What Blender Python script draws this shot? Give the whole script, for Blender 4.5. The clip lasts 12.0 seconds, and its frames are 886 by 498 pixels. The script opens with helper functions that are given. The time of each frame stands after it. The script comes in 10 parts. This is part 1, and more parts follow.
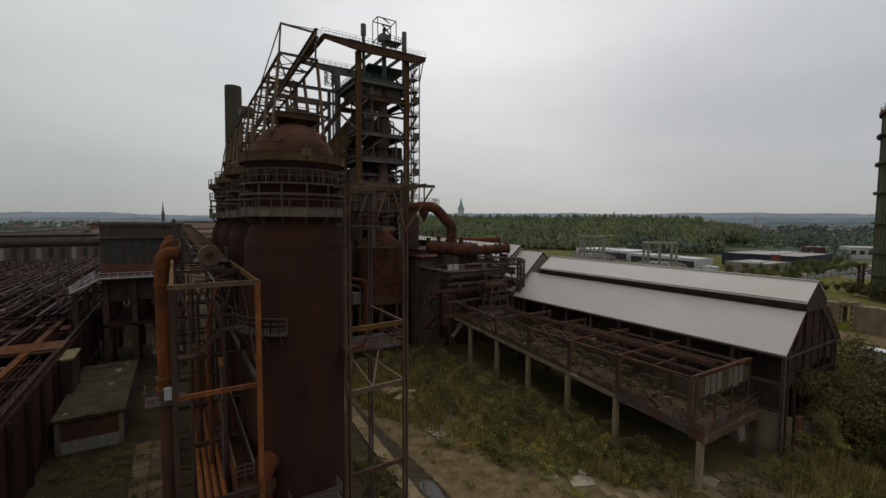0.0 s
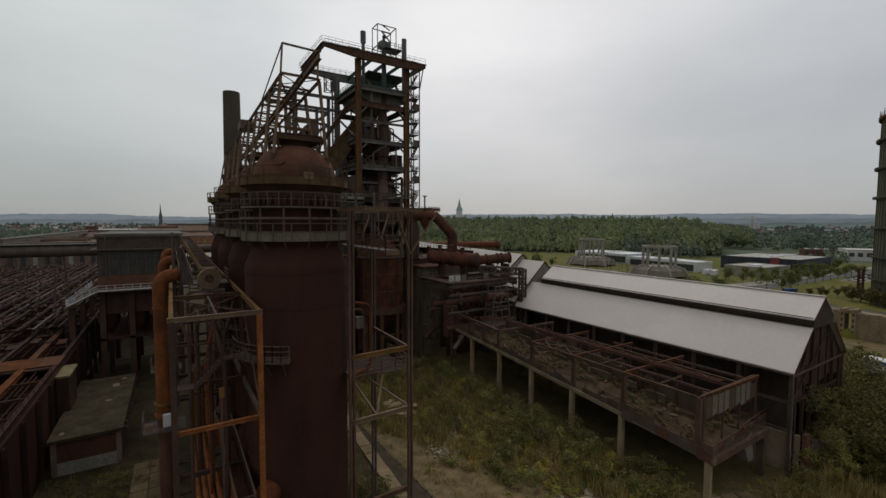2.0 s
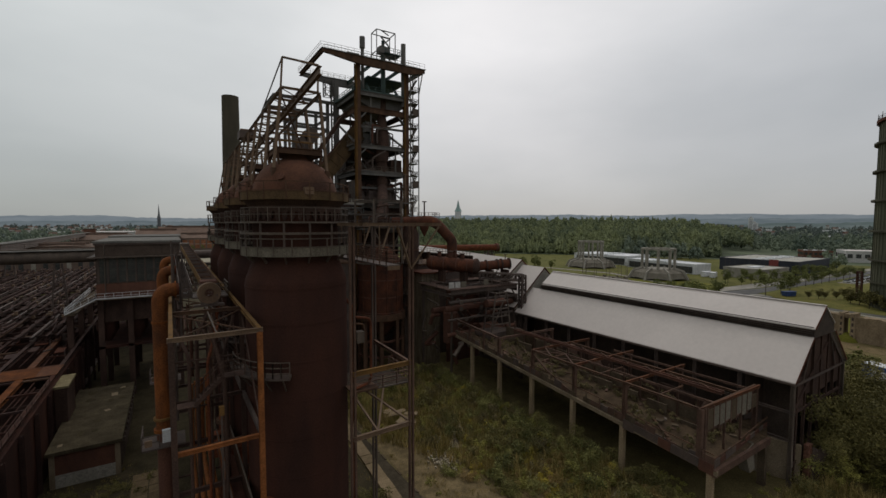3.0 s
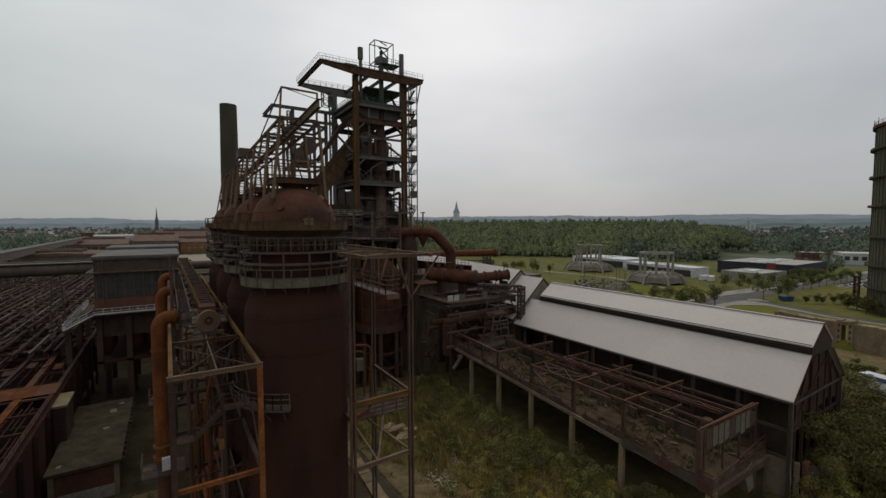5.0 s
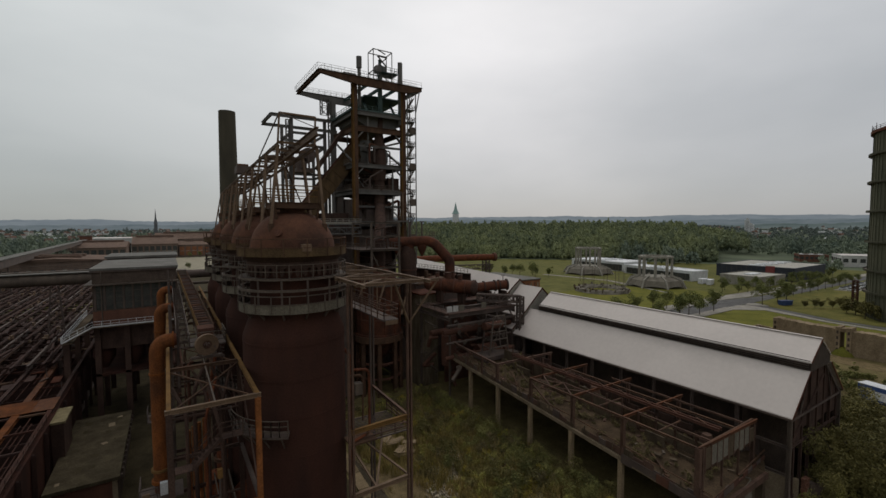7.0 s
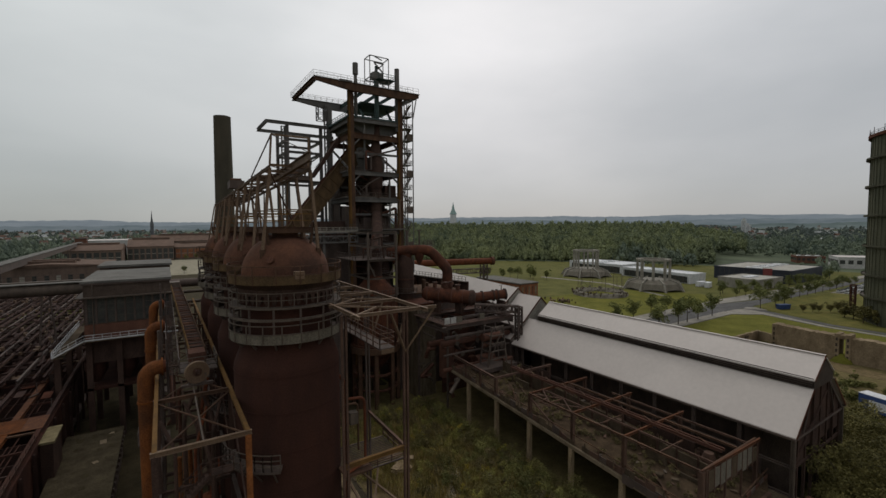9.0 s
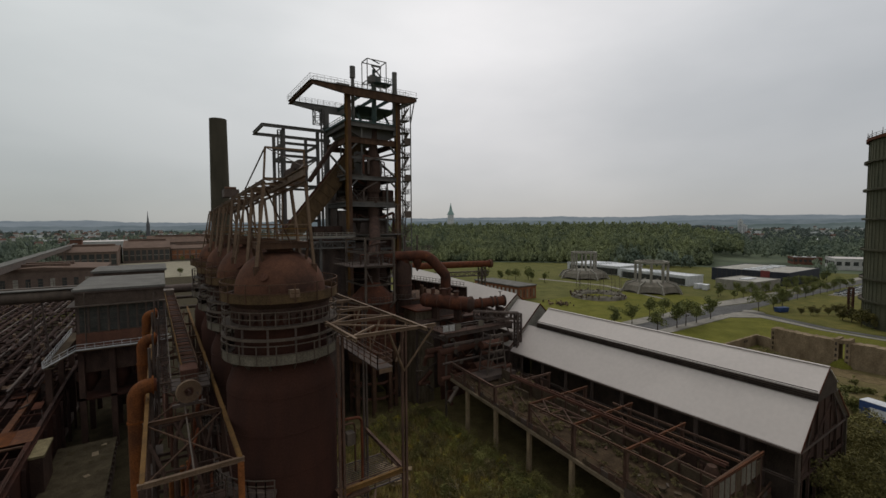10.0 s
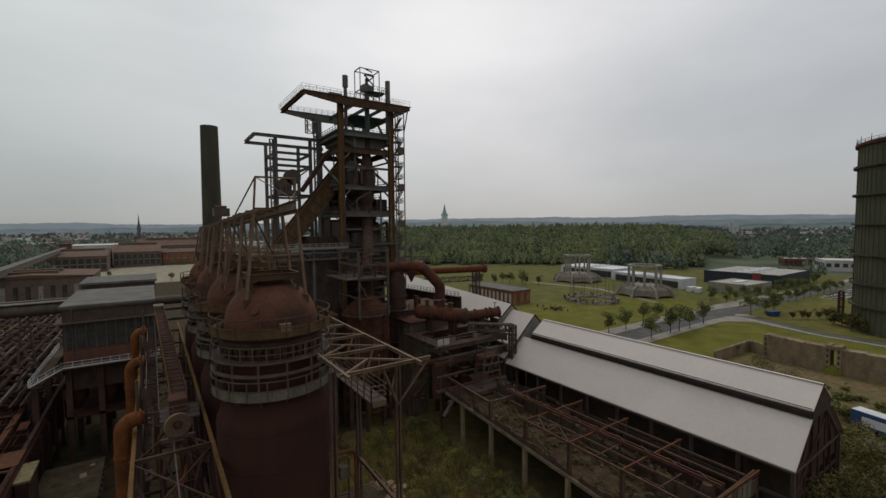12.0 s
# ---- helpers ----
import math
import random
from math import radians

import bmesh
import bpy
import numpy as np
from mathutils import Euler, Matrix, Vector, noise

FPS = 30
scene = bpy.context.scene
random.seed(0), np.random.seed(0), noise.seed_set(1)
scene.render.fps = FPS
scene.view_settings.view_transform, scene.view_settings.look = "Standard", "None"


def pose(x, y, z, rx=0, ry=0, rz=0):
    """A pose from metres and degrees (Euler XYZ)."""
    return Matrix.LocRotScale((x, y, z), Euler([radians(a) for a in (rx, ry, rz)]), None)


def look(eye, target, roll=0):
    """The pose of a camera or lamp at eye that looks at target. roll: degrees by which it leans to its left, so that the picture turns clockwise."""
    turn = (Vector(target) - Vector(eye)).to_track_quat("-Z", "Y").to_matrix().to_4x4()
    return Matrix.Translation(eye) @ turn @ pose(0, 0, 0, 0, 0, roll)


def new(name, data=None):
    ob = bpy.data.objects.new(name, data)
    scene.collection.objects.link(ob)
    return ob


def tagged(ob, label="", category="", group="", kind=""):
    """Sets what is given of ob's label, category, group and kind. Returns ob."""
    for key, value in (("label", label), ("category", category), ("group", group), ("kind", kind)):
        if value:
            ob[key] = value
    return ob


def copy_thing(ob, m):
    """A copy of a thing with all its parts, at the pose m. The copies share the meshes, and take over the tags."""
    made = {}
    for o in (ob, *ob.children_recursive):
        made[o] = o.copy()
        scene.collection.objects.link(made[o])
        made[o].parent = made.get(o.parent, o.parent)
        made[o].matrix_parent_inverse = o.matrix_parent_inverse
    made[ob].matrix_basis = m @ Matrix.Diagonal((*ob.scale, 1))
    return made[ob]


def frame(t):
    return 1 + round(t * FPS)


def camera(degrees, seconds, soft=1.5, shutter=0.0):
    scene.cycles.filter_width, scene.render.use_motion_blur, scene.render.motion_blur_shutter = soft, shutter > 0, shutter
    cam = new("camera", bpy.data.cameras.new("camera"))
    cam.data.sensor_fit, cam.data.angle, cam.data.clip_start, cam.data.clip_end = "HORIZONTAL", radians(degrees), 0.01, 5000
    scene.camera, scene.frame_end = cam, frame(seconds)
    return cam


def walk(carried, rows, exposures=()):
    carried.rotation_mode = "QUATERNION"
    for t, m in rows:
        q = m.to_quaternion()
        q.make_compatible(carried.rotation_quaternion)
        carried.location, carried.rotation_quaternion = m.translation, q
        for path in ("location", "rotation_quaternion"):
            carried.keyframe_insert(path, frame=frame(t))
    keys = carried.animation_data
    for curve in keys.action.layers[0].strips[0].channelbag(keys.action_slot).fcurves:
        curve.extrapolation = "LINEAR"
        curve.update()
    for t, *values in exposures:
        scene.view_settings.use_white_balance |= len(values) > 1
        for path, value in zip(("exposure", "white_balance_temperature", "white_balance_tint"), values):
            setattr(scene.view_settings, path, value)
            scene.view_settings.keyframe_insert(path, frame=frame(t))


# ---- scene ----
cam = camera(91.7, 12.0)
PATH = [
    (0, (0.233, 0.549, 27.092), (1.292, 2.241, 26.965), 0.3),
    (0.5, (0.248, 0.832, 27.384), (1.311, 2.521, 27.258), 0.2),
    (1, (0.266, 1.092, 27.772), (1.331, 2.78, 27.647), 0.2),
    (1.5, (0.231, 1.349, 28.295), (1.295, 3.037, 28.171), 0.2),
    (2, (0.185, 1.517, 28.806), (1.251, 3.205, 28.683), 0.2),
    (2.5, (0.124, 1.677, 29.303), (1.192, 3.363, 29.183), 0.2),
    (3, (0.147, 1.779, 29.829), (1.218, 3.465, 29.71), 0.1),
    (5, (0.118, 1.847, 31.928), (1.195, 3.529, 31.814), -0.1),
    (5.5, (0.139, 1.883, 32.365), (1.217, 3.565, 32.252), -0.1),
    (6, (0.183, 1.853, 32.844), (1.26, 3.534, 32.731), -0.1),
    (6.5, (0.172, 1.872, 33.339), (1.253, 3.552, 33.228), -0.2),
    (7, (0.239, 1.892, 33.76), (1.318, 3.571, 33.649), -0.2),
    (9, (0.828, 2.777, 35.597), (1.917, 4.451, 35.486), -0.3),
    (9.5, (1.063, 3.221, 36.154), (2.156, 4.892, 36.042), -0.3),
    (10, (1.238, 3.676, 36.687), (2.337, 5.344, 36.577), -0.3),
    (10.5, (1.372, 3.926, 37.206), (2.478, 5.588, 37.096), -0.4),
    (11, (1.488, 4.034, 37.767), (2.603, 5.69, 37.658), -0.4),
    (11.5, (1.587, 4.129, 38.303), (2.707, 5.783, 38.194), -0.4),
    (12, (1.565, 4.199, 38.76), (2.687, 5.851, 38.653), -0.5),
]
walk(cam, [(t, look(eye, target, roll)) for t, eye, target, roll in PATH])

# ---- sky and light ----
world = bpy.data.worlds.new("overcast_sky")
scene.world = world
world.use_nodes = True
wn, wl = world.node_tree.nodes, world.node_tree.links
wn.clear()
w_out = wn.new("ShaderNodeOutputWorld")
w_mix = wn.new("ShaderNodeMixShader")
w_sky_bg = wn.new("ShaderNodeBackground")
w_cloud_bg = wn.new("ShaderNodeBackground")
w_sky = wn.new("ShaderNodeTexSky")
w_sky.sky_type, w_sky.sun_disc = "NISHITA", False
SUN_UP, SUN_TURN = radians(50), radians(38)
w_sky.sun_elevation, w_sky.sun_rotation = SUN_UP, SUN_TURN
w_co = wn.new("ShaderNodeTexCoord")
w_map = wn.new("ShaderNodeMapping")
w_map.inputs["Scale"].default_value = (1.0, 1.0, 2.6)
w_noise = wn.new("ShaderNodeTexNoise")
w_noise.inputs["Scale"].default_value, w_noise.inputs["Detail"].default_value = 1.5, 5.0
w_noise.inputs["Roughness"].default_value = 0.48
w_ramp = wn.new("ShaderNodeValToRGB")
w_ramp.color_ramp.elements[0].position, w_ramp.color_ramp.elements[0].color = 0.30, (0.622, 0.622, 0.626, 1)
w_ramp.color_ramp.elements[1].position, w_ramp.color_ramp.elements[1].color = 0.68, (0.828, 0.81, 0.808, 1)
wl.new(w_co.outputs["Generated"], w_map.inputs["Vector"])
wl.new(w_map.outputs["Vector"], w_noise.inputs["Vector"])
wl.new(w_noise.outputs["Fac"], w_ramp.inputs["Fac"])
# the cloud cover glows round the hidden sun
SUN_WAY = Vector((math.sin(SUN_TURN) * math.cos(SUN_UP), math.cos(SUN_TURN) * math.cos(SUN_UP), math.sin(SUN_UP)))
w_dot = wn.new("ShaderNodeVectorMath")
w_dot.operation = "DOT_PRODUCT"
w_dot.inputs[1].default_value = SUN_WAY
wl.new(w_co.outputs["Generated"], w_dot.inputs[0])
w_glow = wn.new("ShaderNodeMapRange")
w_glow.inputs["From Min"].default_value, w_glow.inputs["From Max"].default_value = 0.2, 0.95
w_glow.inputs["To Min"].default_value, w_glow.inputs["To Max"].default_value = 0.62, 0.98
wl.new(w_dot.outputs["Value"], w_glow.inputs["Value"])
w_mul = wn.new("ShaderNodeMix")
w_mul.data_type, w_mul.blend_type = "RGBA", "MULTIPLY"
w_mul.inputs["Factor"].default_value = 1.0
wl.new(w_ramp.outputs["Color"], w_mul.inputs["A"])
wl.new(w_glow.outputs["Result"], w_mul.inputs["B"])
# cloud cover thins in brightness towards the horizon
w_sep = wn.new("ShaderNodeSeparateXYZ")
wl.new(w_co.outputs["Generated"], w_sep.inputs["Vector"])
w_low = wn.new("ShaderNodeMapRange")
w_low.inputs["From Min"].default_value, w_low.inputs["From Max"].default_value = -0.02, 0.36
w_low.inputs["To Min"].default_value, w_low.inputs["To Max"].default_value = 0.65, 1.03
wl.new(w_sep.outputs["Z"], w_low.inputs["Value"])
w_mul2 = wn.new("ShaderNodeMix")
w_mul2.data_type, w_mul2.blend_type = "RGBA", "MULTIPLY"
w_mul2.inputs["Factor"].default_value = 1.0
wl.new(w_mul.outputs["Result"], w_mul2.inputs["A"])
wl.new(w_low.outputs["Result"], w_mul2.inputs["B"])
# lens edge darkening put into the sky colour: greener north-west, greyer south-east
w_last = w_mul2.outputs["Result"]
for way, lo, hi, tint in (((-0.83, 0.56, 0.0), -0.05, 0.75, (0.835, 0.89, 0.88, 1)), ((0.83, -0.56, 0.0), 0.25, 0.8, (0.80, 0.83, 0.85, 1))):
    w_side = wn.new("ShaderNodeVectorMath")
    w_side.operation = "DOT_PRODUCT"
    w_side.inputs[1].default_value = way
    wl.new(w_co.outputs["Generated"], w_side.inputs[0])
    w_fac = wn.new("ShaderNodeMapRange")
    w_fac.inputs["From Min"].default_value, w_fac.inputs["From Max"].default_value = lo, hi
    wl.new(w_side.outputs["Value"], w_fac.inputs["Value"])
    w_tint = wn.new("ShaderNodeMix")
    w_tint.data_type, w_tint.blend_type = "RGBA", "MULTIPLY"
    wl.new(w_fac.outputs["Result"], w_tint.inputs["Factor"])
    wl.new(w_last, w_tint.inputs["A"])
    w_tint.inputs["B"].default_value = tint
    w_last = w_tint.outputs["Result"]
wl.new(w_last, w_cloud_bg.inputs["Color"])
wl.new(w_sky.outputs["Color"], w_sky_bg.inputs["Color"])
w_sky_bg.inputs["Strength"].default_value = 0.07
w_cloud_bg.inputs["Strength"].default_value = 1.15
w_mix.inputs["Fac"].default_value = 0.9
wl.new(w_sky_bg.outputs["Background"], w_mix.inputs[1])
wl.new(w_cloud_bg.outputs["Background"], w_mix.inputs[2])
wl.new(w_mix.outputs["Shader"], w_out.inputs["Surface"])

sun_data = bpy.data.lights.new("sun", "SUN")
sun_data.energy, sun_data.angle, sun_data.color = 0.7, radians(25), (1.0, 0.97, 0.93)
sun = new("sun", sun_data)
sun.matrix_world = look(SUN_WAY * 300, (0, 0, 0))


# ---- materials ----
def material(name, base, other, scale=2.0, rough=0.8, metal=0.0, bump=0.15, grain=22.0, streak=0.0, third=None, spread=0.5, per_piece=0.0, vary=1.0):
    """Two or three colours broken by noise at two scales, with fine relief. streak stretches the stains down walls."""
    mat = bpy.data.materials.new(name)
    mat.use_nodes = True
    n, l = mat.node_tree.nodes, mat.node_tree.links
    bsdf = n["Principled BSDF"]
    bsdf.inputs["Roughness"].default_value, bsdf.inputs["Metallic"].default_value = rough, metal
    bsdf.inputs["Specular IOR Level"].default_value = 0.06 if rough >= 0.88 else (0.10 if metal == 0 and rough > 0.78 else 0.35)
    geo = n.new("ShaderNodeNewGeometry")
    mp = n.new("ShaderNodeMapping")
    mp.inputs["Scale"].default_value = (1, 1, 1 - 0.85 * streak)
    l.new(geo.outputs["Position"], mp.inputs["Vector"])
    big = n.new("ShaderNodeTexNoise")
    big.inputs["Scale"].default_value, big.inputs["Detail"].default_value, big.inputs["Roughness"].default_value = 1 / scale, 7, 0.62
    l.new(mp.outputs["Vector"], big.inputs["Vector"])
    fine = n.new("ShaderNodeTexNoise")
    fine.inputs["Scale"].default_value, fine.inputs["Detail"].default_value = grain, 4
    l.new(geo.outputs["Position"], fine.inputs["Vector"])
    ramp = n.new("ShaderNodeValToRGB")
    e = ramp.color_ramp.elements
    e[0].position, e[0].color = 0.5 - spread / 3, (*base, 1)
    e[1].position, e[1].color = 0.5 + spread / 3, (*other, 1)
    if third:
        x = ramp.color_ramp.elements.new(0.5 + spread / 2.2)
        x.color = (*third, 1)
    l.new(big.outputs["Fac"], ramp.inputs["Fac"])
    mul = n.new("ShaderNodeMix")
    mul.data_type, mul.blend_type = "RGBA", "MULTIPLY"
    mul.inputs["Factor"].default_value = 1.0
    fr = n.new("ShaderNodeMapRange")
    fr.inputs["From Min"].default_value, fr.inputs["From Max"].default_value = 0.25, 0.75
    fr.inputs["To Min"].default_value, fr.inputs["To Max"].default_value = 1 - 0.38 * vary, 1 + 0.3 * vary
    l.new(fine.outputs["Fac"], fr.inputs["Value"])
    l.new(ramp.outputs["Color"], mul.inputs["A"])
    l.new(fr.outputs["Result"], mul.inputs["B"])
    colour = mul.outputs["Result"]
    if per_piece:
        info = n.new("ShaderNodeObjectInfo")
        pr = n.new("ShaderNodeMapRange")
        pr.inputs["To Min"].default_value, pr.inputs["To Max"].default_value = 1 - per_piece, 1 + per_piece
        l.new(info.outputs["Random"], pr.inputs["Value"])
        m2 = n.new("ShaderNodeMix")
        m2.data_type, m2.blend_type = "RGBA", "MULTIPLY"
        m2.inputs["Factor"].default_value = 1.0
        l.new(colour, m2.inputs["A"])
        l.new(pr.outputs["Result"], m2.inputs["B"])
        colour = m2.outputs["Result"]
    l.new(colour, bsdf.inputs["Base Color"])
    bp = n.new("ShaderNodeBump")
    bp.inputs["Strength"].default_value, bp.inputs["Distance"].default_value = bump, 0.05
    l.new(fine.outputs["Fac"], bp.inputs["Height"])
    l.new(bp.outputs["Normal"], bsdf.inputs["Normal"])
    return mat


def leaf_material(name, dark, light, scale=0.22, island=0.32):
    mat = bpy.data.materials.new(name)
    mat.use_nodes = True
    n, l = mat.node_tree.nodes, mat.node_tree.links
    bsdf = n["Principled BSDF"]
    bsdf.inputs["Roughness"].default_value = 0.8
    bsdf.inputs["Specular IOR Level"].default_value = 0.12
    geo = n.new("ShaderNodeNewGeometry")
    noise_ = n.new("ShaderNodeTexNoise")
    noise_.inputs["Scale"].default_value, noise_.inputs["Detail"].default_value = scale, 4
    l.new(geo.outputs["Position"], noise_.inputs["Vector"])
    add = n.new("ShaderNodeMath")
    add.operation = "MULTIPLY_ADD"
    add.inputs[1].default_value = island
    l.new(geo.outputs["Random Per Island"], add.inputs[0])
    l.new(noise_.outputs["Fac"], add.inputs[2])
    ramp = n.new("ShaderNodeValToRGB")
    e = ramp.color_ramp.elements
    e[0].position, e[0].color = 0.26 + island / 2, (*dark, 1)
    e[1].position, e[1].color = 0.72 + island / 2, (*light, 1)
    l.new(add.outputs["Value"], ramp.inputs["Fac"])
    l.new(ramp.outputs["Color"], bsdf.inputs["Base Color"])
    return mat


RUST_DARK = material("dark_rust", (0.075, 0.0395, 0.0308), (0.134, 0.0624, 0.0414), 1.6, 0.85, 0.0, 0.2, 14, 0.5, (0.102, 0.0312, 0.0149), 0.6)
RUST_RED = material("red_rust", (0.052, 0.020, 0.014), (0.125, 0.042, 0.021), 2.2, 0.85, 0.0, 0.2, 9, 0.6, (0.20, 0.078, 0.028), 0.55)
RUST_ORANGE = material("orange_rust", (0.11, 0.038, 0.012), (0.24, 0.078, 0.020), 1.3, 0.8, 0.0, 0.2, 12, 0.5, (0.045, 0.020, 0.012), 0.7)
RUST_ORANGE_DARK = material("dull_orange_rust", (0.058, 0.024, 0.012), (0.150, 0.052, 0.018), 1.6, 0.88, 0.0, 0.2, 9, 0.0, (0.215, 0.078, 0.024), 0.55)
RUST_PATCHY = material("patchy_orange_rust", (0.0684, 0.0336, 0.0214), (0.1311, 0.0525, 0.0245), 0.8, 0.82, 0.0, 0.2, 12, 0.8, (0.2964, 0.0987, 0.0275), 0.5)
RUST_MAIN = material("patchy_main_rust", (0.0456, 0.0252, 0.0194), (0.1277, 0.0473, 0.0265), 1.9, 0.85, 0.0, 0.15, 9, 0.15, (0.2451, 0.0924, 0.0306), 0.5)
BRIDGE_STEEL = material("olive_brown_bridge_steel", (0.0684, 0.0462, 0.0265), (0.1345, 0.0861, 0.0449), 1.2, 0.85, 0.0, 0.2, 12, 0.6, (0.2508, 0.0924, 0.0265), 0.5)
RUST_BRIGHT = material("bright_orange_rust", (0.145, 0.055, 0.021), (0.30, 0.110, 0.036), 1.0, 0.82, 0.0, 0.15, 10, 0.5, (0.40, 0.165, 0.052), 0.6)
RUST_GAS = material("streaked_orange_rust", (0.085, 0.035, 0.017), (0.225, 0.076, 0.022), 1.1, 0.82, 0.0, 0.15, 10, 0.75, (0.38, 0.150, 0.042), 0.55)
SLAB_BROWN = material("mossy_brown_slab", (0.098, 0.070, 0.040), (0.170, 0.124, 0.072), 1.4, 0.95, 0.0, 0.3, 9, 0.0, (0.055, 0.062, 0.028), 0.7, 0.18)
RUST_PIPE = material("pipe_rust", (0.0741, 0.0273, 0.0163), (0.171, 0.0546, 0.0255), 1.4, 0.8, 0.0, 0.2, 10, 0.2, (0.0319, 0.0147, 0.0102), 0.6)
RUST_BEAM = material("beam_rust", (0.0534, 0.0337, 0.0244), (0.128, 0.0713, 0.0445), 1.1, 0.85, 0.0, 0.2, 16, 0.6, (0.133, 0.0591, 0.0233), 0.6)
STEEL_DARK = material("sooty_steel", (0.0672, 0.0504, 0.0443), (0.121, 0.0882, 0.0713), 1.5, 0.75, 0.2, 0.15, 18, 0.4)
STEEL_HALL = material("brown_hall_steel", (0.0677, 0.0428, 0.0339), (0.144, 0.0856, 0.0616), 1.3, 0.8, 0.0, 0.2, 16, 0.5, (0.139, 0.057, 0.0255), 0.6)
WALL_STREAKED = material("streaked_sheet_wall", (0.0593, 0.0357, 0.0255), (0.1368, 0.0861, 0.0571), 1.0, 0.9, 0.0, 0.2, 12, 0.9, (0.1881, 0.126, 0.0816), 0.56)
STEEL_BUNKER = material("dusty_bunker_steel", (0.0349, 0.0219, 0.0197), (0.0698, 0.0398, 0.0318), 2.4, 0.85, 0.0, 0.2, 12, 0.3, (0.123, 0.055, 0.0339), 0.6)
STEEL_GREY = material("weathered_grey_steel", (0.0665, 0.0504, 0.04), (0.135, 0.104, 0.08), 1.2, 0.75, 0.1, 0.15, 18, 0.5, (0.0986, 0.0483, 0.026), 0.55)
STEEL_PALE = material("faded_pale_steel", (0.0969, 0.0588, 0.0357), (0.1995, 0.1313, 0.0816), 1.2, 0.75, 0.0, 0.15, 18, 0.6, (0.0969, 0.0483, 0.0245), 0.6)
# lighter than the other steels: haze and sky glare are painted in
STEEL_TOWER_HAZED = material("hazed_tower_steel", (0.098, 0.095, 0.090), (0.172, 0.160, 0.146), 1.8, 0.75, 0.1, 0.15, 14, 0.5, (0.060, 0.036, 0.026), 0.65)
CHIMNEY_STEEL = material("olive_brown_chimney_steel", (0.058, 0.052, 0.038), (0.098, 0.086, 0.062), 4.0, 0.8, 0.0, 0.1, 6, 0.85, (0.066, 0.048, 0.034), 0.6, 0.0, 0.5)
STEEL_GREEN = material("green_painted_steel", (0.034, 0.062, 0.058), (0.066, 0.100, 0.092), 1.6, 0.7, 0.1, 0.15, 18, 0.4, (0.045, 0.03, 0.022), 0.6)
YELLOW_RUST = material("yellow_brown_paint", (0.095, 0.054, 0.022), (0.20, 0.108, 0.035), 1.2, 0.8, 0.0, 0.2, 16, 0.6, (0.034, 0.020, 0.012), 0.6)
ROOF_WHITE = material("pale_sheet_roof", (0.475, 0.425, 0.39), (0.565, 0.508, 0.465), 6.0, 0.5, 0.0, 0.0, 2.0, 0.0, None, 0.9, 0.0, 0.12)
ROOF_MOSSY = material("mossy_slab_roof", (0.040, 0.032, 0.020), (0.084, 0.068, 0.042), 1.6, 0.95, 0.0, 0.3, 7, 0.0, (0.072, 0.062, 0.033), 0.55)
ROOF_PALE = material("pale_gravelled_roof", (0.30, 0.285, 0.25), (0.42, 0.40, 0.355), 7.0, 0.9, 0.0, 0.1, 3)
ROOF_GREY = material("grey_roof_felt", (0.115, 0.110, 0.10), (0.175, 0.168, 0.152), 3.0, 0.9, 0.0, 0.1, 8)
CONCRETE = material("weathered_concrete", (0.140, 0.108, 0.070), (0.265, 0.21, 0.145), 1.8, 0.9, 0.0, 0.25, 10, 0.5, (0.10, 0.085, 0.065), 0.6)
CONCRETE_PIER = material("yellowish_concrete", (0.195, 0.145, 0.090), (0.36, 0.275, 0.175), 1.2, 0.92, 0.0, 0.25, 9, 0.6, (0.13, 0.10, 0.065), 0.6)
CONCRETE_HOOD = material("grey_brown_concrete", (0.125, 0.112, 0.090), (0.215, 0.195, 0.158), 2.6, 0.92, 0.0, 0.2, 6, 0.6, (0.10, 0.095, 0.07), 0.6)
CONCRETE_GREY = material("grey_concrete", (0.21, 0.195, 0.165), (0.35, 0.328, 0.28), 2.4, 0.9, 0.0, 0.2, 6, 0.5, (0.12, 0.11, 0.09), 0.6)
DECK_DIRT = material("littered_deck", (0.0398, 0.0278, 0.018), (0.0971, 0.0672, 0.0412), 1.3, 0.95, 0.0, 0.5, 6, 0.0, (0.0477, 0.0487, 0.0188), 0.6)
CONCRETE_MOSSY = material("mossy_concrete", (0.120, 0.098, 0.055), (0.235, 0.195, 0.110), 1.0, 0.95, 0.0, 0.3, 8, 0.0, (0.165, 0.150, 0.038), 0.55)
PANEL_PALE = material("faded_panel", (0.105, 0.090, 0.070), (0.175, 0.155, 0.122), 1.0, 0.85, 0.0, 0.1, 10, 0.6, (0.10, 0.07, 0.045), 0.6)
RUST_SHELL = material("sooty_rust_shell", (0.0331, 0.0186, 0.0159), (0.0682, 0.0298, 0.0209), 3.4, 0.88, 0.0, 0.12, 9, 0.85, (0.112, 0.0433, 0.0247), 0.6, 0.0, 0.5)
RUST_SOOT = material("soot_blackened_rust", (0.0433, 0.0294, 0.0249), (0.0888, 0.0546, 0.0422), 1.4, 0.88, 0.0, 0.2, 12, 0.6, (0.108, 0.0546, 0.0324), 0.6)
CONCRETE_STREAKED = material("streaked_concrete", (0.090, 0.072, 0.050), (0.235, 0.190, 0.130), 1.0, 0.92, 0.0, 0.25, 9, 0.88, (0.060, 0.038, 0.024), 0.6)
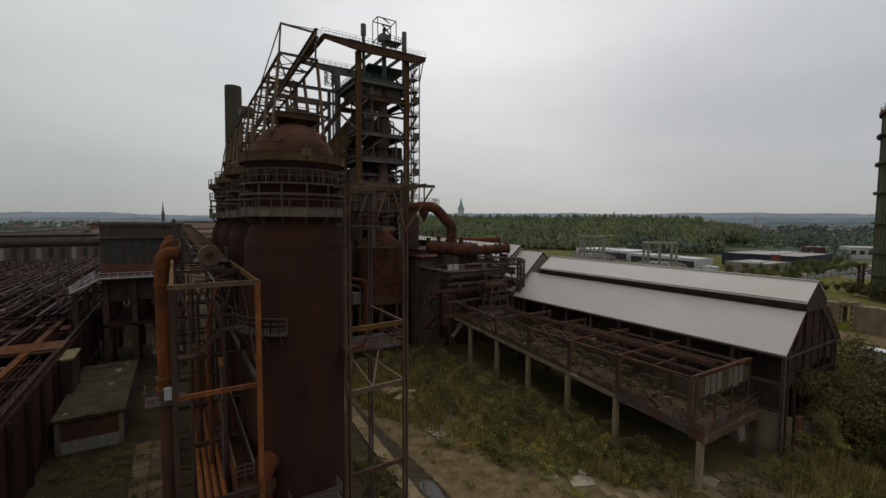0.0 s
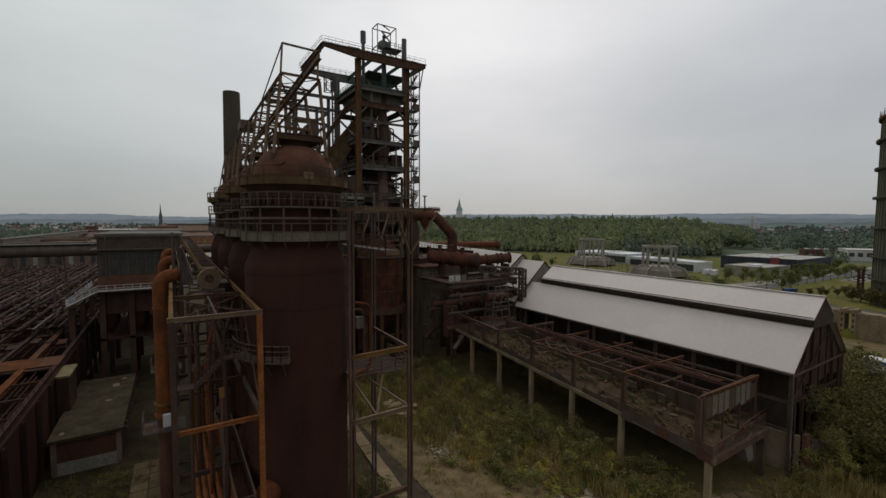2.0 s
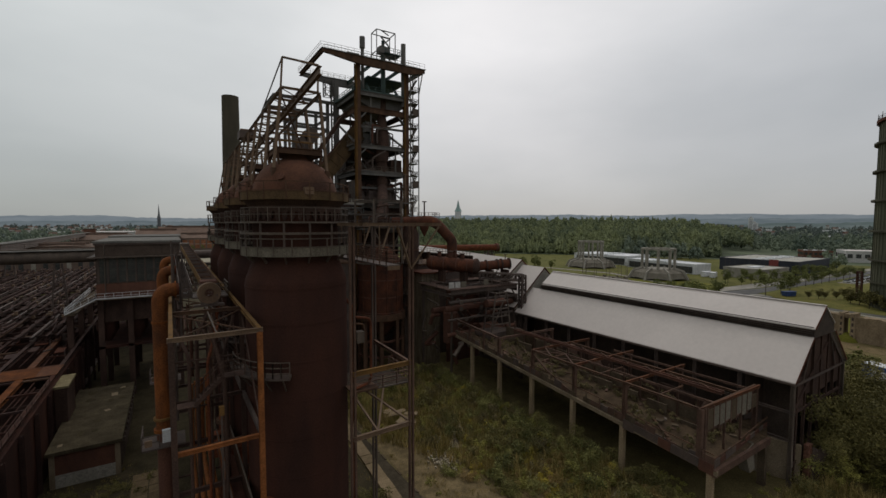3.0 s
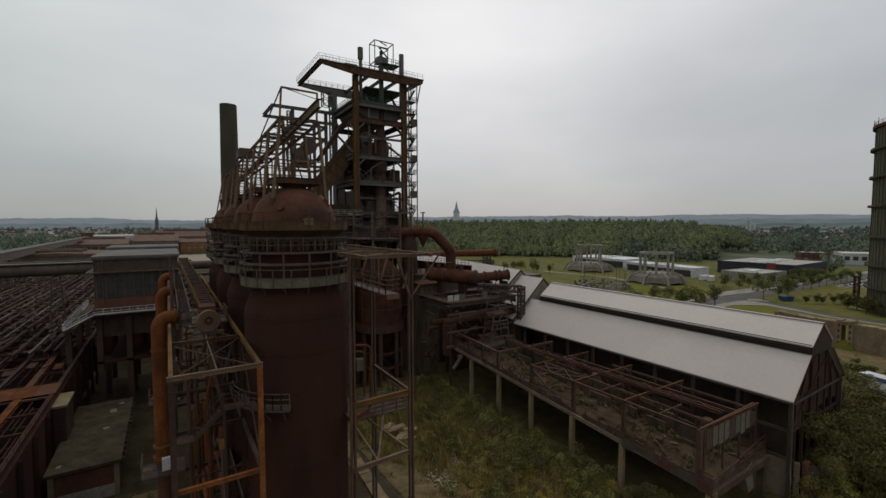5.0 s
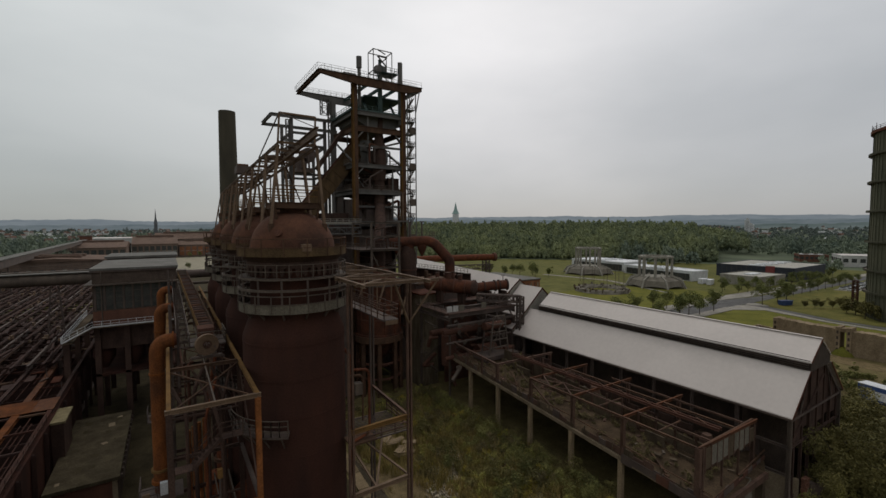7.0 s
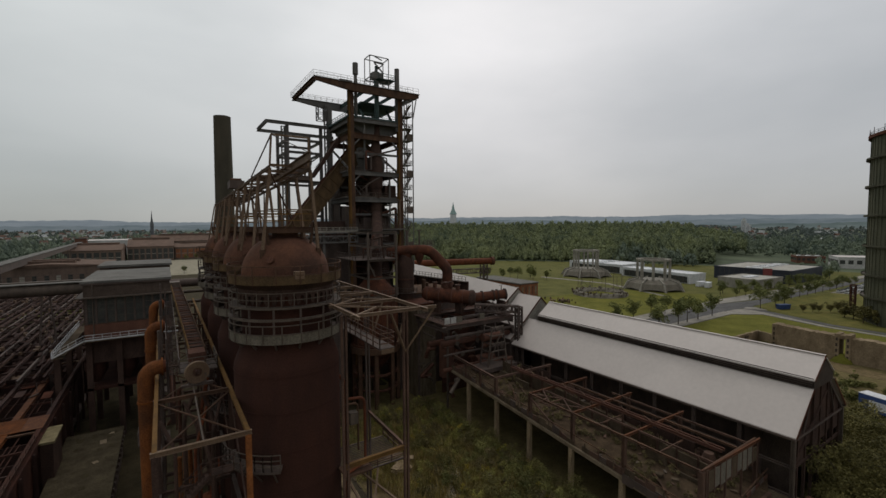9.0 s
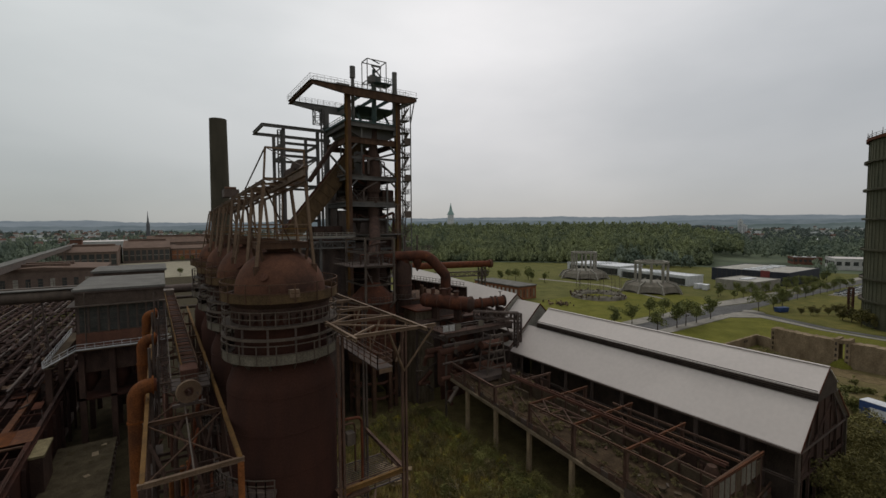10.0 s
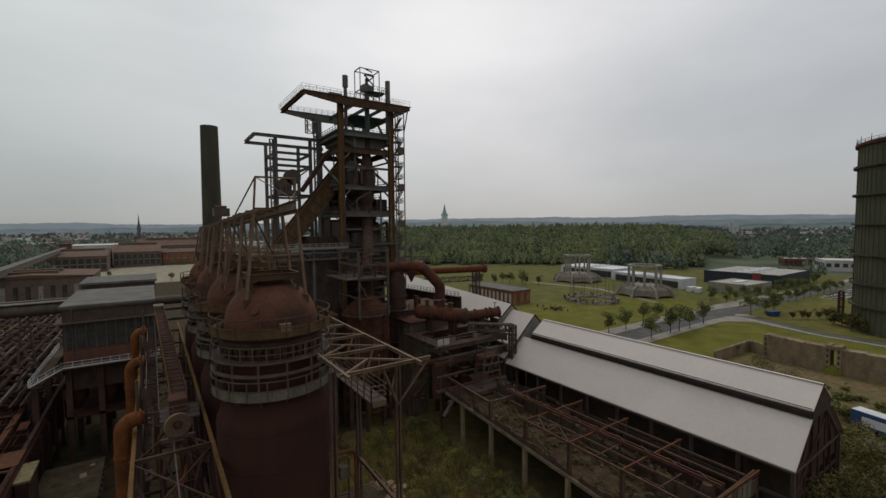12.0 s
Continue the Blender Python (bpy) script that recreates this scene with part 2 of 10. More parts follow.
RUST_DOME = material("patchy_dome_rust", (0.057, 0.0315, 0.0235), (0.1345, 0.0609, 0.0367), 2.6, 0.85, 0.0, 0.12, 8, 0.3, (0.1995, 0.0861, 0.0306), 0.42, 0.0, 0.5)
YARD_SOIL = material("weedy_yard_soil", (0.095, 0.078, 0.036), (0.17, 0.136, 0.062), 2.4, 0.95, 0.0, 0.6, 7, 0.0, (0.078, 0.080, 0.026), 0.6)
SANDY = material("sandy_concrete", (0.150, 0.112, 0.070), (0.30, 0.230, 0.150), 2.6, 0.92, 0.0, 0.3, 5, 0.6, (0.11, 0.085, 0.052), 0.6)
CONCRETE_DARK = material("stained_concrete", (0.0636, 0.0479, 0.0329), (0.128, 0.0968, 0.0657), 1.6, 0.92, 0.0, 0.25, 9, 0.4)
BRICK_RED = material("red_brick", (0.105, 0.053, 0.038), (0.18, 0.088, 0.060), 2.5, 0.9, 0.0, 0.3, 9, 0.3)
BRICK_ORANGE = material("orange_brick", (0.20, 0.086, 0.046), (0.31, 0.135, 0.072), 3.0, 0.9, 0.0, 0.3, 6, 0.3)
# brick of the far west halls, with distance haze mixed into its brown
BRICK_BROWN = material("hazed_brown_brick", (0.120, 0.088, 0.072), (0.190, 0.138, 0.110), 2.5, 0.9, 0.0, 0.3, 9, 0.3, (0.075, 0.062, 0.052), 0.6)
SANDY_PAVING = material("sandy_paving", (0.21, 0.19, 0.14), (0.32, 0.29, 0.215), 9.0, 0.95, 0.0, 0.2, 4, 0.0, (0.20, 0.185, 0.12), 0.6)
BRICK_DARK = material("sooty_brick", (0.070, 0.053, 0.043), (0.115, 0.086, 0.069), 1.8, 0.92, 0.0, 0.3, 9, 0.3)
WHITE_PAINT = material("white_paint", (0.48, 0.49, 0.50), (0.66, 0.67, 0.67), 1.6, 0.6, 0.0, 0.05, 14, 0.5)
GLASS_DARK = material("dirty_window_glass", (0.034, 0.037, 0.036), (0.068, 0.070, 0.066), 0.9, 0.22, 0.0, 0.03, 5)
LOUVRE = material("dark_louvre", (0.046, 0.036, 0.031), (0.076, 0.058, 0.047), 1.0, 0.8, 0.0, 0.1, 14)
GRASS = material("meadow_grass", (0.078, 0.084, 0.024), (0.145, 0.134, 0.043), 9.0, 0.95, 0.0, 0.6, 5, 0.0, (0.165, 0.145, 0.06), 0.6)
LAWN = material("mown_lawn", (0.088, 0.092, 0.016), (0.158, 0.148, 0.030), 7.0, 0.95, 0.0, 0.5, 4, 0.0, (0.118, 0.120, 0.024), 0.6)
DRY_GRASS = material("dry_grass", (0.088, 0.092, 0.024), (0.165, 0.142, 0.042), 6.0, 0.95, 0.0, 0.5, 5)
GRAVEL = material("yellowish_gravel", (0.092, 0.070, 0.036), (0.205, 0.152, 0.080), 1.5, 0.95, 0.0, 0.8, 9, 0.0, (0.074, 0.072, 0.028), 0.5)
WATER = material("muddy_water", (0.030, 0.027, 0.020), (0.045, 0.040, 0.030), 2.0, 0.06, 0.0, 0.01, 6)
MUD = material("wet_mud", (0.038, 0.031, 0.021), (0.075, 0.060, 0.040), 1.5, 0.9, 0.0, 0.3, 8)
ASPHALT = material("asphalt", (0.082, 0.080, 0.078), (0.128, 0.124, 0.120), 5.0, 0.9, 0.0, 0.2, 18)
PAVING = material("pale_paving", (0.21, 0.195, 0.168), (0.31, 0.288, 0.25), 4.0, 0.9, 0.0, 0.15, 6)
SLAB_PALE = material("pale_broken_concrete", (0.22, 0.185, 0.125), (0.40, 0.345, 0.25), 0.9, 0.95, 0.0, 0.4, 8, 0.0, (0.14, 0.115, 0.07), 0.6)
SLAB = material("old_concrete_slab", (0.15, 0.110, 0.063), (0.26, 0.195, 0.118), 1.4, 0.95, 0.0, 0.3, 9, 0.0, (0.055, 0.062, 0.028), 0.7, 0.18)
WOOD = material("weathered_wood", (0.18, 0.13, 0.078), (0.33, 0.245, 0.155), 0.8, 0.85, 0.0, 0.2, 20)
BARK = material("bark", (0.05, 0.04, 0.03), (0.10, 0.08, 0.06), 0.6, 0.95, 0.0, 0.4, 14)
BLUE_PAINT = material("blue_paint", (0.03, 0.06, 0.17), (0.05, 0.09, 0.23), 1.5, 0.5, 0.0, 0.05, 10)
DARK_CLAD = material("dark_blue_cladding", (0.022, 0.026, 0.038), (0.040, 0.045, 0.06), 4.0, 0.6, 0.1, 0.05, 6)
RED_CLAD = material("red_cladding", (0.16, 0.03, 0.03), (0.22, 0.05, 0.045), 4.0, 0.6, 0.0, 0.05, 6)
# gasometer green, browned and lightened so the plate holds some haze
GAS_GREEN = material("hazed_green_plate", (0.066, 0.068, 0.046), (0.104, 0.100, 0.066), 6.0, 0.8, 0.0, 0.1, 3, 0.7, (0.075, 0.045, 0.035), 0.6)
# copper and slate of the far churches, lightened to paint in distance haze
COPPER = material("hazed_copper", (0.24, 0.34, 0.32), (0.30, 0.40, 0.37), 5.0, 0.8, 0.0, 0.1, 3)
SLATE = material("hazed_slate", (0.112, 0.116, 0.124), (0.152, 0.155, 0.162), 5.0, 0.8, 0.0, 0.1, 3)
# roofs of the far west halls, lightened for the haze before them
ROOF_BROWN = material("hazed_brown_felt", (0.105, 0.074, 0.058), (0.170, 0.115, 0.088), 6.0, 0.9, 0.0, 0.1, 3, 0.0, (0.11, 0.095, 0.08), 0.6)
# tile red of the far town, dulled to paint haze over it
TILE_RED = material("hazed_roof_tiles", (0.105, 0.068, 0.055), (0.165, 0.102, 0.080), 8.0, 0.9, 0.0, 0.1, 2)
RENDER_PALE = material("pale_render", (0.38, 0.37, 0.35), (0.55, 0.54, 0.51), 12.0, 0.85, 0.0, 0.05, 2)
TRUCK_WHITE = material("white_van_paint", (0.60, 0.61, 0.62), (0.70, 0.70, 0.71), 2.0, 0.35, 0.0, 0.02, 8)
RUBBER = material("black_rubber", (0.015, 0.015, 0.015), (0.03, 0.03, 0.03), 0.5, 0.9, 0.0, 0.1, 20)
LEAF_DARK = leaf_material("dark_leaves", (0.068, 0.074, 0.028), (0.262, 0.250, 0.082))
LEAF_MID = leaf_material("green_leaves", (0.100, 0.104, 0.032), (0.345, 0.318, 0.084))
LEAF_YELLOW = leaf_material("yellow_green_leaves", (0.20, 0.175, 0.032), (0.52, 0.41, 0.07))
LEAF_GREY = leaf_material("dusky_leaves", (0.076, 0.066, 0.036), (0.205, 0.165, 0.072))
LEAF_DRY = leaf_material("withered_leaves", (0.140, 0.090, 0.038), (0.40, 0.285, 0.110), 0.5)
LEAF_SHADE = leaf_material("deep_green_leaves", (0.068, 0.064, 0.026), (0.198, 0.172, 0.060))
GRASS_BLADE = leaf_material("dry_and_green_blades", (0.145, 0.122, 0.034), (0.41, 0.305, 0.115), 0.5)
# distance haze is painted into these three leaf colours: paler, greyer greens
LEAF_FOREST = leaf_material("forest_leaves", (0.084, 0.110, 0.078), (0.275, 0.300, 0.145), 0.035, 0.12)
LEAF_WOOD_HAZE = leaf_material("hazy_wood_leaves", (0.090, 0.120, 0.098), (0.215, 0.250, 0.172), 0.03, 0.12)
LEAF_FAR_HAZE = leaf_material("hazed_far_leaves", (0.086, 0.106, 0.098), (0.142, 0.166, 0.146), 0.03, 0.15)
DIRT = material("dark_cinder_soil", (0.032, 0.027, 0.016), (0.068, 0.054, 0.030), 2.2, 0.95, 0.0, 0.5, 6, 0.0, (0.060, 0.066, 0.024), 0.6)
LEAF_STREET = leaf_material("street_tree_leaves", (0.078, 0.094, 0.034), (0.225, 0.235, 0.080))


# ---- mesh tools ----
class Geo:
    """Collects vertices and faces of one mesh."""

    def __init__(self):
        self.v, self.f = [], []

    def add(self, verts, faces):
        k = len(self.v)
        self.v.extend(tuple(p) for p in verts)
        self.f.extend(tuple(i + k for i in q) for q in faces)
        return self

    def box(self, x0, x1, y0, y1, z0, z1):
        return self.add([(x0, y0, z0), (x1, y0, z0), (x1, y1, z0), (x0, y1, z0), (x0, y0, z1), (x1, y0, z1), (x1, y1, z1), (x0, y1, z1)],
                        [(3, 2, 1, 0), (4, 5, 6, 7), (0, 1, 5, 4), (1, 2, 6, 5), (2, 3, 7, 6), (3, 0, 4, 7)])

    def sweep(self, p, q, outline, up=(0, 0, 1), end=None):
        """A section of (side, height) points drawn from p to q; end: its scale at q."""
        p, q = Vector(p), Vector(q)
        d = (q - p).normalized()
        up = Vector(up)
        if abs(d.dot(up)) > 0.98:
            up = Vector((0, 1, 0)) if abs(d.y) < 0.9 else Vector((1, 0, 0))
        s = d.cross(up).normalized()
        u = s.cross(d)
        n = len(outline)
        k = 1.0 if end is None else end
        a = [p + s * x + u * y for x, y in outline] + [q + s * x * k + u * y * k for x, y in outline]
        return self.add(a, [tuple(range(n))[::-1], tuple(range(n, 2 * n))] + [(i, (i + 1) % n, n + (i + 1) % n, n + i) for i in range(n)])

    def bar(self, p, q, w, h=None, up=(0, 0, 1), end=None):
        h = w if h is None else h
        return self.sweep(p, q, [(-w / 2, -h / 2), (w / 2, -h / 2), (w / 2, h / 2), (-w / 2, h / 2)], up, end)

    def ibeam(self, p, q, w, h, up=(0, 0, 1)):
        a, b, t, s = w / 2, h / 2, max(0.02, w * 0.08), max(0.03, h * 0.09)
        return self.sweep(p, q, [(-a, -b), (a, -b), (a, -b + s), (t, -b + s), (t, b - s), (a, b - s), (a, b), (-a, b), (-a, b - s), (-t, b - s), (-t, -b + s), (-a, -b + s)], up)

    def rod(self, p, q, r, n=8, end=None):
        return self.sweep(p, q, [(r * math.cos(2 * math.pi * i / n), r * math.sin(2 * math.pi * i / n)) for i in range(n)], (0, 0, 1), end)

    def pipe(self, pts, r, n=20, caps=True):
        """A round tube through points, its ring turned along the way."""
        pts = [Vector(p) for p in pts]
        rings = []
        ref = None
        for i, p in enumerate(pts):
            d = (pts[min(i + 1, len(pts) - 1)] - pts[max(i - 1, 0)]).normalized()
            if ref is None:
                ref = d.orthogonal().normalized()
            ref = (ref - d * ref.dot(d)).normalized()
            b = d.cross(ref)
            rr = r[i] if isinstance(r, (list, tuple)) else r
            rings.append([p + ref * rr * math.cos(2 * math.pi * k / n) + b * rr * math.sin(2 * math.pi * k / n) for k in range(n)])
        f = [(i * n + k, i * n + (k + 1) % n, (i + 1) * n + (k + 1) % n, (i + 1) * n + k) for i in range(len(rings) - 1) for k in range(n)]
        if caps:
            f += [tuple(range(n))[::-1], tuple(range((len(rings) - 1) * n, len(rings) * n))]
        return self.add([p for g in rings for p in g], f)

    def lathe(self, profile, n=48, at=(0, 0), a0=0.0, a1=360.0):
        """(radius, z) turned round the upright axis at (x, y)."""
        full = a1 - a0 >= 359.9
        m = n if full else n + 1
        ang = [radians(a0 + (a1 - a0) * i / n) for i in range(m)]
        v = [(at[0] + r * math.cos(a), at[1] + r * math.sin(a), z) for r, z in profile for a in ang]
        f = []
        for j in range(len(profile) - 1):
            for i in range(n):
                k = (i + 1) % m
                f.append((j * m + i, j * m + k, (j + 1) * m + k, (j + 1) * m + i))
        return self.add(v, f)

    def ring(self, r0, r1, z0, z1, n=48, at=(0, 0), a0=0.0, a1=360.0):
        g = self.lathe([(r0, z0), (r1, z0), (r1, z1), (r0, z1), (r0, z0)], n, at, a0, a1)
        return g

    def wall(self, x0, y0, x1, y1, z0, z1, t):
        """An upright slab of thickness t along a line."""
        return self.bar((x0, y0, (z0 + z1) / 2), (x1, y1, (z0 + z1) / 2), t, z1 - z0)

    def rail(self, pts, height=1.1, step=1.6, r=0.03, closed=False, bars=2, toe=0.0):
        pts = [Vector(p) for p in pts]
        if closed:
            pts = pts + [pts[0]]
        for a, b in zip(pts, pts[1:]):
            for k in range(bars):
                z = Vector((0, 0, height * (k + 1) / bars))
                self.bar(a + z, b + z, 2 * r)
            if toe:
                self.bar(a + Vector((0, 0, toe / 2)), b + Vector((0, 0, toe / 2)), 0.03, toe)
            m = max(1, round((b - a).length / step))
            for i in range(m + 1):
                p = a.lerp(b, i / m)
                self.bar(p, p + Vector((0, 0, height)), 2.2 * r)
        return self

    def stair(self, p, q, w, rails=True, side=(0, 1, 0)):
        """Stringers, treads and handrails from p up to q."""
        p, q = Vector(p), Vector(q)
        s = Vector(side).normalized() * w / 2
        for k in (-1, 1):
            self.bar(p + s * k, q + s * k, 0.06, 0.24)
            if rails:
                self.bar(p + s * k + Vector((0, 0, 1)), q + s * k + Vector((0, 0, 1)), 0.05)
                for i in range(4):
                    c = p.lerp(q, i / 3) + s * k
                    self.bar(c, c + Vector((0, 0, 1)), 0.05)
        m = max(2, round(abs(q.z - p.z) / 0.2))
        d = (q - p)
        d.z = 0
        d = d.normalized() * 0.12 if d.length else Vector((0.12, 0, 0))
        for i in range(1, m):
            c = p.lerp(q, i / m)
            self.bar(c - s, c + s, 0.24, 0.04)
        return self

    def lattice(self, p, q, w, h, r=0.05, step=None, chord=None):
        """A four-chord truss with diagonals on its sides."""
        p, q = Vector(p), Vector(q)
        d = (q - p).normalized()
        up = Vector((0, 0, 1)) if abs(d.z) < 0.95 else Vector((0, 1, 0))
        s = d.cross(up).normalized()
        u = s.cross(d)
        cs = [s * a * w / 2 + u * b * h / 2 for a, b in ((-1, -1), (1, -1), (1, 1), (-1, 1))]
        c = chord or r * 1.7
        for k in cs:
            self.bar(p + k, q + k, 2 * c)
        m = max(1, round((q - p).length / (step or max(w, h) * 1.2)))
        for i in range(m):
            a, b = p.lerp(q, i / m), p.lerp(q, (i + 1) / m)
            for j in range(4):
                k0, k1 = cs[j], cs[(j + 1) % 4]
                self.bar(a + k0, a + k1, 2 * r)
                self.bar(a + (k0 if i % 2 else k1), b + (k1 if i % 2 else k0), 1.6 * r)
        for j in range(4):
            self.bar(q + cs[j], q + cs[(j + 1) % 4], 2 * r)
        return self


def mesh_of(name, geo, mat, smooth=True):
    me = bpy.data.meshes.new(name)
    me.from_pydata(geo.v, [], geo.f)
    me.materials.append(mat)
    if smooth:
        me.polygons.foreach_set("use_smooth", [True] * len(me.polygons))
        me.set_sharp_from_angle(angle=radians(32))
    me.update()
    return me


def part(name, geo, mat, parent=None, label="", smooth=True):
    """One mesh object, as a part under a thing or another part."""
    ob = new(name, mesh_of(name, geo, mat, smooth))
    if parent is not None:
        ob.parent = parent
    return tagged(ob, label)


def thing(name, label, category, group="", at=(0, 0, 0), turn=0.0):
    ob = new(name)
    ob.matrix_world = pose(*at, 0, 0, turn)
    return tagged(ob, label, category, group)


def single(name, geo, mat, label, category, group="", kind="", smooth=True):
    return tagged(part(name, geo, mat, None, "", smooth), label, category, group, kind)


def put(kind, *a, **k):
    """A one-element Geo by method name, for short calls."""
    g = Geo()
    if kind == "box":
        return g.box(*a, **k)
    if kind == "bar":
        return g.bar(*a, **k)
    if kind == "ibeam":
        return g.ibeam(*a, **k)
    if kind == "rod":
        return g.rod(*a, **k)
    if kind == "pipe":
        return g.pipe(*a, **k)
    if kind == "ring":
        return g.ring(*a, **k)
    if kind == "lathe":
        return g.lathe(*a, **k)
    if kind == "stair":
        return g.stair(*a, **k)
    return g.rail(*a, **k)


def smoothstep(a, b, x):
    """0 at a, 1 at b, with soft ends; a may be the larger."""
    t = min(1.0, max(0.0, (x - a) / (b - a)))
    return t * t * (3 - 2 * t)


def bend(p, q, s, radius, n=8):
    """Points of a pipe from p towards corner q and on to s, with a rounded corner."""
    p, q, s = Vector(p), Vector(q), Vector(s)
    a, b = q + (p - q).normalized() * radius, q + (s - q).normalized() * radius
    out = [p]
    for i in range(n + 1):
        t = i / n
        out.append(a.lerp(q, t).lerp(q.lerp(b, t), t))
    return out + [s]


# ---- ground and distance ----
def ground_z(x, y):
    r = math.hypot(x, y)
    az = math.degrees(math.atan2(y, x))
    z = 0.8 * smoothstep(30, 43, x) * (1 - smoothstep(70, 95, x)) * (1 - smoothstep(70, 90, y))
    hill = smoothstep(430, 880, r) * smoothstep(20, 31, az) * (1 - smoothstep(63, 72, az))
    z += 21 * hill
    if r > 900:
        z += 10 * smoothstep(900, 3000, r) * (noise.noise((x / 700, y / 700, 0)) + 0.3)
    return z


def build_ground():
    radii = [0, 12, 20, 24, 28, 32, 36, 40, 44, 48, 52, 56, 60, 66, 72, 78, 84, 100, 120, 145, 175, 210, 250, 300, 360, 430, 480, 540, 610, 690, 780, 880, 1000, 1200, 1450, 1800, 2200, 2700, 3300, 4000, 4800]
    n = 216
    v, f, idx = [(0, 0, 0)], [], []
    for r in radii[1:]:
        for i in range(n):
            a = 2 * math.pi * i / n
            x, y = r * math.cos(a), r * math.sin(a)
            v.append((x, y, ground_z(x, y)))
    for i in range(n):
        f.append((0, 1 + i, 1 + (i + 1) % n))
        idx.append(2)
    for j in range(len(radii) - 2):
        for i in range(n):
            k = (i + 1) % n
            f.append((1 + j * n + i, 1 + (j + 1) * n + i, 1 + (j + 1) * n + k, 1 + j * n + k))
            idx.append(2 if radii[j + 1] < 86 else 0 if radii[j + 1] < 400 else 1)
    me = bpy.data.meshes.new("ground")
    me.from_pydata(v, [], f)
    me.materials.append(GRASS)
    me.materials.append(FAR_LAND)
    me.materials.append(YARD_SOIL)
    me.polygons.foreach_set("material_index", idx)
    me.polygons.foreach_set("use_smooth", [True] * len(f))
    me.update()
    tagged(new("ground", me), "rough grass and weeds over old works land", "ground", kind="structure")


FAR_LAND = material("fields_and_woods", (0.060, 0.076, 0.050), (0.110, 0.128, 0.080), 120.0, 0.95, 0.0, 0.0, 0.02, 0.0, (0.105, 0.11, 0.065), 0.5)
build_ground()


# a glowing surface whose colours already hold the haze
def haze_glow_material(name, dark, light):
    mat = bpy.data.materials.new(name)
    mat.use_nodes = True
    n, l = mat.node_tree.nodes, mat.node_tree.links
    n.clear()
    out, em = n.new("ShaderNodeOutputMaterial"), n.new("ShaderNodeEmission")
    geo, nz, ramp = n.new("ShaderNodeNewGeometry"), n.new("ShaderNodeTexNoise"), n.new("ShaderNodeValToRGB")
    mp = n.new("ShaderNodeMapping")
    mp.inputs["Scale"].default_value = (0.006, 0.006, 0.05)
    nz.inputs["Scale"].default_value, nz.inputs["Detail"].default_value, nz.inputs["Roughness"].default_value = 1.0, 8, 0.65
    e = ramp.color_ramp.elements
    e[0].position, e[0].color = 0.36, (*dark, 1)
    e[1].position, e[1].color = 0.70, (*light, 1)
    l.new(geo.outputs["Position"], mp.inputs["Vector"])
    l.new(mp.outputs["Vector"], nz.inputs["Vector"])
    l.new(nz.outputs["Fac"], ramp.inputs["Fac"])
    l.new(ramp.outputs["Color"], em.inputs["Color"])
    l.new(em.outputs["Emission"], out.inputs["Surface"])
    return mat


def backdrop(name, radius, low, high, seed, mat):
    """A far line of wooded hills, beyond all that shifts; its glow paints in the haze."""
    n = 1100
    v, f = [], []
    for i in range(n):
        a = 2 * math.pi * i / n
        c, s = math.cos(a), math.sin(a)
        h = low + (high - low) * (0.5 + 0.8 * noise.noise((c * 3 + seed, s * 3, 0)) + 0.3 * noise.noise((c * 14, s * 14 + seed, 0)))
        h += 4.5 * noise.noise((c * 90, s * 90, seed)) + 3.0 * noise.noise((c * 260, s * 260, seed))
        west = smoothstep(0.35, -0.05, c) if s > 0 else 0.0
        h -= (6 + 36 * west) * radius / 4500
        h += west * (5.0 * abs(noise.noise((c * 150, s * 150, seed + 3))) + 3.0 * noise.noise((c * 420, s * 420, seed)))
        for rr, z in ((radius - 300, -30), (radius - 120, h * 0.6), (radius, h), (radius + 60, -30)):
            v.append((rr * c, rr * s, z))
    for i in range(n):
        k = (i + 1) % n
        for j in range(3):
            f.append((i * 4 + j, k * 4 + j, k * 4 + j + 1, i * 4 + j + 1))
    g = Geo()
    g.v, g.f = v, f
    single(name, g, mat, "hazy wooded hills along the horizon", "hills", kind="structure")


# each farther ring is painted paler, as haze would make it
backdrop("backdrop_far", 4500, 96, 134, 5.0, haze_glow_material("palest_hills", (0.140, 0.166, 0.188), (0.182, 0.208, 0.228)))
backdrop("backdrop_middle", 4000, 60, 92, 9.0, haze_glow_material("pale_hills", (0.092, 0.116, 0.128), (0.150, 0.172, 0.186)))
backdrop("backdrop_near", 3500, 24, 52, 2.0, haze_glow_material("grey_green_hills", (0.066, 0.088, 0.087), (0.118, 0.140, 0.138)))


# ---- woods ----
OCTA = np.array([(1, 0, 0), (-1, 0, 0), (0, 1, 0), (0, -1, 0), (0, 0, 1), (0, 0, -1)], float)
OCTA_FACES = np.array([(0, 2, 4), (2, 1, 4), (1, 3, 4), (3, 0, 4), (2, 0, 5), (1, 2, 5), (3, 1, 5), (0, 3, 5)])


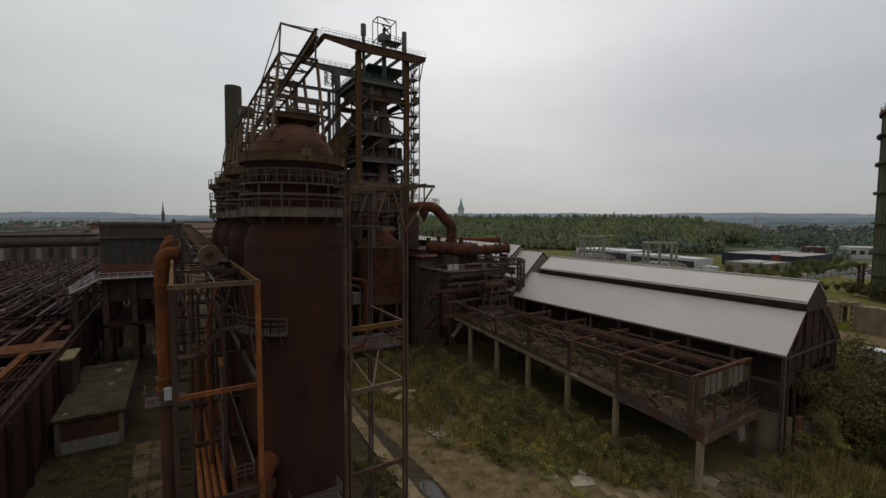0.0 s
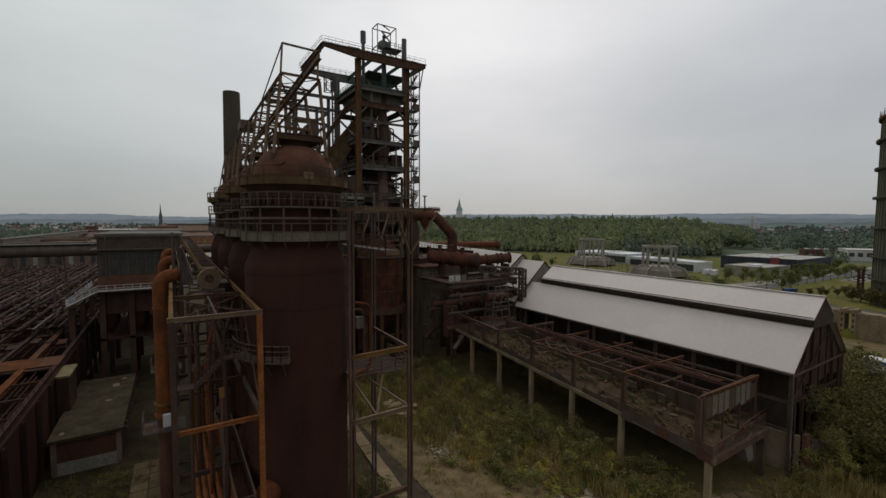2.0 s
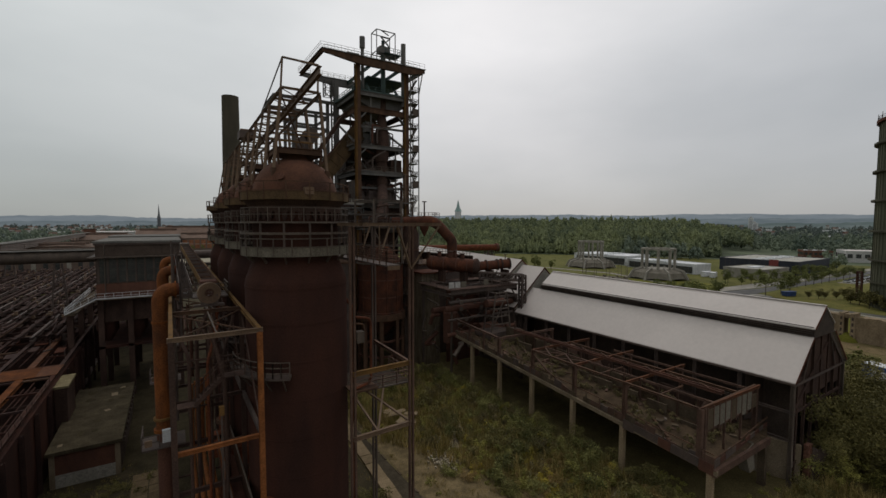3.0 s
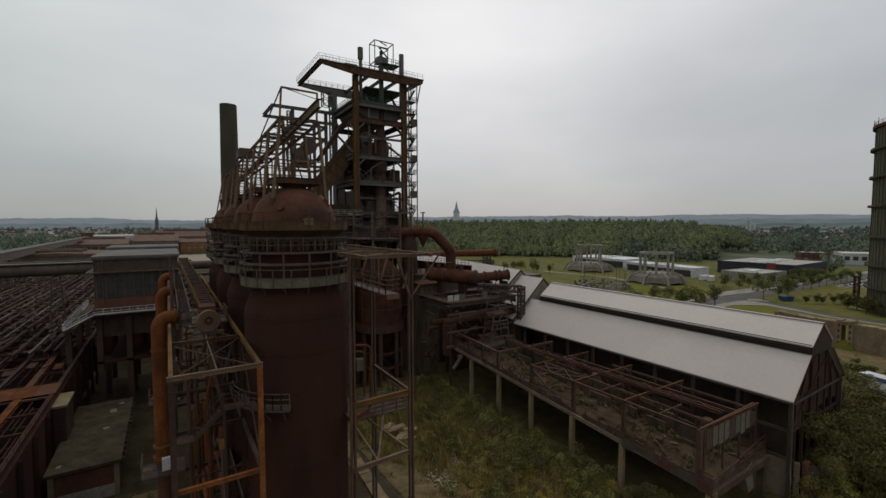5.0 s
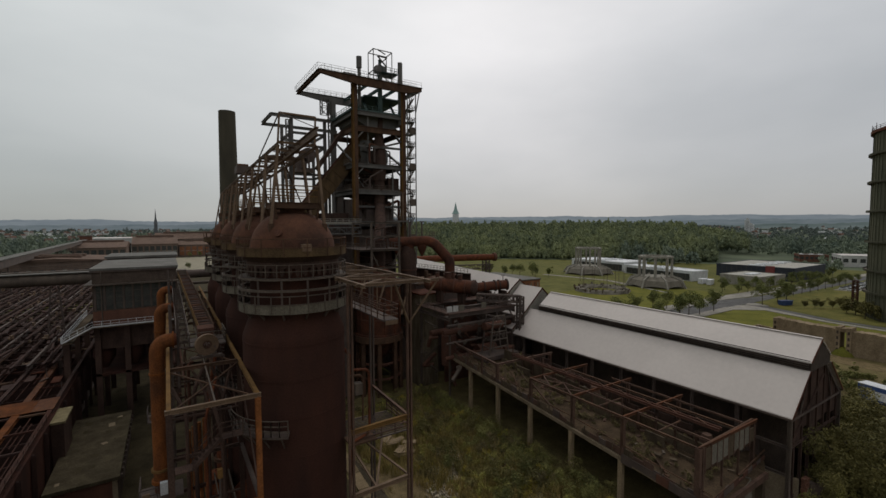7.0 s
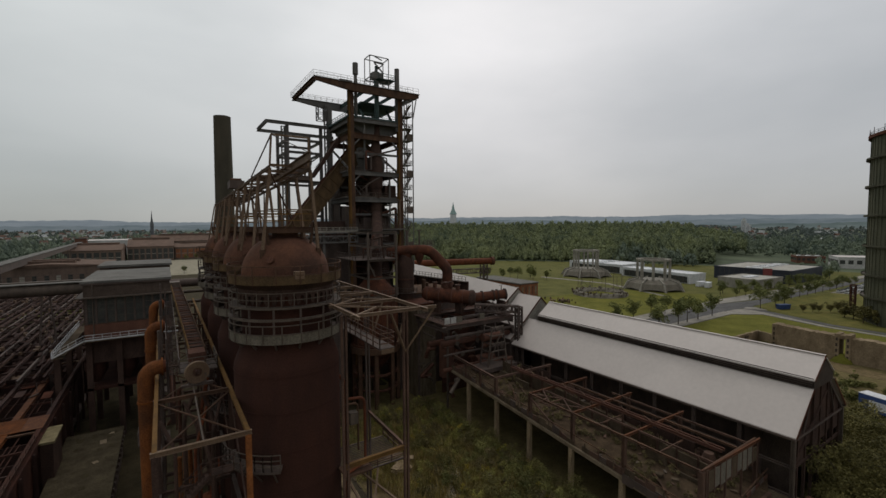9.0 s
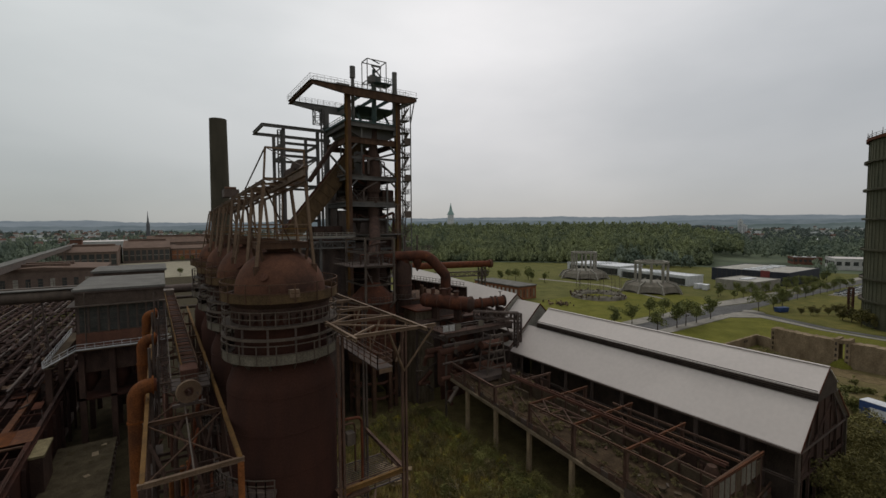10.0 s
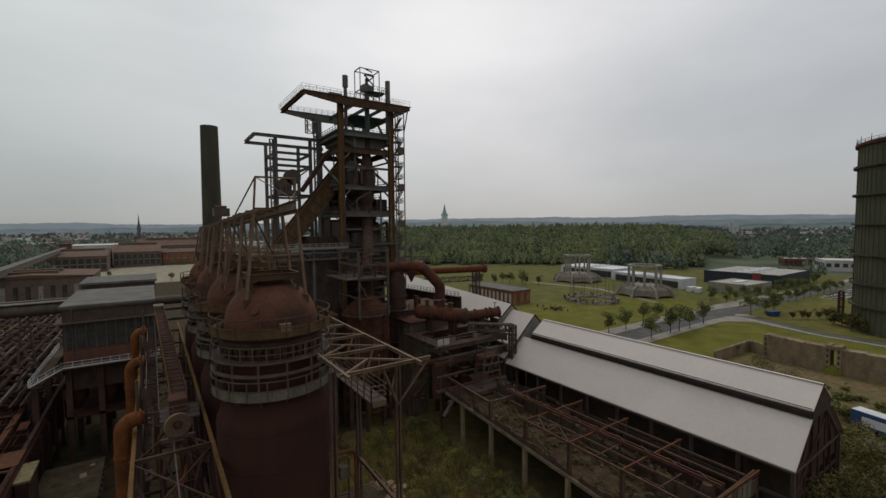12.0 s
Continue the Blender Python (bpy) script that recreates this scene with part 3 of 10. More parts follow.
def crown_template(rng, quads, lumps):
    """One unit crown: dark inner masses with leafy sprays standing off them."""
    out, core, faces = [], [], []
    lean = rng.normal(0, 0.08, 2)
    for k in range(lumps):
        a = 2.4 * k + rng.uniform(-0.7, 0.7)
        z = 0.95 * k / lumps + rng.uniform(-0.12, 0.12)
        q = rng.uniform(0.25, 0.62) * (1.0 - 0.55 * max(0.0, z)) if k < lumps - 1 else 0.05
        c = np.array([q * math.cos(a) + lean[0] * z, q * math.sin(a) + lean[1] * z, z])
        r = rng.uniform(0.24, 0.46) * (1.0 - 0.25 * max(0.0, z))
        faces.append(OCTA_FACES + 6 * k)
        core.append(c + OCTA * r * rng.uniform(0.75, 1.0, (6, 1)))
        n = quads // lumps
        d = rng.normal(0, 1, (n, 3))
        d /= np.linalg.norm(d, axis=1)[:, None]
        d[:, 2] = np.where(d[:, 2] < -0.3, -d[:, 2], d[:, 2])
        p = c + d * r * rng.uniform(0.7, 1.3, (n, 1))
        nrm = d + rng.normal(0, 0.75, (n, 3))
        nrm /= np.linalg.norm(nrm, axis=1)[:, None]
        t = np.cross(nrm, rng.normal(0, 1, (n, 3)))
        t /= np.linalg.norm(t, axis=1)[:, None]
        b = np.cross(nrm, t)
        s = rng.uniform(0.06, 0.13, (n, 1)) * (1.0 if quads > 80 else 1.45)
        out.append(np.stack([p - t * s, p + b * s * 0.7, p + t * s, p - b * s * 0.7], 1).reshape(-1, 3))
    return np.concatenate(out), np.concatenate(core), np.concatenate(faces)


def woods(name, places, mat, label, quads=90, seed=1, tall=1.25):
    rng = np.random.default_rng(seed)
    tem = [crown_template(rng, quads, 9 if quads > 80 else 5) for _ in range(9)]
    vs, cs, fs = [], [], []
    for x, y, z, s in places:
        a = rng.uniform(0, 6.28)
        leaf, core, tri = tem[rng.integers(0, 9)]
        c, q = math.cos(a), math.sin(a)
        w, h = s * rng.uniform(0.8, 1.2), s * tall * rng.uniform(0.8, 1.35)
        at = lambda t: np.stack([x + w * (t[:, 0] * c - t[:, 1] * q), y + w * (t[:, 0] * q + t[:, 1] * c), z + h * (t[:, 2] + 0.45)], 1)
        vs.append(at(leaf))
        fs.append(tri + len(core) * len(cs))
        cs.append(at(core))
    v, core, tri = np.concatenate(vs), np.concatenate(cs), np.concatenate(fs)
    m, n, k = len(v) // 4, len(v), len(tri)
    v = np.concatenate([v, core])
    order = np.concatenate([np.arange(n), tri.ravel() + n]).astype(np.int32)
    me = bpy.data.meshes.new(name)
    me.vertices.add(len(v))
    me.vertices.foreach_set("co", v.ravel())
    me.loops.add(len(order))
    me.loops.foreach_set("vertex_index", order)
    me.polygons.add(m + k)
    me.polygons.foreach_set("loop_start", np.concatenate([np.arange(0, n, 4), n + np.arange(0, 3 * k, 3)]).astype(np.int32))
    me.polygons.foreach_set("use_smooth", np.zeros(m + k, bool))
    me.materials.append(mat)
    me.update(calc_edges=True)
    return tagged(new(name, me), label, "trees", kind="stuff")


def polar(az, r):
    return r * math.cos(radians(az)), r * math.sin(radians(az))


def scatter_woods():
    rng = random.Random(4)
    hill, back = [], []
    for _ in range(7600):
        az, r = rng.uniform(22, 66), 445 + 480 * rng.random() ** 1.25
        if az < 25 and r < 560:
            continue
        x, y = polar(az, r)
        q = rng.choice((rng.uniform(2.4, 3.6), rng.uniform(3.4, 4.8), rng.uniform(4.4, 6.2)))
        top = 5.0 + 3.6 * noise.noise((x / 45, y / 45, 1)) if r > 458 else -1
        (hill if r < 580 else back).append((x, y, ground_z(x, y) + top + rng.uniform(-1.8, 1.4), q))
    for _ in range(240):
        az = rng.uniform(33, 66)
        x, y = polar(az, 440 + rng.uniform(-12, 14))
        hill.append((x, y, ground_z(x, y) - 0.5, rng.uniform(2.4, 4.6)))
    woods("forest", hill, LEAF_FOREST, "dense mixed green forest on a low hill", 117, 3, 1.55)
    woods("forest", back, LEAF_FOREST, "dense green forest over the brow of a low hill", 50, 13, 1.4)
    mid = []
    for _ in range(2300):
        if rng.random() < 0.46:
            az, r = rng.uniform(2, 36), 410 + 700 * rng.random() ** 1.1
            if az < 26 and r < 575:
                continue
        else:
            az, r = rng.uniform(91, 114), 430 + 900 * rng.random() ** 1.1
            if r < 700 and az < 97.5:
                continue
        x, y = polar(az, r)
        mid.append((x, y, ground_z(x, y) - 1, rng.choice((rng.uniform(3.4, 5.0), rng.uniform(5.0, 7.2)))))
    for x, y, s in ((392, 112, 4.2), (399, 106, 3.6), (405, 116, 4.6), (384, 120, 3.4), (414, 108, 3.8), (366, 101, 3.0), (376, 106, 3.4)):
        mid.append((x, y, -0.5, s))
    woods("mixed_woods", mid, LEAF_WOOD_HAZE, "hazy green woods beyond the halls", 99, 6, 1.4)
    far = []
    for _ in range(4300):
        if rng.random() < 0.5:
            az, r = rng.uniform(62, 112), 640 + 2300 * rng.random() ** 1.4
        else:
            az, r = rng.uniform(-8, 34), 900 + 1950 * rng.random() ** 1.3
        if noise.noise((az / 4.5, r / 260, 3)) < -0.18:
            continue
        x, y = polar(az, r)
        far.append((x, y, ground_z(x, y) - 1, rng.uniform(3.2, 6.0) * (1 + r / 2600)))
    woods("distant_woods", far, LEAF_FAR_HAZE, "far woods and hedges between fields and houses", 36, 8, 1.0)
    behind = []
    for _ in range(160):
        az, r = rng.uniform(115, 350), rng.uniform(130, 420)
        x, y = polar(az, r)
        behind.append((x, y, -0.5, rng.uniform(4, 7)))
    woods("woods_edge", behind, LEAF_FOREST, "trees along the edge of the works", 84, 9, 1.2)


scatter_woods()


# ---- far town ----
def house_block(g, x, y, w, d, h, a, roof=True):
    c, s = math.cos(a), math.sin(a)
    z = ground_z(x, y)
    p = lambda u, v, q: (x + u * c - v * s, y + u * s + v * c, z + q)
    g.add([p(-w, -d, -1), p(w, -d, -1), p(w, d, -1), p(-w, d, -1), p(-w, -d, h), p(w, -d, h), p(w, d, h), p(-w, d, h)],
          [(0, 1, 5, 4), (1, 2, 6, 5), (2, 3, 7, 6), (3, 0, 4, 7), (4, 5, 6, 7)])
    return p


def far_town():
    rng = random.Random(12)
    walls, roofs, halls = Geo(), Geo(), Geo()
    for _ in range(640):
        if rng.random() < 0.72:
            az, r = rng.uniform(64, 112), rng.uniform(850, 3000)
        else:
            az, r = rng.uniform(-4, 34), rng.uniform(1000, 3000)
        if noise.noise((az / 5.0, r / 300, 9)) < 0.0:
            continue
        x, y = polar(az, r)
        a = rng.uniform(0, 3.1)
        k = 1 + r / 3500
        if rng.random() < 0.13:
            house_block(halls, x, y, rng.uniform(14, 34), rng.uniform(7, 13), rng.uniform(6, 11), a)
            continue
        w, d, h = rng.uniform(4, 8), rng.uniform(3.8, 5.5), rng.uniform(5, 9) * k
        p = house_block(walls, x, y, w, d, h, a)
        t = d * 0.85
        roofs.add([p(-w * 1.04, -d * 1.1, h - 0.2), p(w * 1.04, -d * 1.1, h - 0.2), p(w * 1.04, d * 1.1, h - 0.2), p(-w * 1.04, d * 1.1, h - 0.2), p(-w * 1.04, 0, h + t), p(w * 1.04, 0, h + t)],
                  [(0, 1, 5, 4), (2, 3, 4, 5), (0, 4, 3), (1, 2, 5)])
    single("town_walls", walls, RENDER_PALE, "pale rendered houses of the far town", "houses", kind="stuff", smooth=False)
    single("town_roofs", roofs, TILE_RED, "red tiled roofs of the far town", "roofs", kind="stuff", smooth=False)
    single("town_halls", halls, WHITE_PAINT, "white flat-roofed halls in the far town", "halls", kind="stuff", smooth=False)


far_town()


def church(name, az, r, height, width, spire, tip, label):
    x, y = polar(az, r)
    z = ground_z(x, y)
    th = thing(name, label, "church", at=(x, y, z), turn=az)
    w = width / 2
    body = height * 0.52
    part("tower", put("box", -w, w, -w, w, -2, body), spire, th)
    g = Geo()
    n = 8
    g.lathe([(w * 1.25, body), (w * 0.55, body + (height - body) * 0.35), (0.15, height)], n)
    part("spire", g, tip, th)
    part("nave", put("box", w, w + width * 3, -w * 1.1, w * 1.1, -2, body * 0.55), spire, th)
    g = Geo()
    e = w * 1.2
    g.add([(w, -e, body * 0.55), (w + width * 3, -e, body * 0.55), (w + width * 3, e, body * 0.55), (w, e, body * 0.55), (w, 0, body * 0.9), (w + width * 3, 0, body * 0.9)],
          [(0, 1, 5, 4), (2, 3, 4, 5), (0, 4, 3), (1, 2, 5)])
    part("roof", g, tip, th)


church("church", 90.95, 1250, 74, 7, SLATE, SLATE, "dark church with a slender pointed spire")
church("church", 55.6, 2150, 124, 30, WHITE_PAINT, COPPER, "pale church tower with a green copper spire")


def tower_block(az, r, w, h):
    x, y = polar(az, r)
    th = thing("tower_block", "pale high-rise block among distant trees", "building", at=(x, y, ground_z(x, y)), turn=az)
    part("wall", put("box", -w, w, -w, w, -3, h), WHITE_PAINT, th)
    part("penthouse", put("box", -w * 0.4, w * 0.4, -w * 0.4, w * 0.4, h, h + 4), RENDER_PALE, th)
    for k in range(int(h // 3) - 1):
        part("window", put("box", -w - 0.06, -w + 0.02, -w * 0.6, w * 0.6, 2 + 3 * k, 2.9 + 3 * k), GLASS_DARK, th)


tower_block(22.1, 1500, 6, 44)
tower_block(21.8, 1530, 9, 30)


# ---- roads and open land to the east ----
def flat(name, pts, z, mat, label, category, kind="structure"):
    g = Geo().add([(x, y, z) for x, y in pts] + [(x, y, z - 0.4) for x, y in pts],
                  [tuple(range(len(pts)))] + [(i, (i + 1) % len(pts), len(pts) + (i + 1) % len(pts), len(pts) + i)[::-1] for i in range(len(pts))])
    return single(name, g, mat, label, category, "", kind, smooth=False)


flat("lawn", [(96, 100.2), (215, 100.2), (228, 112), (205, 150), (120, 150), (100, 130)], 0.06, LAWN, "wide mown green lawn", "lawn")
flat("lawn", [(88, 66), (120, 66), (150, 59), (151, 20), (187.4, 20), (188.9, 53), (195.4, 74), (186, 80.8), (100, 80.8)], 0.06, LAWN, "mown green lawn beside the road", "lawn")
flat("lawn", [(208, 76), (197.4, 53), (196, 20), (194, -40), (310, -40), (310, 73), (240, 82), (214, 82)], 0.06, DRY_GRASS, "dry yellowish meadow", "lawn")
flat("road", [(90, 85.6), (190, 85.6), (203, 84.2), (232, 83.6), (420, 79), (420, 84.4), (232, 89.6), (206, 94.2), (90, 94.2)], 0.07, ASPHALT, "grey asphalt road with a junction", "road")
flat("road", [(203, 84), (201.8, 76), (193, 54), (191.8, 36), (189.4, -60), (192.2, -60), (194.8, 36), (196.2, 53), (205.6, 76.4), (212, 84)], 0.066, ASPHALT, "grey asphalt side road", "road")
flat("pavement", [(90, 81.2), (187, 81.2), (190, 85.4), (90, 85.4)], 0.17, PAVING, "pale paved footway with tree pits", "pavement")
flat("pavement", [(187.2, 81.1), (196, 74), (189.2, 53), (188.2, 36), (186, -60), (187.8, -60), (190.2, 36), (191.4, 53), (201, 75.4), (203, 83), (198, 84.6), (190, 85)], 0.165, PAVING, "pale paved footway", "pavement")
flat("pavement", [(90, 94.4), (206, 94.4), (230, 91), (400, 85.6), (400, 90), (216, 100), (90, 100)], 0.17, PAVING, "pale paved footway with tree pits", "pavement")
flat("pavement", [(203, 83.5), (206, 76.6), (207.6, 76.8), (210.4, 82), (207, 84.4)], 0.16, PAVING, "pale paved traffic island", "pavement")
flat("lane", [(95, -10), (103, -10), (107.5, 34), (110, 52), (103, 52), (98.6, 34)], 0.09, ASPHALT, "grey lane beside the parked lorry", "lane")
flat("path", [(214, 210), (222, 165), (206, 119), (208.4, 119), (225.4, 165), (217, 211)], 0.10, PAVING, "pale straight path through the lawn", "path")
flat("rough_ground", [(112, -10), (147, -10), (149, 57), (121, 64), (106, 60), (112.6, 50), (110, 34)], 0.045, YARD_SOIL, "weedy brown rough ground before a ruined wall", "ground")
flat("car_park", [(286, 77.8), (352, 76.4), (352, 68), (286, 69)], 0.075, PAVING, "pale paved car park strip", "pavement")
flat("path", [(126, 64), (138, 54), (145, 47), (140, 20), (136, 20), (136, 40), (131, 50), (116, 62)], 0.08, GRAVEL, "bare gravel track along a ruined wall", "path")


def tree_mesh(seed, height, radius, trunk_h, leaves, leaf):
    rng = random.Random(seed)
    tr = Geo()
    tr.pipe([(0, 0, -0.3), (0.04, 0.02, trunk_h * 0.5), (0, 0.05, trunk_h), (0.1, 0, height * 0.75)], [0.17, 0.13, 0.11, 0.04], 7)
    tips = []
    for i in range(9):
        a, z = rng.uniform(0, 6.28), rng.uniform(trunk_h * 0.9, height * 0.7)
        t = (radius * 0.75 * math.cos(a), radius * 0.75 * math.sin(a), z + rng.uniform(0.5, 1.5))
        tr.pipe([(0, 0, z), (t[0] * 0.5, t[1] * 0.5, z + 0.5), t], [0.07, 0.05, 0.02], 5)
        tips.append(t)
    cr = Geo()
    lumps = [(rng.gauss(0, radius * 0.42), rng.gauss(0, radius * 0.42), trunk_h + (height - trunk_h) * rng.uniform(0.12, 0.85), radius * rng.uniform(0.34, 0.6)) for _ in range(13)]
    for _ in range(leaves):
        x, y, z, s = rng.choice(lumps)
        d = Vector((rng.gauss(0, 1), rng.gauss(0, 1), rng.gauss(0, 1))).normalized() * s * rng.uniform(0.55, 1.05)
        leaf_quad(cr, Vector((x, y, z)) + d, leaf * rng.uniform(0.7, 1.35), rng)
    return tr, cr


def leaf_quad(g, c, s, rng):
    a = Vector((rng.gauss(0, 1), rng.gauss(0, 1), rng.gauss(0, 0.6))).normalized()
    b = a.orthogonal().normalized()
    b = (b * math.cos(rng.uniform(0, 6)) + a.cross(b) * math.sin(rng.uniform(0, 6))).normalized()
    k = len(g.v)
    g.v.extend([tuple(c - a * s), tuple(c + b * s * 0.55), tuple(c + a * s), tuple(c - b * s * 0.55)])
    g.f.append((k, k + 1, k + 2, k + 3))


def make_tree(name, label, group, seed, height, radius, trunk_h, leaves, leaf, mat, at):
    tr, cr = tree_mesh(seed, height, radius, trunk_h, leaves, leaf)
    th = thing(name, label, "tree", group, at)
    part("trunk", tr, BARK, th)
    part("crown", cr, mat, th, smooth=False)
    return th


def street_trees():
    proto = [make_tree("street_tree", "small round-crowned street tree in a paved footway", "street trees", 20 + k, 7.6 + k * 0.5, 2.4 + 0.2 * k, 2.6, 1500, 0.24, LEAF_STREET, at)
             for k, at in enumerate(((135.5, 96.6, 0.1), (145, 96, 0.1), (159, 97.6, 0.1)))]
    rng = random.Random(5)
    spots = [(141, 84), (152.5, 83.6), (158.5, 83.6), (166.5, 83.8), (177.5, 84), (168, 97.2), (232, 98.5), (241, 98), (252, 97.2), (262, 96.2), (273, 95.4), (284, 94.6), (296, 94), (308, 93), (320, 92.4),
             (240, 108), (249, 104), (258, 101), (296, 98.6), (306, 98), (318, 97.4), (330, 98), (346, 96), (356, 97), (233, 106), (186, 216), (193, 209.5), (200, 202.5), (206, 196.5), (196, 220), (206, 211), (178, 222), (170, 214),
             (219, 78), (224, 76.5), (208.6, 79.6)] + [(238 + 9.5 * k, 82.0 - 0.25 * k) for k in range(11)]
    for i, (x, y) in enumerate(spots):
        t = copy_thing(proto[i % 3], pose(x, y, 0.1, 0, 0, rng.uniform(0, 360)))
        s = rng.uniform(0.85, 1.2) if x < 225 else rng.uniform(0.62, 0.88)
        t.scale = (s, s, s)


street_trees()


def hall(name, x, y, w, d, h, turn, wall, roof, label, windows=0, skylights=0, band=None):
    """A flat-roofed hall with parapet, window strips and rooflights."""
    th = thing(name, label, "building", at=(x, y, 0), turn=turn)
    part("wall", put("box", 0, w, 0, d, -0.5, h), wall, th)
    part("roof", put("box", 0.3, w - 0.3, 0.3, d - 0.3, h + 0.004, h + 0.12), roof, th)
    for a in ((0, w, -0.12, 0.3), (0, w, d - 0.3, d + 0.12)):
        part("parapet", put("box", a[0] - 0.12, a[1] + 0.12, a[2], a[3], h - 0.5, h + 0.4), wall, th)
    for a in ((-0.12, 0.3), (w - 0.3, w + 0.12)):
        part("parapet", put("box", a[0], a[1], 0.3, d - 0.3, h - 0.5, h + 0.4), wall, th)
    for i in range(windows):
        x0 = w * (i + 0.2) / windows
        part("window", put("box", x0, x0 + w * 0.6 / windows, -0.2, 0.05, h * 0.4, h * 0.75), GLASS_DARK, th)
    m = max(2, int(d / (w / max(1, windows)))) if windows else 0
    for i in range(m):
        y0 = d * (i + 0.2) / m
        part("window", put("box", -0.2, 0.05, y0, y0 + d * 0.6 / m, h * 0.4, h * 0.75), GLASS_DARK, th)
    if band:
        part("cladding", put("box", w * 0.72, w * 0.86, -0.25, -0.12, 0, h + 0.4), band, th)
    for i in range(skylights):
        part("rooflight", put("box", w * (i + 0.3) / skylights, w * (i + 0.7) / skylights, d * 0.4, d * 0.6, h + 0.12, h + 0.7), WHITE_PAINT, th)
    return th


dark_hall = hall("industrial_hall", 305.6, 100.5, 50, 42, 7.6, 0, DARK_CLAD, ROOF_PALE, "dark clad industrial hall with a red bay", 0, 5)
part("cladding", put("box", -0.4, -0.13, 9.5, 14.2, 0, 8.4), RED_CLAD, dark_hall, "red bay")
for k in range(9):
    part("panel_joint", put("box", -0.19, -0.125, 16 + 2.8 * k, 16.12 + 2.8 * k, 0, 7.8), STEEL_DARK, dark_hall)
hall("industrial_hall", 265, 102, 27, 20.4, 5.2, -4, CONCRETE_GREY, ROOF_PALE, "grey industrial hall with a pale roof", 0, 1)
for x, y, w, d, h, turn, lights in ((260.5, 135, 14, 51, 5.6, -9, 3), (275, 190, 28, 47, 6.2, 0, 4)):
    white = hall("industrial_hall", x, y, w, d, h, turn, WHITE_PAINT, WHITE_PAINT, "white industrial hall with a dark glazed side and white roof", 0, lights)
    part("glazing", put("box", -0.2, -0.05, 1.5, d - 2.5, 0.4, h - 1.3), GLASS_DARK, white, "dark window strip")
    for k in range(int(d / 5)):
        part("mullion", put("box", -0.26, -0.2, 4 + 5 * k, 4.2 + 5 * k, 0.4, h - 1.3), STEEL_GREY, white)
hall("office_building", 446, 116, 30, 26, 8.6, -62, RENDER_PALE, ROOF_WHITE, "white office building with window strips", 6, 0)
hall("industrial_hall", 476, 152, 20, 20, 6.0, -60, BRICK_RED, ROOF_GREY, "brick industrial hall with a grey roof", 6, 3)


def brick_workshop():
    th = thing("brick_workshop", "orange-brown brick workshop with tall windows and grey roof", "building", at=(146.4, 157.2, 0), turn=1)
    w, d, h = 12.0, 34.0, 6.4
    part("wall", put("box", 0, w, 0, d, -0.5, h), BRICK_ORANGE, th)
    part("roof", put("box", -0.4, w + 0.4, -0.4, d + 0.4, h, h + 0.45), ROOF_GREY, th)
    part("cornice", put("box", -0.15, w + 0.15, -0.15, d + 0.15, h - 0.5, h - 0.02), BRICK_RED, th)
    for i in range(11):
        y = 1.2 + i * 3.0
        win = part("window", put("box", -0.07, 0.1, y, y + 1.35, 1.0, 5.0), RENDER_PALE, th, "pale boarded window")
        part("sill", put("box", -0.2, 0.0, y - 0.1, y + 1.45, 0.82, 1.0), CONCRETE, win)
        part("pilaster", put("box", -0.18, 0.0, y - 1.0, y - 0.6, 0, h - 0.5), BRICK_RED, th)
    for i in range(5):
        x = 0.9 + i * 2.25
        win = part("window", put("box", x, x + 1.1, -0.07, 0.1, 1.0, 5.0), BRICK_RED if i % 2 else CONCRETE, th)
        part("sill", put("box", x - 0.1, x + 1.2, -0.2, 0.0, 0.82, 1.0), CONCRETE, win)


brick_workshop()


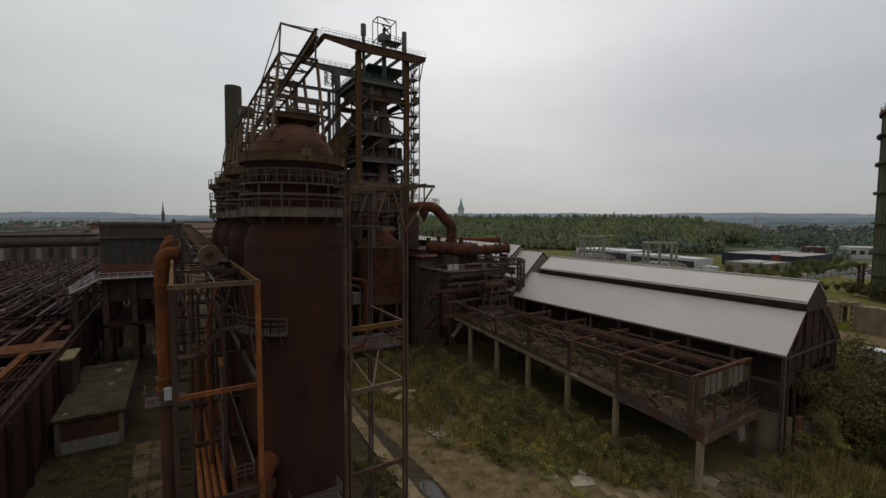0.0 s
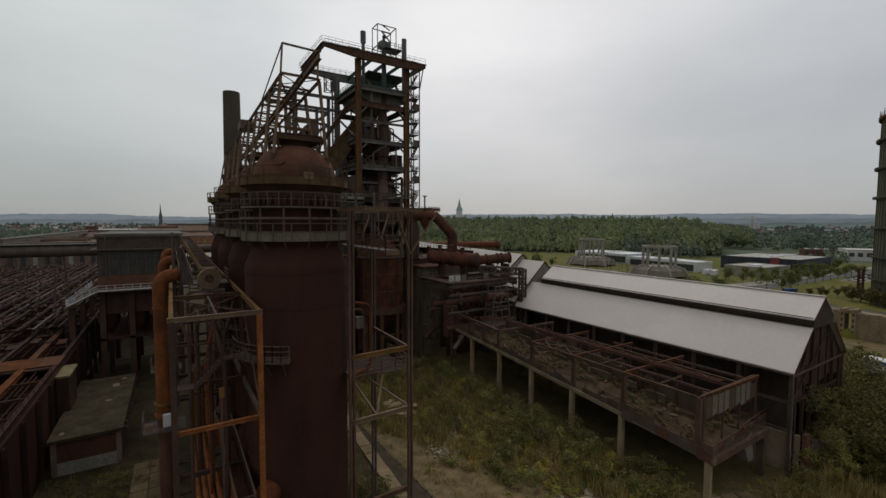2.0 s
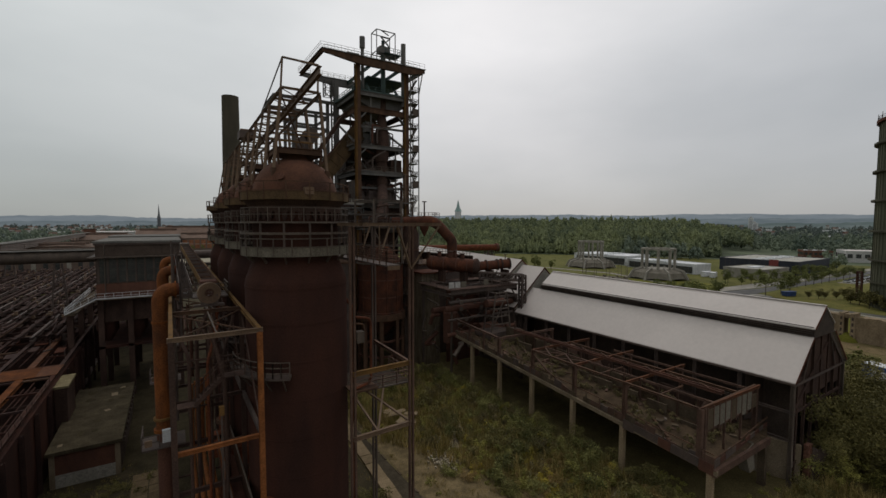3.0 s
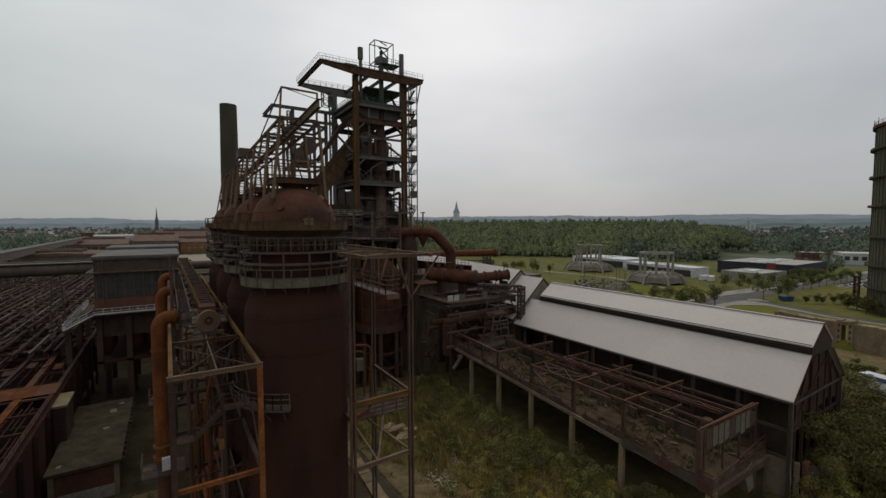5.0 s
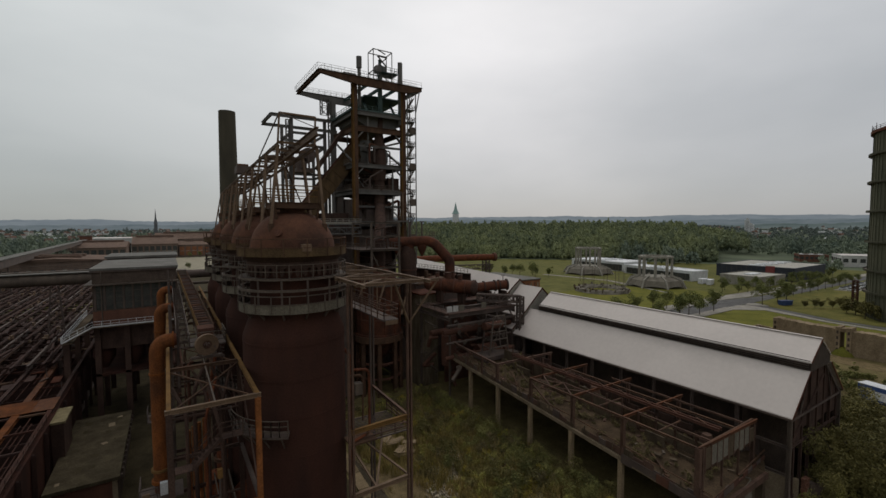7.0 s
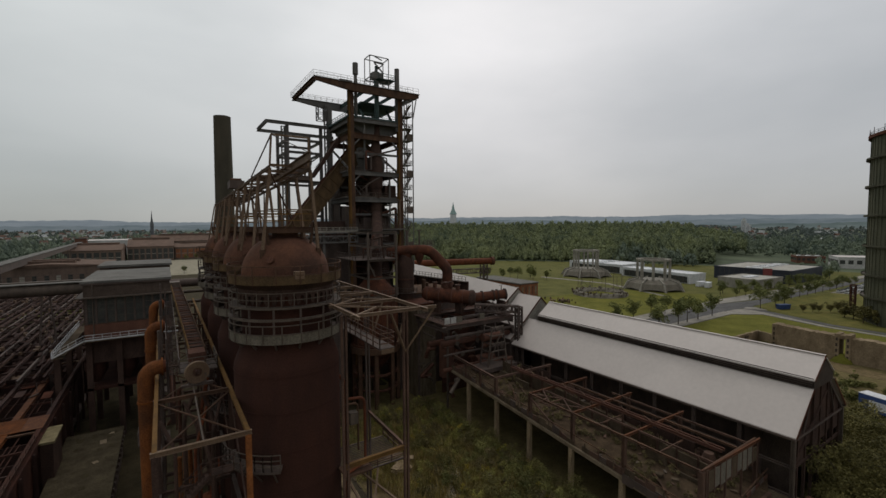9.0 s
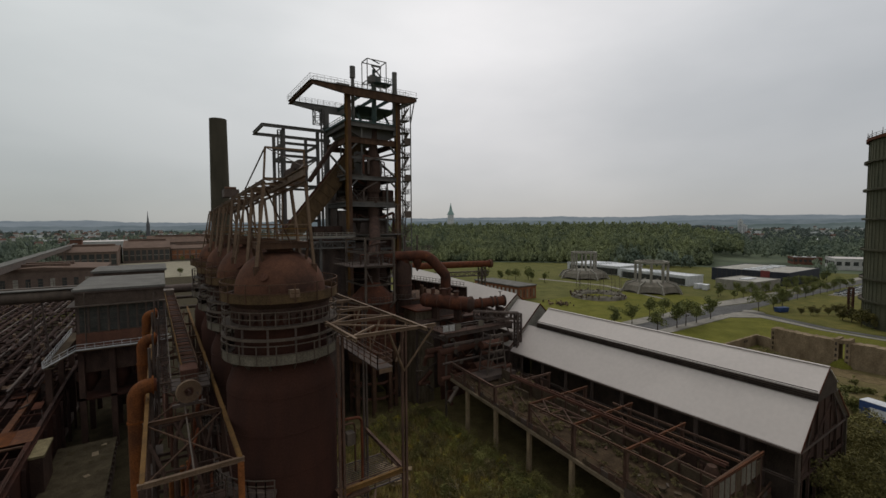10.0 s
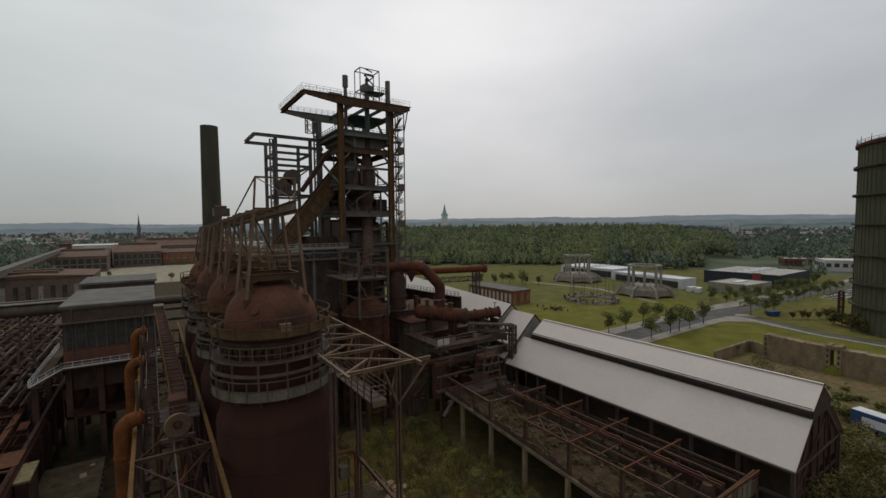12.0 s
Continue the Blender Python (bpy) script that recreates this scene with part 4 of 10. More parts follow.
def cooling_base(x, y, r, top, label, turn):
    """The concrete base of a dismantled cooling tower: an eight-sided ribbed hood and a ring frame of columns."""
    th = thing("cooling_tower_base", label, "cooling tower", "cooling tower bases", (x, y, 0), turn)
    hood = 5.6
    P = lambda i, q, z: (q * math.cos(math.pi * i / 4), q * math.sin(math.pi * i / 4), z)
    # dark drum added under the hood to draw the shade in its gaps
    part("basin_core", put("lathe", [(r * 0.8, -0.5), (r * 0.8, 3.6)], 8), LOUVRE, th)
    for i in range(8):
        g = Geo()
        n = 6
        # arched lower edge between two ribs
        e = []
        for u in [k / n for k in range(n + 1)]:
            lo = 0.3 + 0.75 * math.sin(math.pi * u) ** 0.7
            A, B = Vector(P(i, r, 0)), Vector(P(i + 1, r, 0))
            C, D = Vector(P(i, r * 0.86, 3.8)), Vector(P(i + 1, r * 0.86, 3.8))
            E, F = Vector(P(i, r * 0.52, hood)), Vector(P(i + 1, r * 0.52, hood))
            m = A.lerp(B, u)
            t = C.lerp(D, u)
            e.append((m.lerp(t, min(0.96, lo / 3.8)), t, E.lerp(F, u)))
        g.add([p for q in e for p in q], [(3 * k + j, 3 * k + 3 + j, 3 * k + 4 + j, 3 * k + 1 + j) for k in range(n) for j in (0, 1)])
        part("hood_panel", g, CONCRETE_HOOD, th, "", False)
        part("rib", Geo().bar(P(i, r * 1.03, -0.3), P(i, r * 0.87, 4.1), 0.8, 0.9).bar(P(i, r * 0.88, 4.1), P(i, r * 0.5, hood + 0.4), 0.7, 0.7), CONCRETE_GREY, th)
        c = P(i + 0.5, 8.0, 0)
        part("column", put("bar", (c[0], c[1], 4.6), (c[0], c[1], top - 0.9), 1.15, 1.0), CONCRETE_GREY, th)
    part("hood_top", put("lathe", [(r * 0.53, hood - 0.1), (0.3, hood + 0.5)], 8), CONCRETE_GREY, th)
    a0 = 22.5
    part("ring_beam", put("ring", 7.3, 8.8, top - 1.0, top, 8, (0, 0), a0, a0 + 360), CONCRETE_GREY, th)


cooling_base(226, 137, 15.5, 16.6, "concrete cooling tower base with a ring of columns", 8)
cooling_base(246, 198, 16.5, 18.0, "far concrete cooling tower base with a ring of columns", 25)


def ring_ruin():
    """A low ring of rubble with thin steel posts and wires standing in it."""
    th = thing("tower_footing", "low overgrown rubble ring with thin steel lattice posts", "ruin", at=(186.5, 141.5, 0))
    rng = random.Random(52)
    g = Geo().lathe([(13.6, -0.3), (12.6, 1.4), (11.2, 1.9), (9.4, 0.9), (8.8, -0.3)], 40)
    g.v = [(p[0] + rng.uniform(-0.5, 0.5), p[1] + rng.uniform(-0.5, 0.5), p[2] + rng.uniform(-0.3, 0.4)) for p in g.v]
    part("mound", g, CONCRETE_HOOD, th, "", False)
    for i in range(90):
        a, q = rng.uniform(0, 6.28), rng.uniform(9.6, 13.4)
        x, y, s = q * math.cos(a), q * math.sin(a), rng.uniform(0.3, 0.9)
        part("stone", put("bar", (x, y, 0.6), (x + rng.uniform(-0.5, 0.5), y + rng.uniform(-0.5, 0.5), 1.2 + rng.uniform(0.4, 1.4)), s, s * 0.7), CONCRETE_DARK if i % 3 else CONCRETE_HOOD, th)
    m = 11
    for i in range(m):
        a, b = 2 * math.pi * i / m, 2 * math.pi * (i + 1) / m
        h = rng.uniform(10, 13.5)
        p, q = (11 * math.cos(a), 11 * math.sin(a)), (11 * math.cos(b), 11 * math.sin(b))
        part("lattice_panel", Geo().bar((*p, 0), (p[0] * 0.96, p[1] * 0.96, h), 0.12).bar((*p, 6.5), (*q, 6.7), 0.05).bar((p[0] * .97, p[1] * .97, 10), (q[0] * .97, q[1] * .97, 10), 0.05).bar((*p, 2), (*q, 6.5), 0.06), STEEL_DARK, th)
    h = thing("rubble_mound", "small overgrown mound of grey rubble on the lawn", "rubble", at=(154, 138, 0))
    for i in range(40):
        a, q = rng.uniform(0, 6.28), abs(rng.gauss(0, 3.2))
        x, y, s = q * math.cos(a) * 1.2, q * math.sin(a), rng.uniform(0.4, 1.2)
        part("stone", put("bar", (x, y, -0.2), (x + rng.uniform(-0.4, 0.4), y + rng.uniform(-0.4, 0.4), 0.4 + rng.uniform(0.2, 0.9)), s, s * 0.8), CONCRETE_DARK if i % 3 else SLAB, h)


ring_ruin()


def ragged(p, q, heights, t, base=-0.5):
    """An upright wall from p to q whose top follows heights, broken in small steps."""
    n = len(heights) - 1
    p, q = Vector((*p, 0)), Vector((*q, 0))
    d = (q - p).normalized()
    s = Vector((-d.y, d.x, 0)) * t / 2
    g = Geo()
    for i, h in enumerate(heights):
        c = p.lerp(q, i / n)
        g.v.extend([(c.x - s.x, c.y - s.y, base), (c.x + s.x, c.y + s.y, base), (c.x + s.x, c.y + s.y, h), (c.x - s.x, c.y - s.y, h)])
    for i in range(n):
        a, b = 4 * i, 4 * i + 4
        g.f.extend([(a, b, b + 3, a + 3), (a + 1, a + 2, b + 2, b + 1), (a + 3, b + 3, b + 2, a + 2)])
    g.f.extend([(0, 3, 2, 1), (4 * n, 4 * n + 1, 4 * n + 2, 4 * n + 3)])
    return g


def ruined_wall():
    rng = random.Random(88)
    th = thing("ruined_wall", "long weathered concrete wall with a broken gateway", "wall")
    hs = lambda a, b, n, j: [a + (b - a) * i / n + rng.uniform(-j, j) for i in range(n + 1)]
    part("panel", ragged((147, 39.4), (147, 52.3), hs(6.5, 7.0, 26, 0.16), 3.0), SANDY, th, "", False)
    part("panel", ragged((147, -30), (147, 36.4), hs(6.2, 6.4, 110, 0.16), 3.0), SANDY, th, "", False)
    part("end_pier", ragged((147, 52.3), (147, 53.2), hs(7.2, 7.0, 3, 0.1), 3.4), SANDY, th, "", False)
    for y in (36.4, 38.6):
        w = part("gate_pier", put("box", 144.9, 148.9, y, y + 0.9, -0.5, 7.2), SANDY, th)
        # dark plates on the faces draw the shade of openings; no holes are cut
        for k in range(4):
            part("opening", put("box", 144.85, 144.95, y + 0.25, y + 0.65, 1.0 + 1.5 * k, 1.8 + 1.5 * k), LOUVRE, w)
    part("lintel", put("box", 145.3, 148.5, 37.3, 38.6, 6.0, 6.9), SANDY, th)
    part("gate_rubble", put("lathe", [(2.6, -0.3), (1.6, 1.2), (0.3, 2.2)], 9, (145.6, 38)), LAWN, th)
    for i in range(4):
        part("opening", put("box", 145.3, 145.44, 52.5 + 0.0, 52.9, 1.2 + 1.4 * i, 2.0 + 1.4 * i), LOUVRE, th)
    part("wing_wall", ragged((131.6, 60), (151.7, 59), hs(3.0, 3.1, 30, 0.14), 0.6), SANDY, th, "", False)
    part("return_wall", ragged((151.7, 59), (148.4, 53.2), hs(3.1, 3.3, 10, 0.14), 0.6), SANDY, th, "", False)
    for k in range(3):
        part("opening", put("bar", (143.4 + k * 1.3, 59.1, 2.1), (144.2 + k * 1.3, 59.06, 2.1), 0.12, 0.7), LOUVRE, th)


ruined_wall()


def gasometer():
    RINGS = (9.2, 17.0, 27.2, 38.0, 48.3, 58.2)
    cx, cy, r, h = 222.4, 28.8, 22, 66.5
    th = thing("gasometer", "tall green riveted steel gasometer with ring walkways", "gasometer", at=(cx, cy, 0))
    part("shell", put("lathe", [(r, -0.5), (r, h), (r * 0.97, h + 0.8), (0.2, h + 4)], 72), GAS_GREEN, th)
    for z in RINGS:
        part("ring_walkway", put("ring", r, r + 1.2, z - 0.15, z + 0.15, 72), STEEL_DARK, th)
        part("kick_plate", put("ring", r + 1.15, r + 1.2, z - 0.25, z + 0.5, 72), GAS_GREEN, th)
    for i in range(72):
        a = 2 * math.pi * i / 72
        c, s = math.cos(a), math.sin(a)
        part("rib", put("bar", (c * (r + 0.05), s * (r + 0.05), 0), (c * (r + 0.05), s * (r + 0.05), h), 0.16), GAS_GREEN, th)
    for i in range(24):
        a = 2 * math.pi * i / 24
        part("mast", put("bar", ((r + 0.5) * math.cos(a), (r + 0.5) * math.sin(a), h), ((r + 0.5) * math.cos(a), (r + 0.5) * math.sin(a), h + 2.6), 0.14), STEEL_DARK, th)
    g = Geo()
    g.rail([((r + 0.6) * math.cos(2 * math.pi * i / 48), (r + 0.6) * math.sin(2 * math.pi * i / 48), h + 0.2) for i in range(48)], 1.2, 3, 0.05, True)
    part("railing", g, STEEL_DARK, th)
    part("top_ring", put("ring", r - 0.3, r + 0.9, h - 0.8, h + 0.2, 72), RUST_RED, th)


gasometer()


def gasometer_yard():
    for k, (x, y, h) in enumerate(((208, 48, 6.5), (211, 42, 7.5), (206, 44, 5.5), (214, 52, 6.0), (199.5, 33, 6.5), (200, 28, 5.5), (216, 55, 4.5))):
        make_tree("small_tree", "dark leafy tree at the foot of the gasometer", "gasometer trees", 140 + k, h, h * 0.36, h * 0.2, 900, 0.3, LEAF_SHADE, (x, y, 0))
    c = thing("skip_container", "blue steel waste container beside the footway", "container", at=(215.4, 74.0, 0.06), turn=-22)
    part("body", Geo().sweep((0, -1.1, 0), (0, 1.1, 0), [(-2.2, 0.15), (2.2, 0.15), (2.6, 1.9), (-2.6, 1.9)], (0, 0, 1)), BLUE_PAINT, c)
    part("rim", put("box", -2.7, 2.7, -1.2, 1.2, 1.904, 2.02), BLUE_PAINT, c)
    for x in (-1.4, 0, 1.4):
        part("rib", put("bar", (x, -1.16, 0.2), (x, -1.16, 1.9), 0.12), BLUE_PAINT, c)
    for x, y, turn in ((255.5, 122.4, 12), (256.5, 126.6, -8)):
        k = thing("storage_container", "white storage container beside the halls", "container", "storage containers", (x, y, 0.06), turn)
        part("body", put("box", -3, 3, -1.2, 1.2, 0.1, 2.7), TRUCK_WHITE, k)
        part("rail", put("box", -3.05, 3.05, -1.25, 1.25, 0.0, 0.1), STEEL_DARK, k)
        part("rail", put("box", -3.05, 3.05, -1.25, 1.25, 2.704, 2.82), TRUCK_WHITE, k)
    p = thing("lattice_post", "rusty lattice post on the meadow", "post", at=(231.4, 56.5, 0))
    part("mast", Geo().lattice((0, 0, 0), (0, 0, 11), 1.4, 1.4, 0.12, 1.6), RUST_DARK, p)


gasometer_yard()


def lorry():
    th = thing("lorry", "blue and white box lorry parked among trees", "lorry", at=(108.9, 21.4, 0), turn=-105)
    part("cargo_box", put("box", -5, 3, -1.25, 1.25, 1.1, 3.9), BLUE_PAINT, th)
    part("roof_panel", put("box", -5.02, 3.02, -1.27, 1.27, 3.904, 4.0), TRUCK_WHITE, th)
    part("side_stripe", put("box", -3.4, 0.4, -1.28, -1.255, 1.6, 3.1), TRUCK_WHITE, th)
    part("cab", put("box", 3.15, 5.0, -1.2, 1.2, 0.7, 3.2), TRUCK_WHITE, th)
    part("windscreen", put("box", 4.98, 5.04, -1.05, 1.05, 2.0, 3.0), GLASS_DARK, th)
    for x in (-3.6, -2.4, 3.9):
        for y in (-1.1, 1.1):
            part("wheel", put("rod", (x, y - 0.15, 0.5), (x, y + 0.15, 0.5), 0.5, 16), RUBBER, th)


lorry()


def parked_vans():
    rng = random.Random(8)
    base = None
    for i in range(22):
        x, y = 290 + (i % 11) * 5.6 + rng.uniform(-1.4, 1.4), (71.5, 75.2)[i // 11] + rng.uniform(-0.4, 0.4)
        m = pose(x, y, 0.08, 0, 0, rng.choice((-4, 176)))
        if base is None:
            base = thing("parked_car", "white car parked beside the road", "car", "parked cars")
            part("body", Geo().box(-2.1, 2.1, -0.85, 0.85, 0.35, 0.95), TRUCK_WHITE, base)
            part("cabin", Geo().sweep((0, -0.75, 0.95), (0, 0.75, 0.95), [(-1.7, 0), (1.1, 0), (0.5, 0.55), (-1.3, 0.55)], (0, 0, 1)), GLASS_DARK, base)
            for wx in (-1.3, 1.3):
                for wy in (-0.8, 0.8):
                    part("wheel", put("rod", (wx, wy - 0.1, 0.33), (wx, wy + 0.1, 0.33), 0.33, 12), RUBBER, base)
            base.matrix_world = m
        else:
            copy_thing(base, m)


parked_vans()


# ---- hot blast stoves ----
def ring_points(r, z, n, a0=0, a1=360):
    full = a1 - a0 >= 359.9
    return [(r * math.cos(radians(a0 + (a1 - a0) * i / (n if full else n - 1))), r * math.sin(radians(a0 + (a1 - a0) * i / (n if full else n - 1))), z) for i in range(n)]


def arch_belt(r, z0, z1, bays):
    """A plate ring pierced by a row of round-headed openings, with reveals."""
    g = Geo()
    for b in range(bays):
        a0, a1 = 2 * math.pi * b / bays, 2 * math.pi * (b + 1) / bays
        P = lambda u, z, rr: (rr * math.cos(a0 + (a1 - a0) * u), rr * math.sin(a0 + (a1 - a0) * u), z)
        zs = z0 + (z1 - z0) * 0.52
        arc = [(0.26, z0 + 0.25)] + [(0.5 - 0.24 * math.cos(t), zs + 0.24 * (a1 - a0) * r * math.sin(t)) for t in [math.pi * i / 6 for i in range(7)]] + [(0.74, z0 + 0.25)]
        outer = [(0, z0), (0, zs)] + [(0.5 - 0.5 * math.cos(math.pi * i / 6), z1) for i in range(1, 6)] + [(1, zs), (1, z0)]
        v = [P(u, z, r) for u, z in arc] + [P(u, z, r) for u, z in outer] + [P(u, z, r - 0.22) for u, z in arc]
        n = len(arc)
        f = [(i, i + 1, n + i + 1, n + i) for i in range(n - 1)]
        f += [(i + 1, i, 2 * n + i, 2 * n + i + 1) for i in range(n - 1)]
        k = len(v)
        v += [P(0, z1, r), P(1, z1, r)]
        f += [(n + 1, n + 2, k), (n + n - 3, n + n - 2, k + 1)]
        g.add(v, f)
    keep, back = {}, []
    for p in g.v:
        back.append(keep.setdefault(tuple(round(q, 3) for q in p), len(keep)))
    g.v, g.f = list(keep), [tuple(dict.fromkeys(back[i] for i in q)) for q in g.f]
    return g


def ring_railing(parent, r, z, n, height, thick, mat):
    """Two hoop rails and their posts round a gallery."""
    for k in (0.52, 1.0):
        part("hand_rail", put("ring", r - thick, r + thick, z + height * k - thick, z + height * k + thick, 64), mat, parent)
    me = mesh_of("rail_post", Geo().bar((0, 0, 0), (0, 0, height), 2.2 * thick), mat)
    for p in ring_points(r, z, n):
        ob = new("rail_post", me)
        ob.parent = parent
        ob.location = p
        tagged(ob)


def hot_stove(x, y):
    th = thing("hot_blast_stove", "tall dark rusty riveted stove with domed top and ring galleries", "stove", "hot blast stoves", (x, y, 0))
    part("shell", put("lathe", [(3.75, -0.3), (3.75, 25.3), (3.70, 25.55), (3.28, 26.7), (3.14, 27.0), (3.14, 31.0), (3.72, 31.75), (3.3, 31.9)], 64), RUST_SHELL, th)
    for z in (2.2, 5.1, 8.0, 10.9, 13.8, 16.7, 19.6, 22.4, 25.0):
        part("seam_band", put("ring", 3.74, 3.772, z - 0.08, z + 0.08, 64), RUST_SHELL, th)
    dome = [(3.12 * math.cos(radians(t)) ** 0.82, 31.75 + 3.12 * math.sin(radians(t))) for t in range(0, 90, 6)]
    d = part("dome", put("lathe", [(3.12, 31.5)] + dome + [(0.3, 34.82)], 64), RUST_DOME, th, "smooth red-brown rusty dome")
    for t in (20, 48):
        r, z = 3.12 * math.cos(radians(t)), 31.7 + 3.12 * math.sin(radians(t))
        part("seam_band", put("ring", r - 0.03, r + 0.025, z - 0.05, z + 0.06, 64), RUST_DOME, d)
    part("hatch", put("rod", (-1.4, -2.2, 33.1), (-1.65, -2.55, 33.25), 0.26, 16), RUST_DARK, d)
    part("arch_belt", arch_belt(3.36, 29.95, 31.1, 40), RUST_SOOT, th, "sooty plate ring with arched openings")
    part("belt_flare", put("lathe", [(3.3, 31.06), (3.4, 31.12), (3.84, 31.66)], 64), RUST_SOOT, th)
    g = part("upper_gallery", put("ring", 3.25, 3.92, 31.70, 31.78, 64), STEEL_DARK, th)
    part("toe_plate", put("ring", 3.92, 3.96, 31.52, 32.12, 64), BRIDGE_STEEL, g, "olive-brown rusty edge plate")
    ring_railing(g, 3.98, 31.5, 16, 1.3, 0.032, RUST_BEAM)
    part("hand_box", put("box", -0.35, 0.3, -4.0, -3.6, 31.9, 32.42), STEEL_PALE, g)
    g = part("middle_gallery", put("ring", 3.3, 3.93, 29.82, 29.95, 64), STEEL_GREY, th)
    ring_railing(g, 3.9, 29.95, 30, 1.0, 0.025, STEEL_GREY)
    part("middle_ring", put("ring", 3.75, 3.98, 29.0, 29.16, 64), STEEL_GREY, th)
    for i in range(14):
        a = 2 * math.pi * (i + 0.5) / 14
        c, s = math.cos(a), math.sin(a)
        part("gallery_post", put("bar", (c * 3.85, s * 3.85, 27.7), (c * 3.85, s * 3.85, 29.85), 0.12), STEEL_DARK, th)
        part("bracket", put("bar", (c * 3.3, s * 3.3, 26.9), (c * 3.9, s * 3.9, 27.6), 0.10, 0.16), STEEL_DARK, th)
    g = part("lower_gallery", put("ring", 3.3, 3.92, 27.52, 27.62, 64), STEEL_DARK, th)
    part("toe_plate", put("ring", 3.92, 3.96, 27.4, 28.06, 64), PANEL_PALE, g, "light grey edge plate")
    ring_railing(g, 3.98, 27.45, 20, 1.25, 0.032, STEEL_GREY)
    # cap platform
    part("neck", put("lathe", [(0.9, 34.5), (0.9, 35.1), (0.7, 35.2)], 24), RUST_DOME, th)
    p = part("top_platform", put("box", -1.6, 1.6, -1.45, 1.45, 35.1, 35.2), STEEL_DARK, th, "rusty steel platform above the dome")
    for y in (-1.45, 1.45):
        part("edge_beam", put("ibeam", (-1.7, y, 35.3), (1.7, y, 35.3), 0.2, 0.46), RUST_BEAM, p)
    for xx in (-1.6, 1.6):
        part("edge_beam", put("ibeam", (xx, -1.36, 35.3), (xx, 1.36, 35.3), 0.2, 0.46), RUST_BEAM, p)
        for y in (-1.45, 1.45):
            part("support", put("bar", (xx, y, 35.1), (xx * 0.82, y * 0.9, 33.4), 0.16), RUST_BEAM, p)
            part("corner_post", put("bar", (xx, y, 35.5), (xx, y, 36.6), 0.07), RUST_BEAM, p)
    for y in (-1.45, 1.45):
        part("hand_rail", put("bar", (-1.6, y, 36.5), (1.6, y, 36.5), 0.06), YELLOW_RUST, p)
        part("mid_rail", put("bar", (-1.6, y, 36.0), (1.6, y, 36.0), 0.05), YELLOW_RUST, p)
    # side platform
    a0, a1 = 172, 249
    p = part("side_platform", put("ring", 3.7, 4.7, 18.7, 18.84, 22, (0, 0), a0, a1), STEEL_DARK, th)
    part("railing", put("rail", ring_points(4.66, 18.84, 12, a0, a1), 1.15, 3, 0.03, False, 3), STEEL_GREY, p)
    for i in range(5):
        t = radians(a0 + 6 + (a1 - a0 - 12) * i / 4)
        part("bracket", put("bar", (3.75 * math.cos(t), 3.75 * math.sin(t), 17.6), (4.6 * math.cos(t), 4.6 * math.sin(t), 18.7), 0.09), STEEL_DARK, p)
    # rising pipe on the east side
    part("riser", put("pipe", bend((3.95, -1.4, 0), (3.95, -1.4, 23.0), (3.4, -1.2, 23.6), 0.5), 0.14, 12), RUST_PIPE, th)
    # hot blast branch
    b = part("branch", put("pipe", bend((-2.0, -1.8, 8.7), (-3.5, -3.2, 8.7), (-3.5, -3.2, 6.0), 1.0, 10), 0.86, 28), RUST_PIPE, th, "rust-red branch pipe")
    part("flange", put("ring", 0.8, 1.12, 7.35, 7.5, 28, (-3.5, -3.2)), RUST_BEAM, b)
    part("flange", put("ring", 0.8, 1.12, 7.1, 7.25, 28, (-3.5, -3.2)), RUST_BEAM, b)
    part("lower_pipe", put("pipe", [(-3.5, -3.2, 6.4), (-3.5, -3.2, -0.2)], 0.8, 24), RUST_DARK, b)
    part("hatch", put("lathe", [(0.95, 4.2), (0.95, 6.0), (0.6, 6.6), (0.1, 6.75)], 24, (-4.6, -4.6)), RUST_PIPE, b)
    p = part("foot_platform", put("box", -1.7, 1.9, -5.4, -3.9, 5.6, 5.7), STEEL_DARK, th)
    part("railing", put("rail", [(-1.7, -4.0, 5.7), (-1.7, -5.4, 5.7), (1.9, -5.4, 5.7), (1.9, -4.0, 5.7)], 1.1, 1.0, 0.03, False, 3), STEEL_GREY, p)
    for xx in (-1.6, 1.8):
        part("support", put("bar", (xx, -5.2, 0), (xx, -5.2, 5.6), 0.16), STEEL_DARK, p)
    part("base_ring", put("ring", 3.75, 4.25, -0.3, 0.9, 64), CONCRETE_DARK, th)
    return th


STOVE_X, STOVE_Y = 8.72, 37.2
stove = hot_stove(STOVE_X, STOVE_Y)
stove.scale = (1.03, 1.03, 1)
for k in (1, 2, 3):
    copy_thing(stove, pose(STOVE_X, STOVE_Y + 11 * k, 0, 0, 0, 0 if k < 3 else 20))


def runway_x(side, y):
    """The side girders (-1, 1) above the domes and the crane beam (0) between them."""
    u = (y - 31.3) / 44.7
    return 7.5 if side < 0 else 10.4 + 0.2 * u if side > 0 else 9.05 + 0.9 * u


def runway_z(y):
    return 40.15 - (y - 31.3) * 0.03


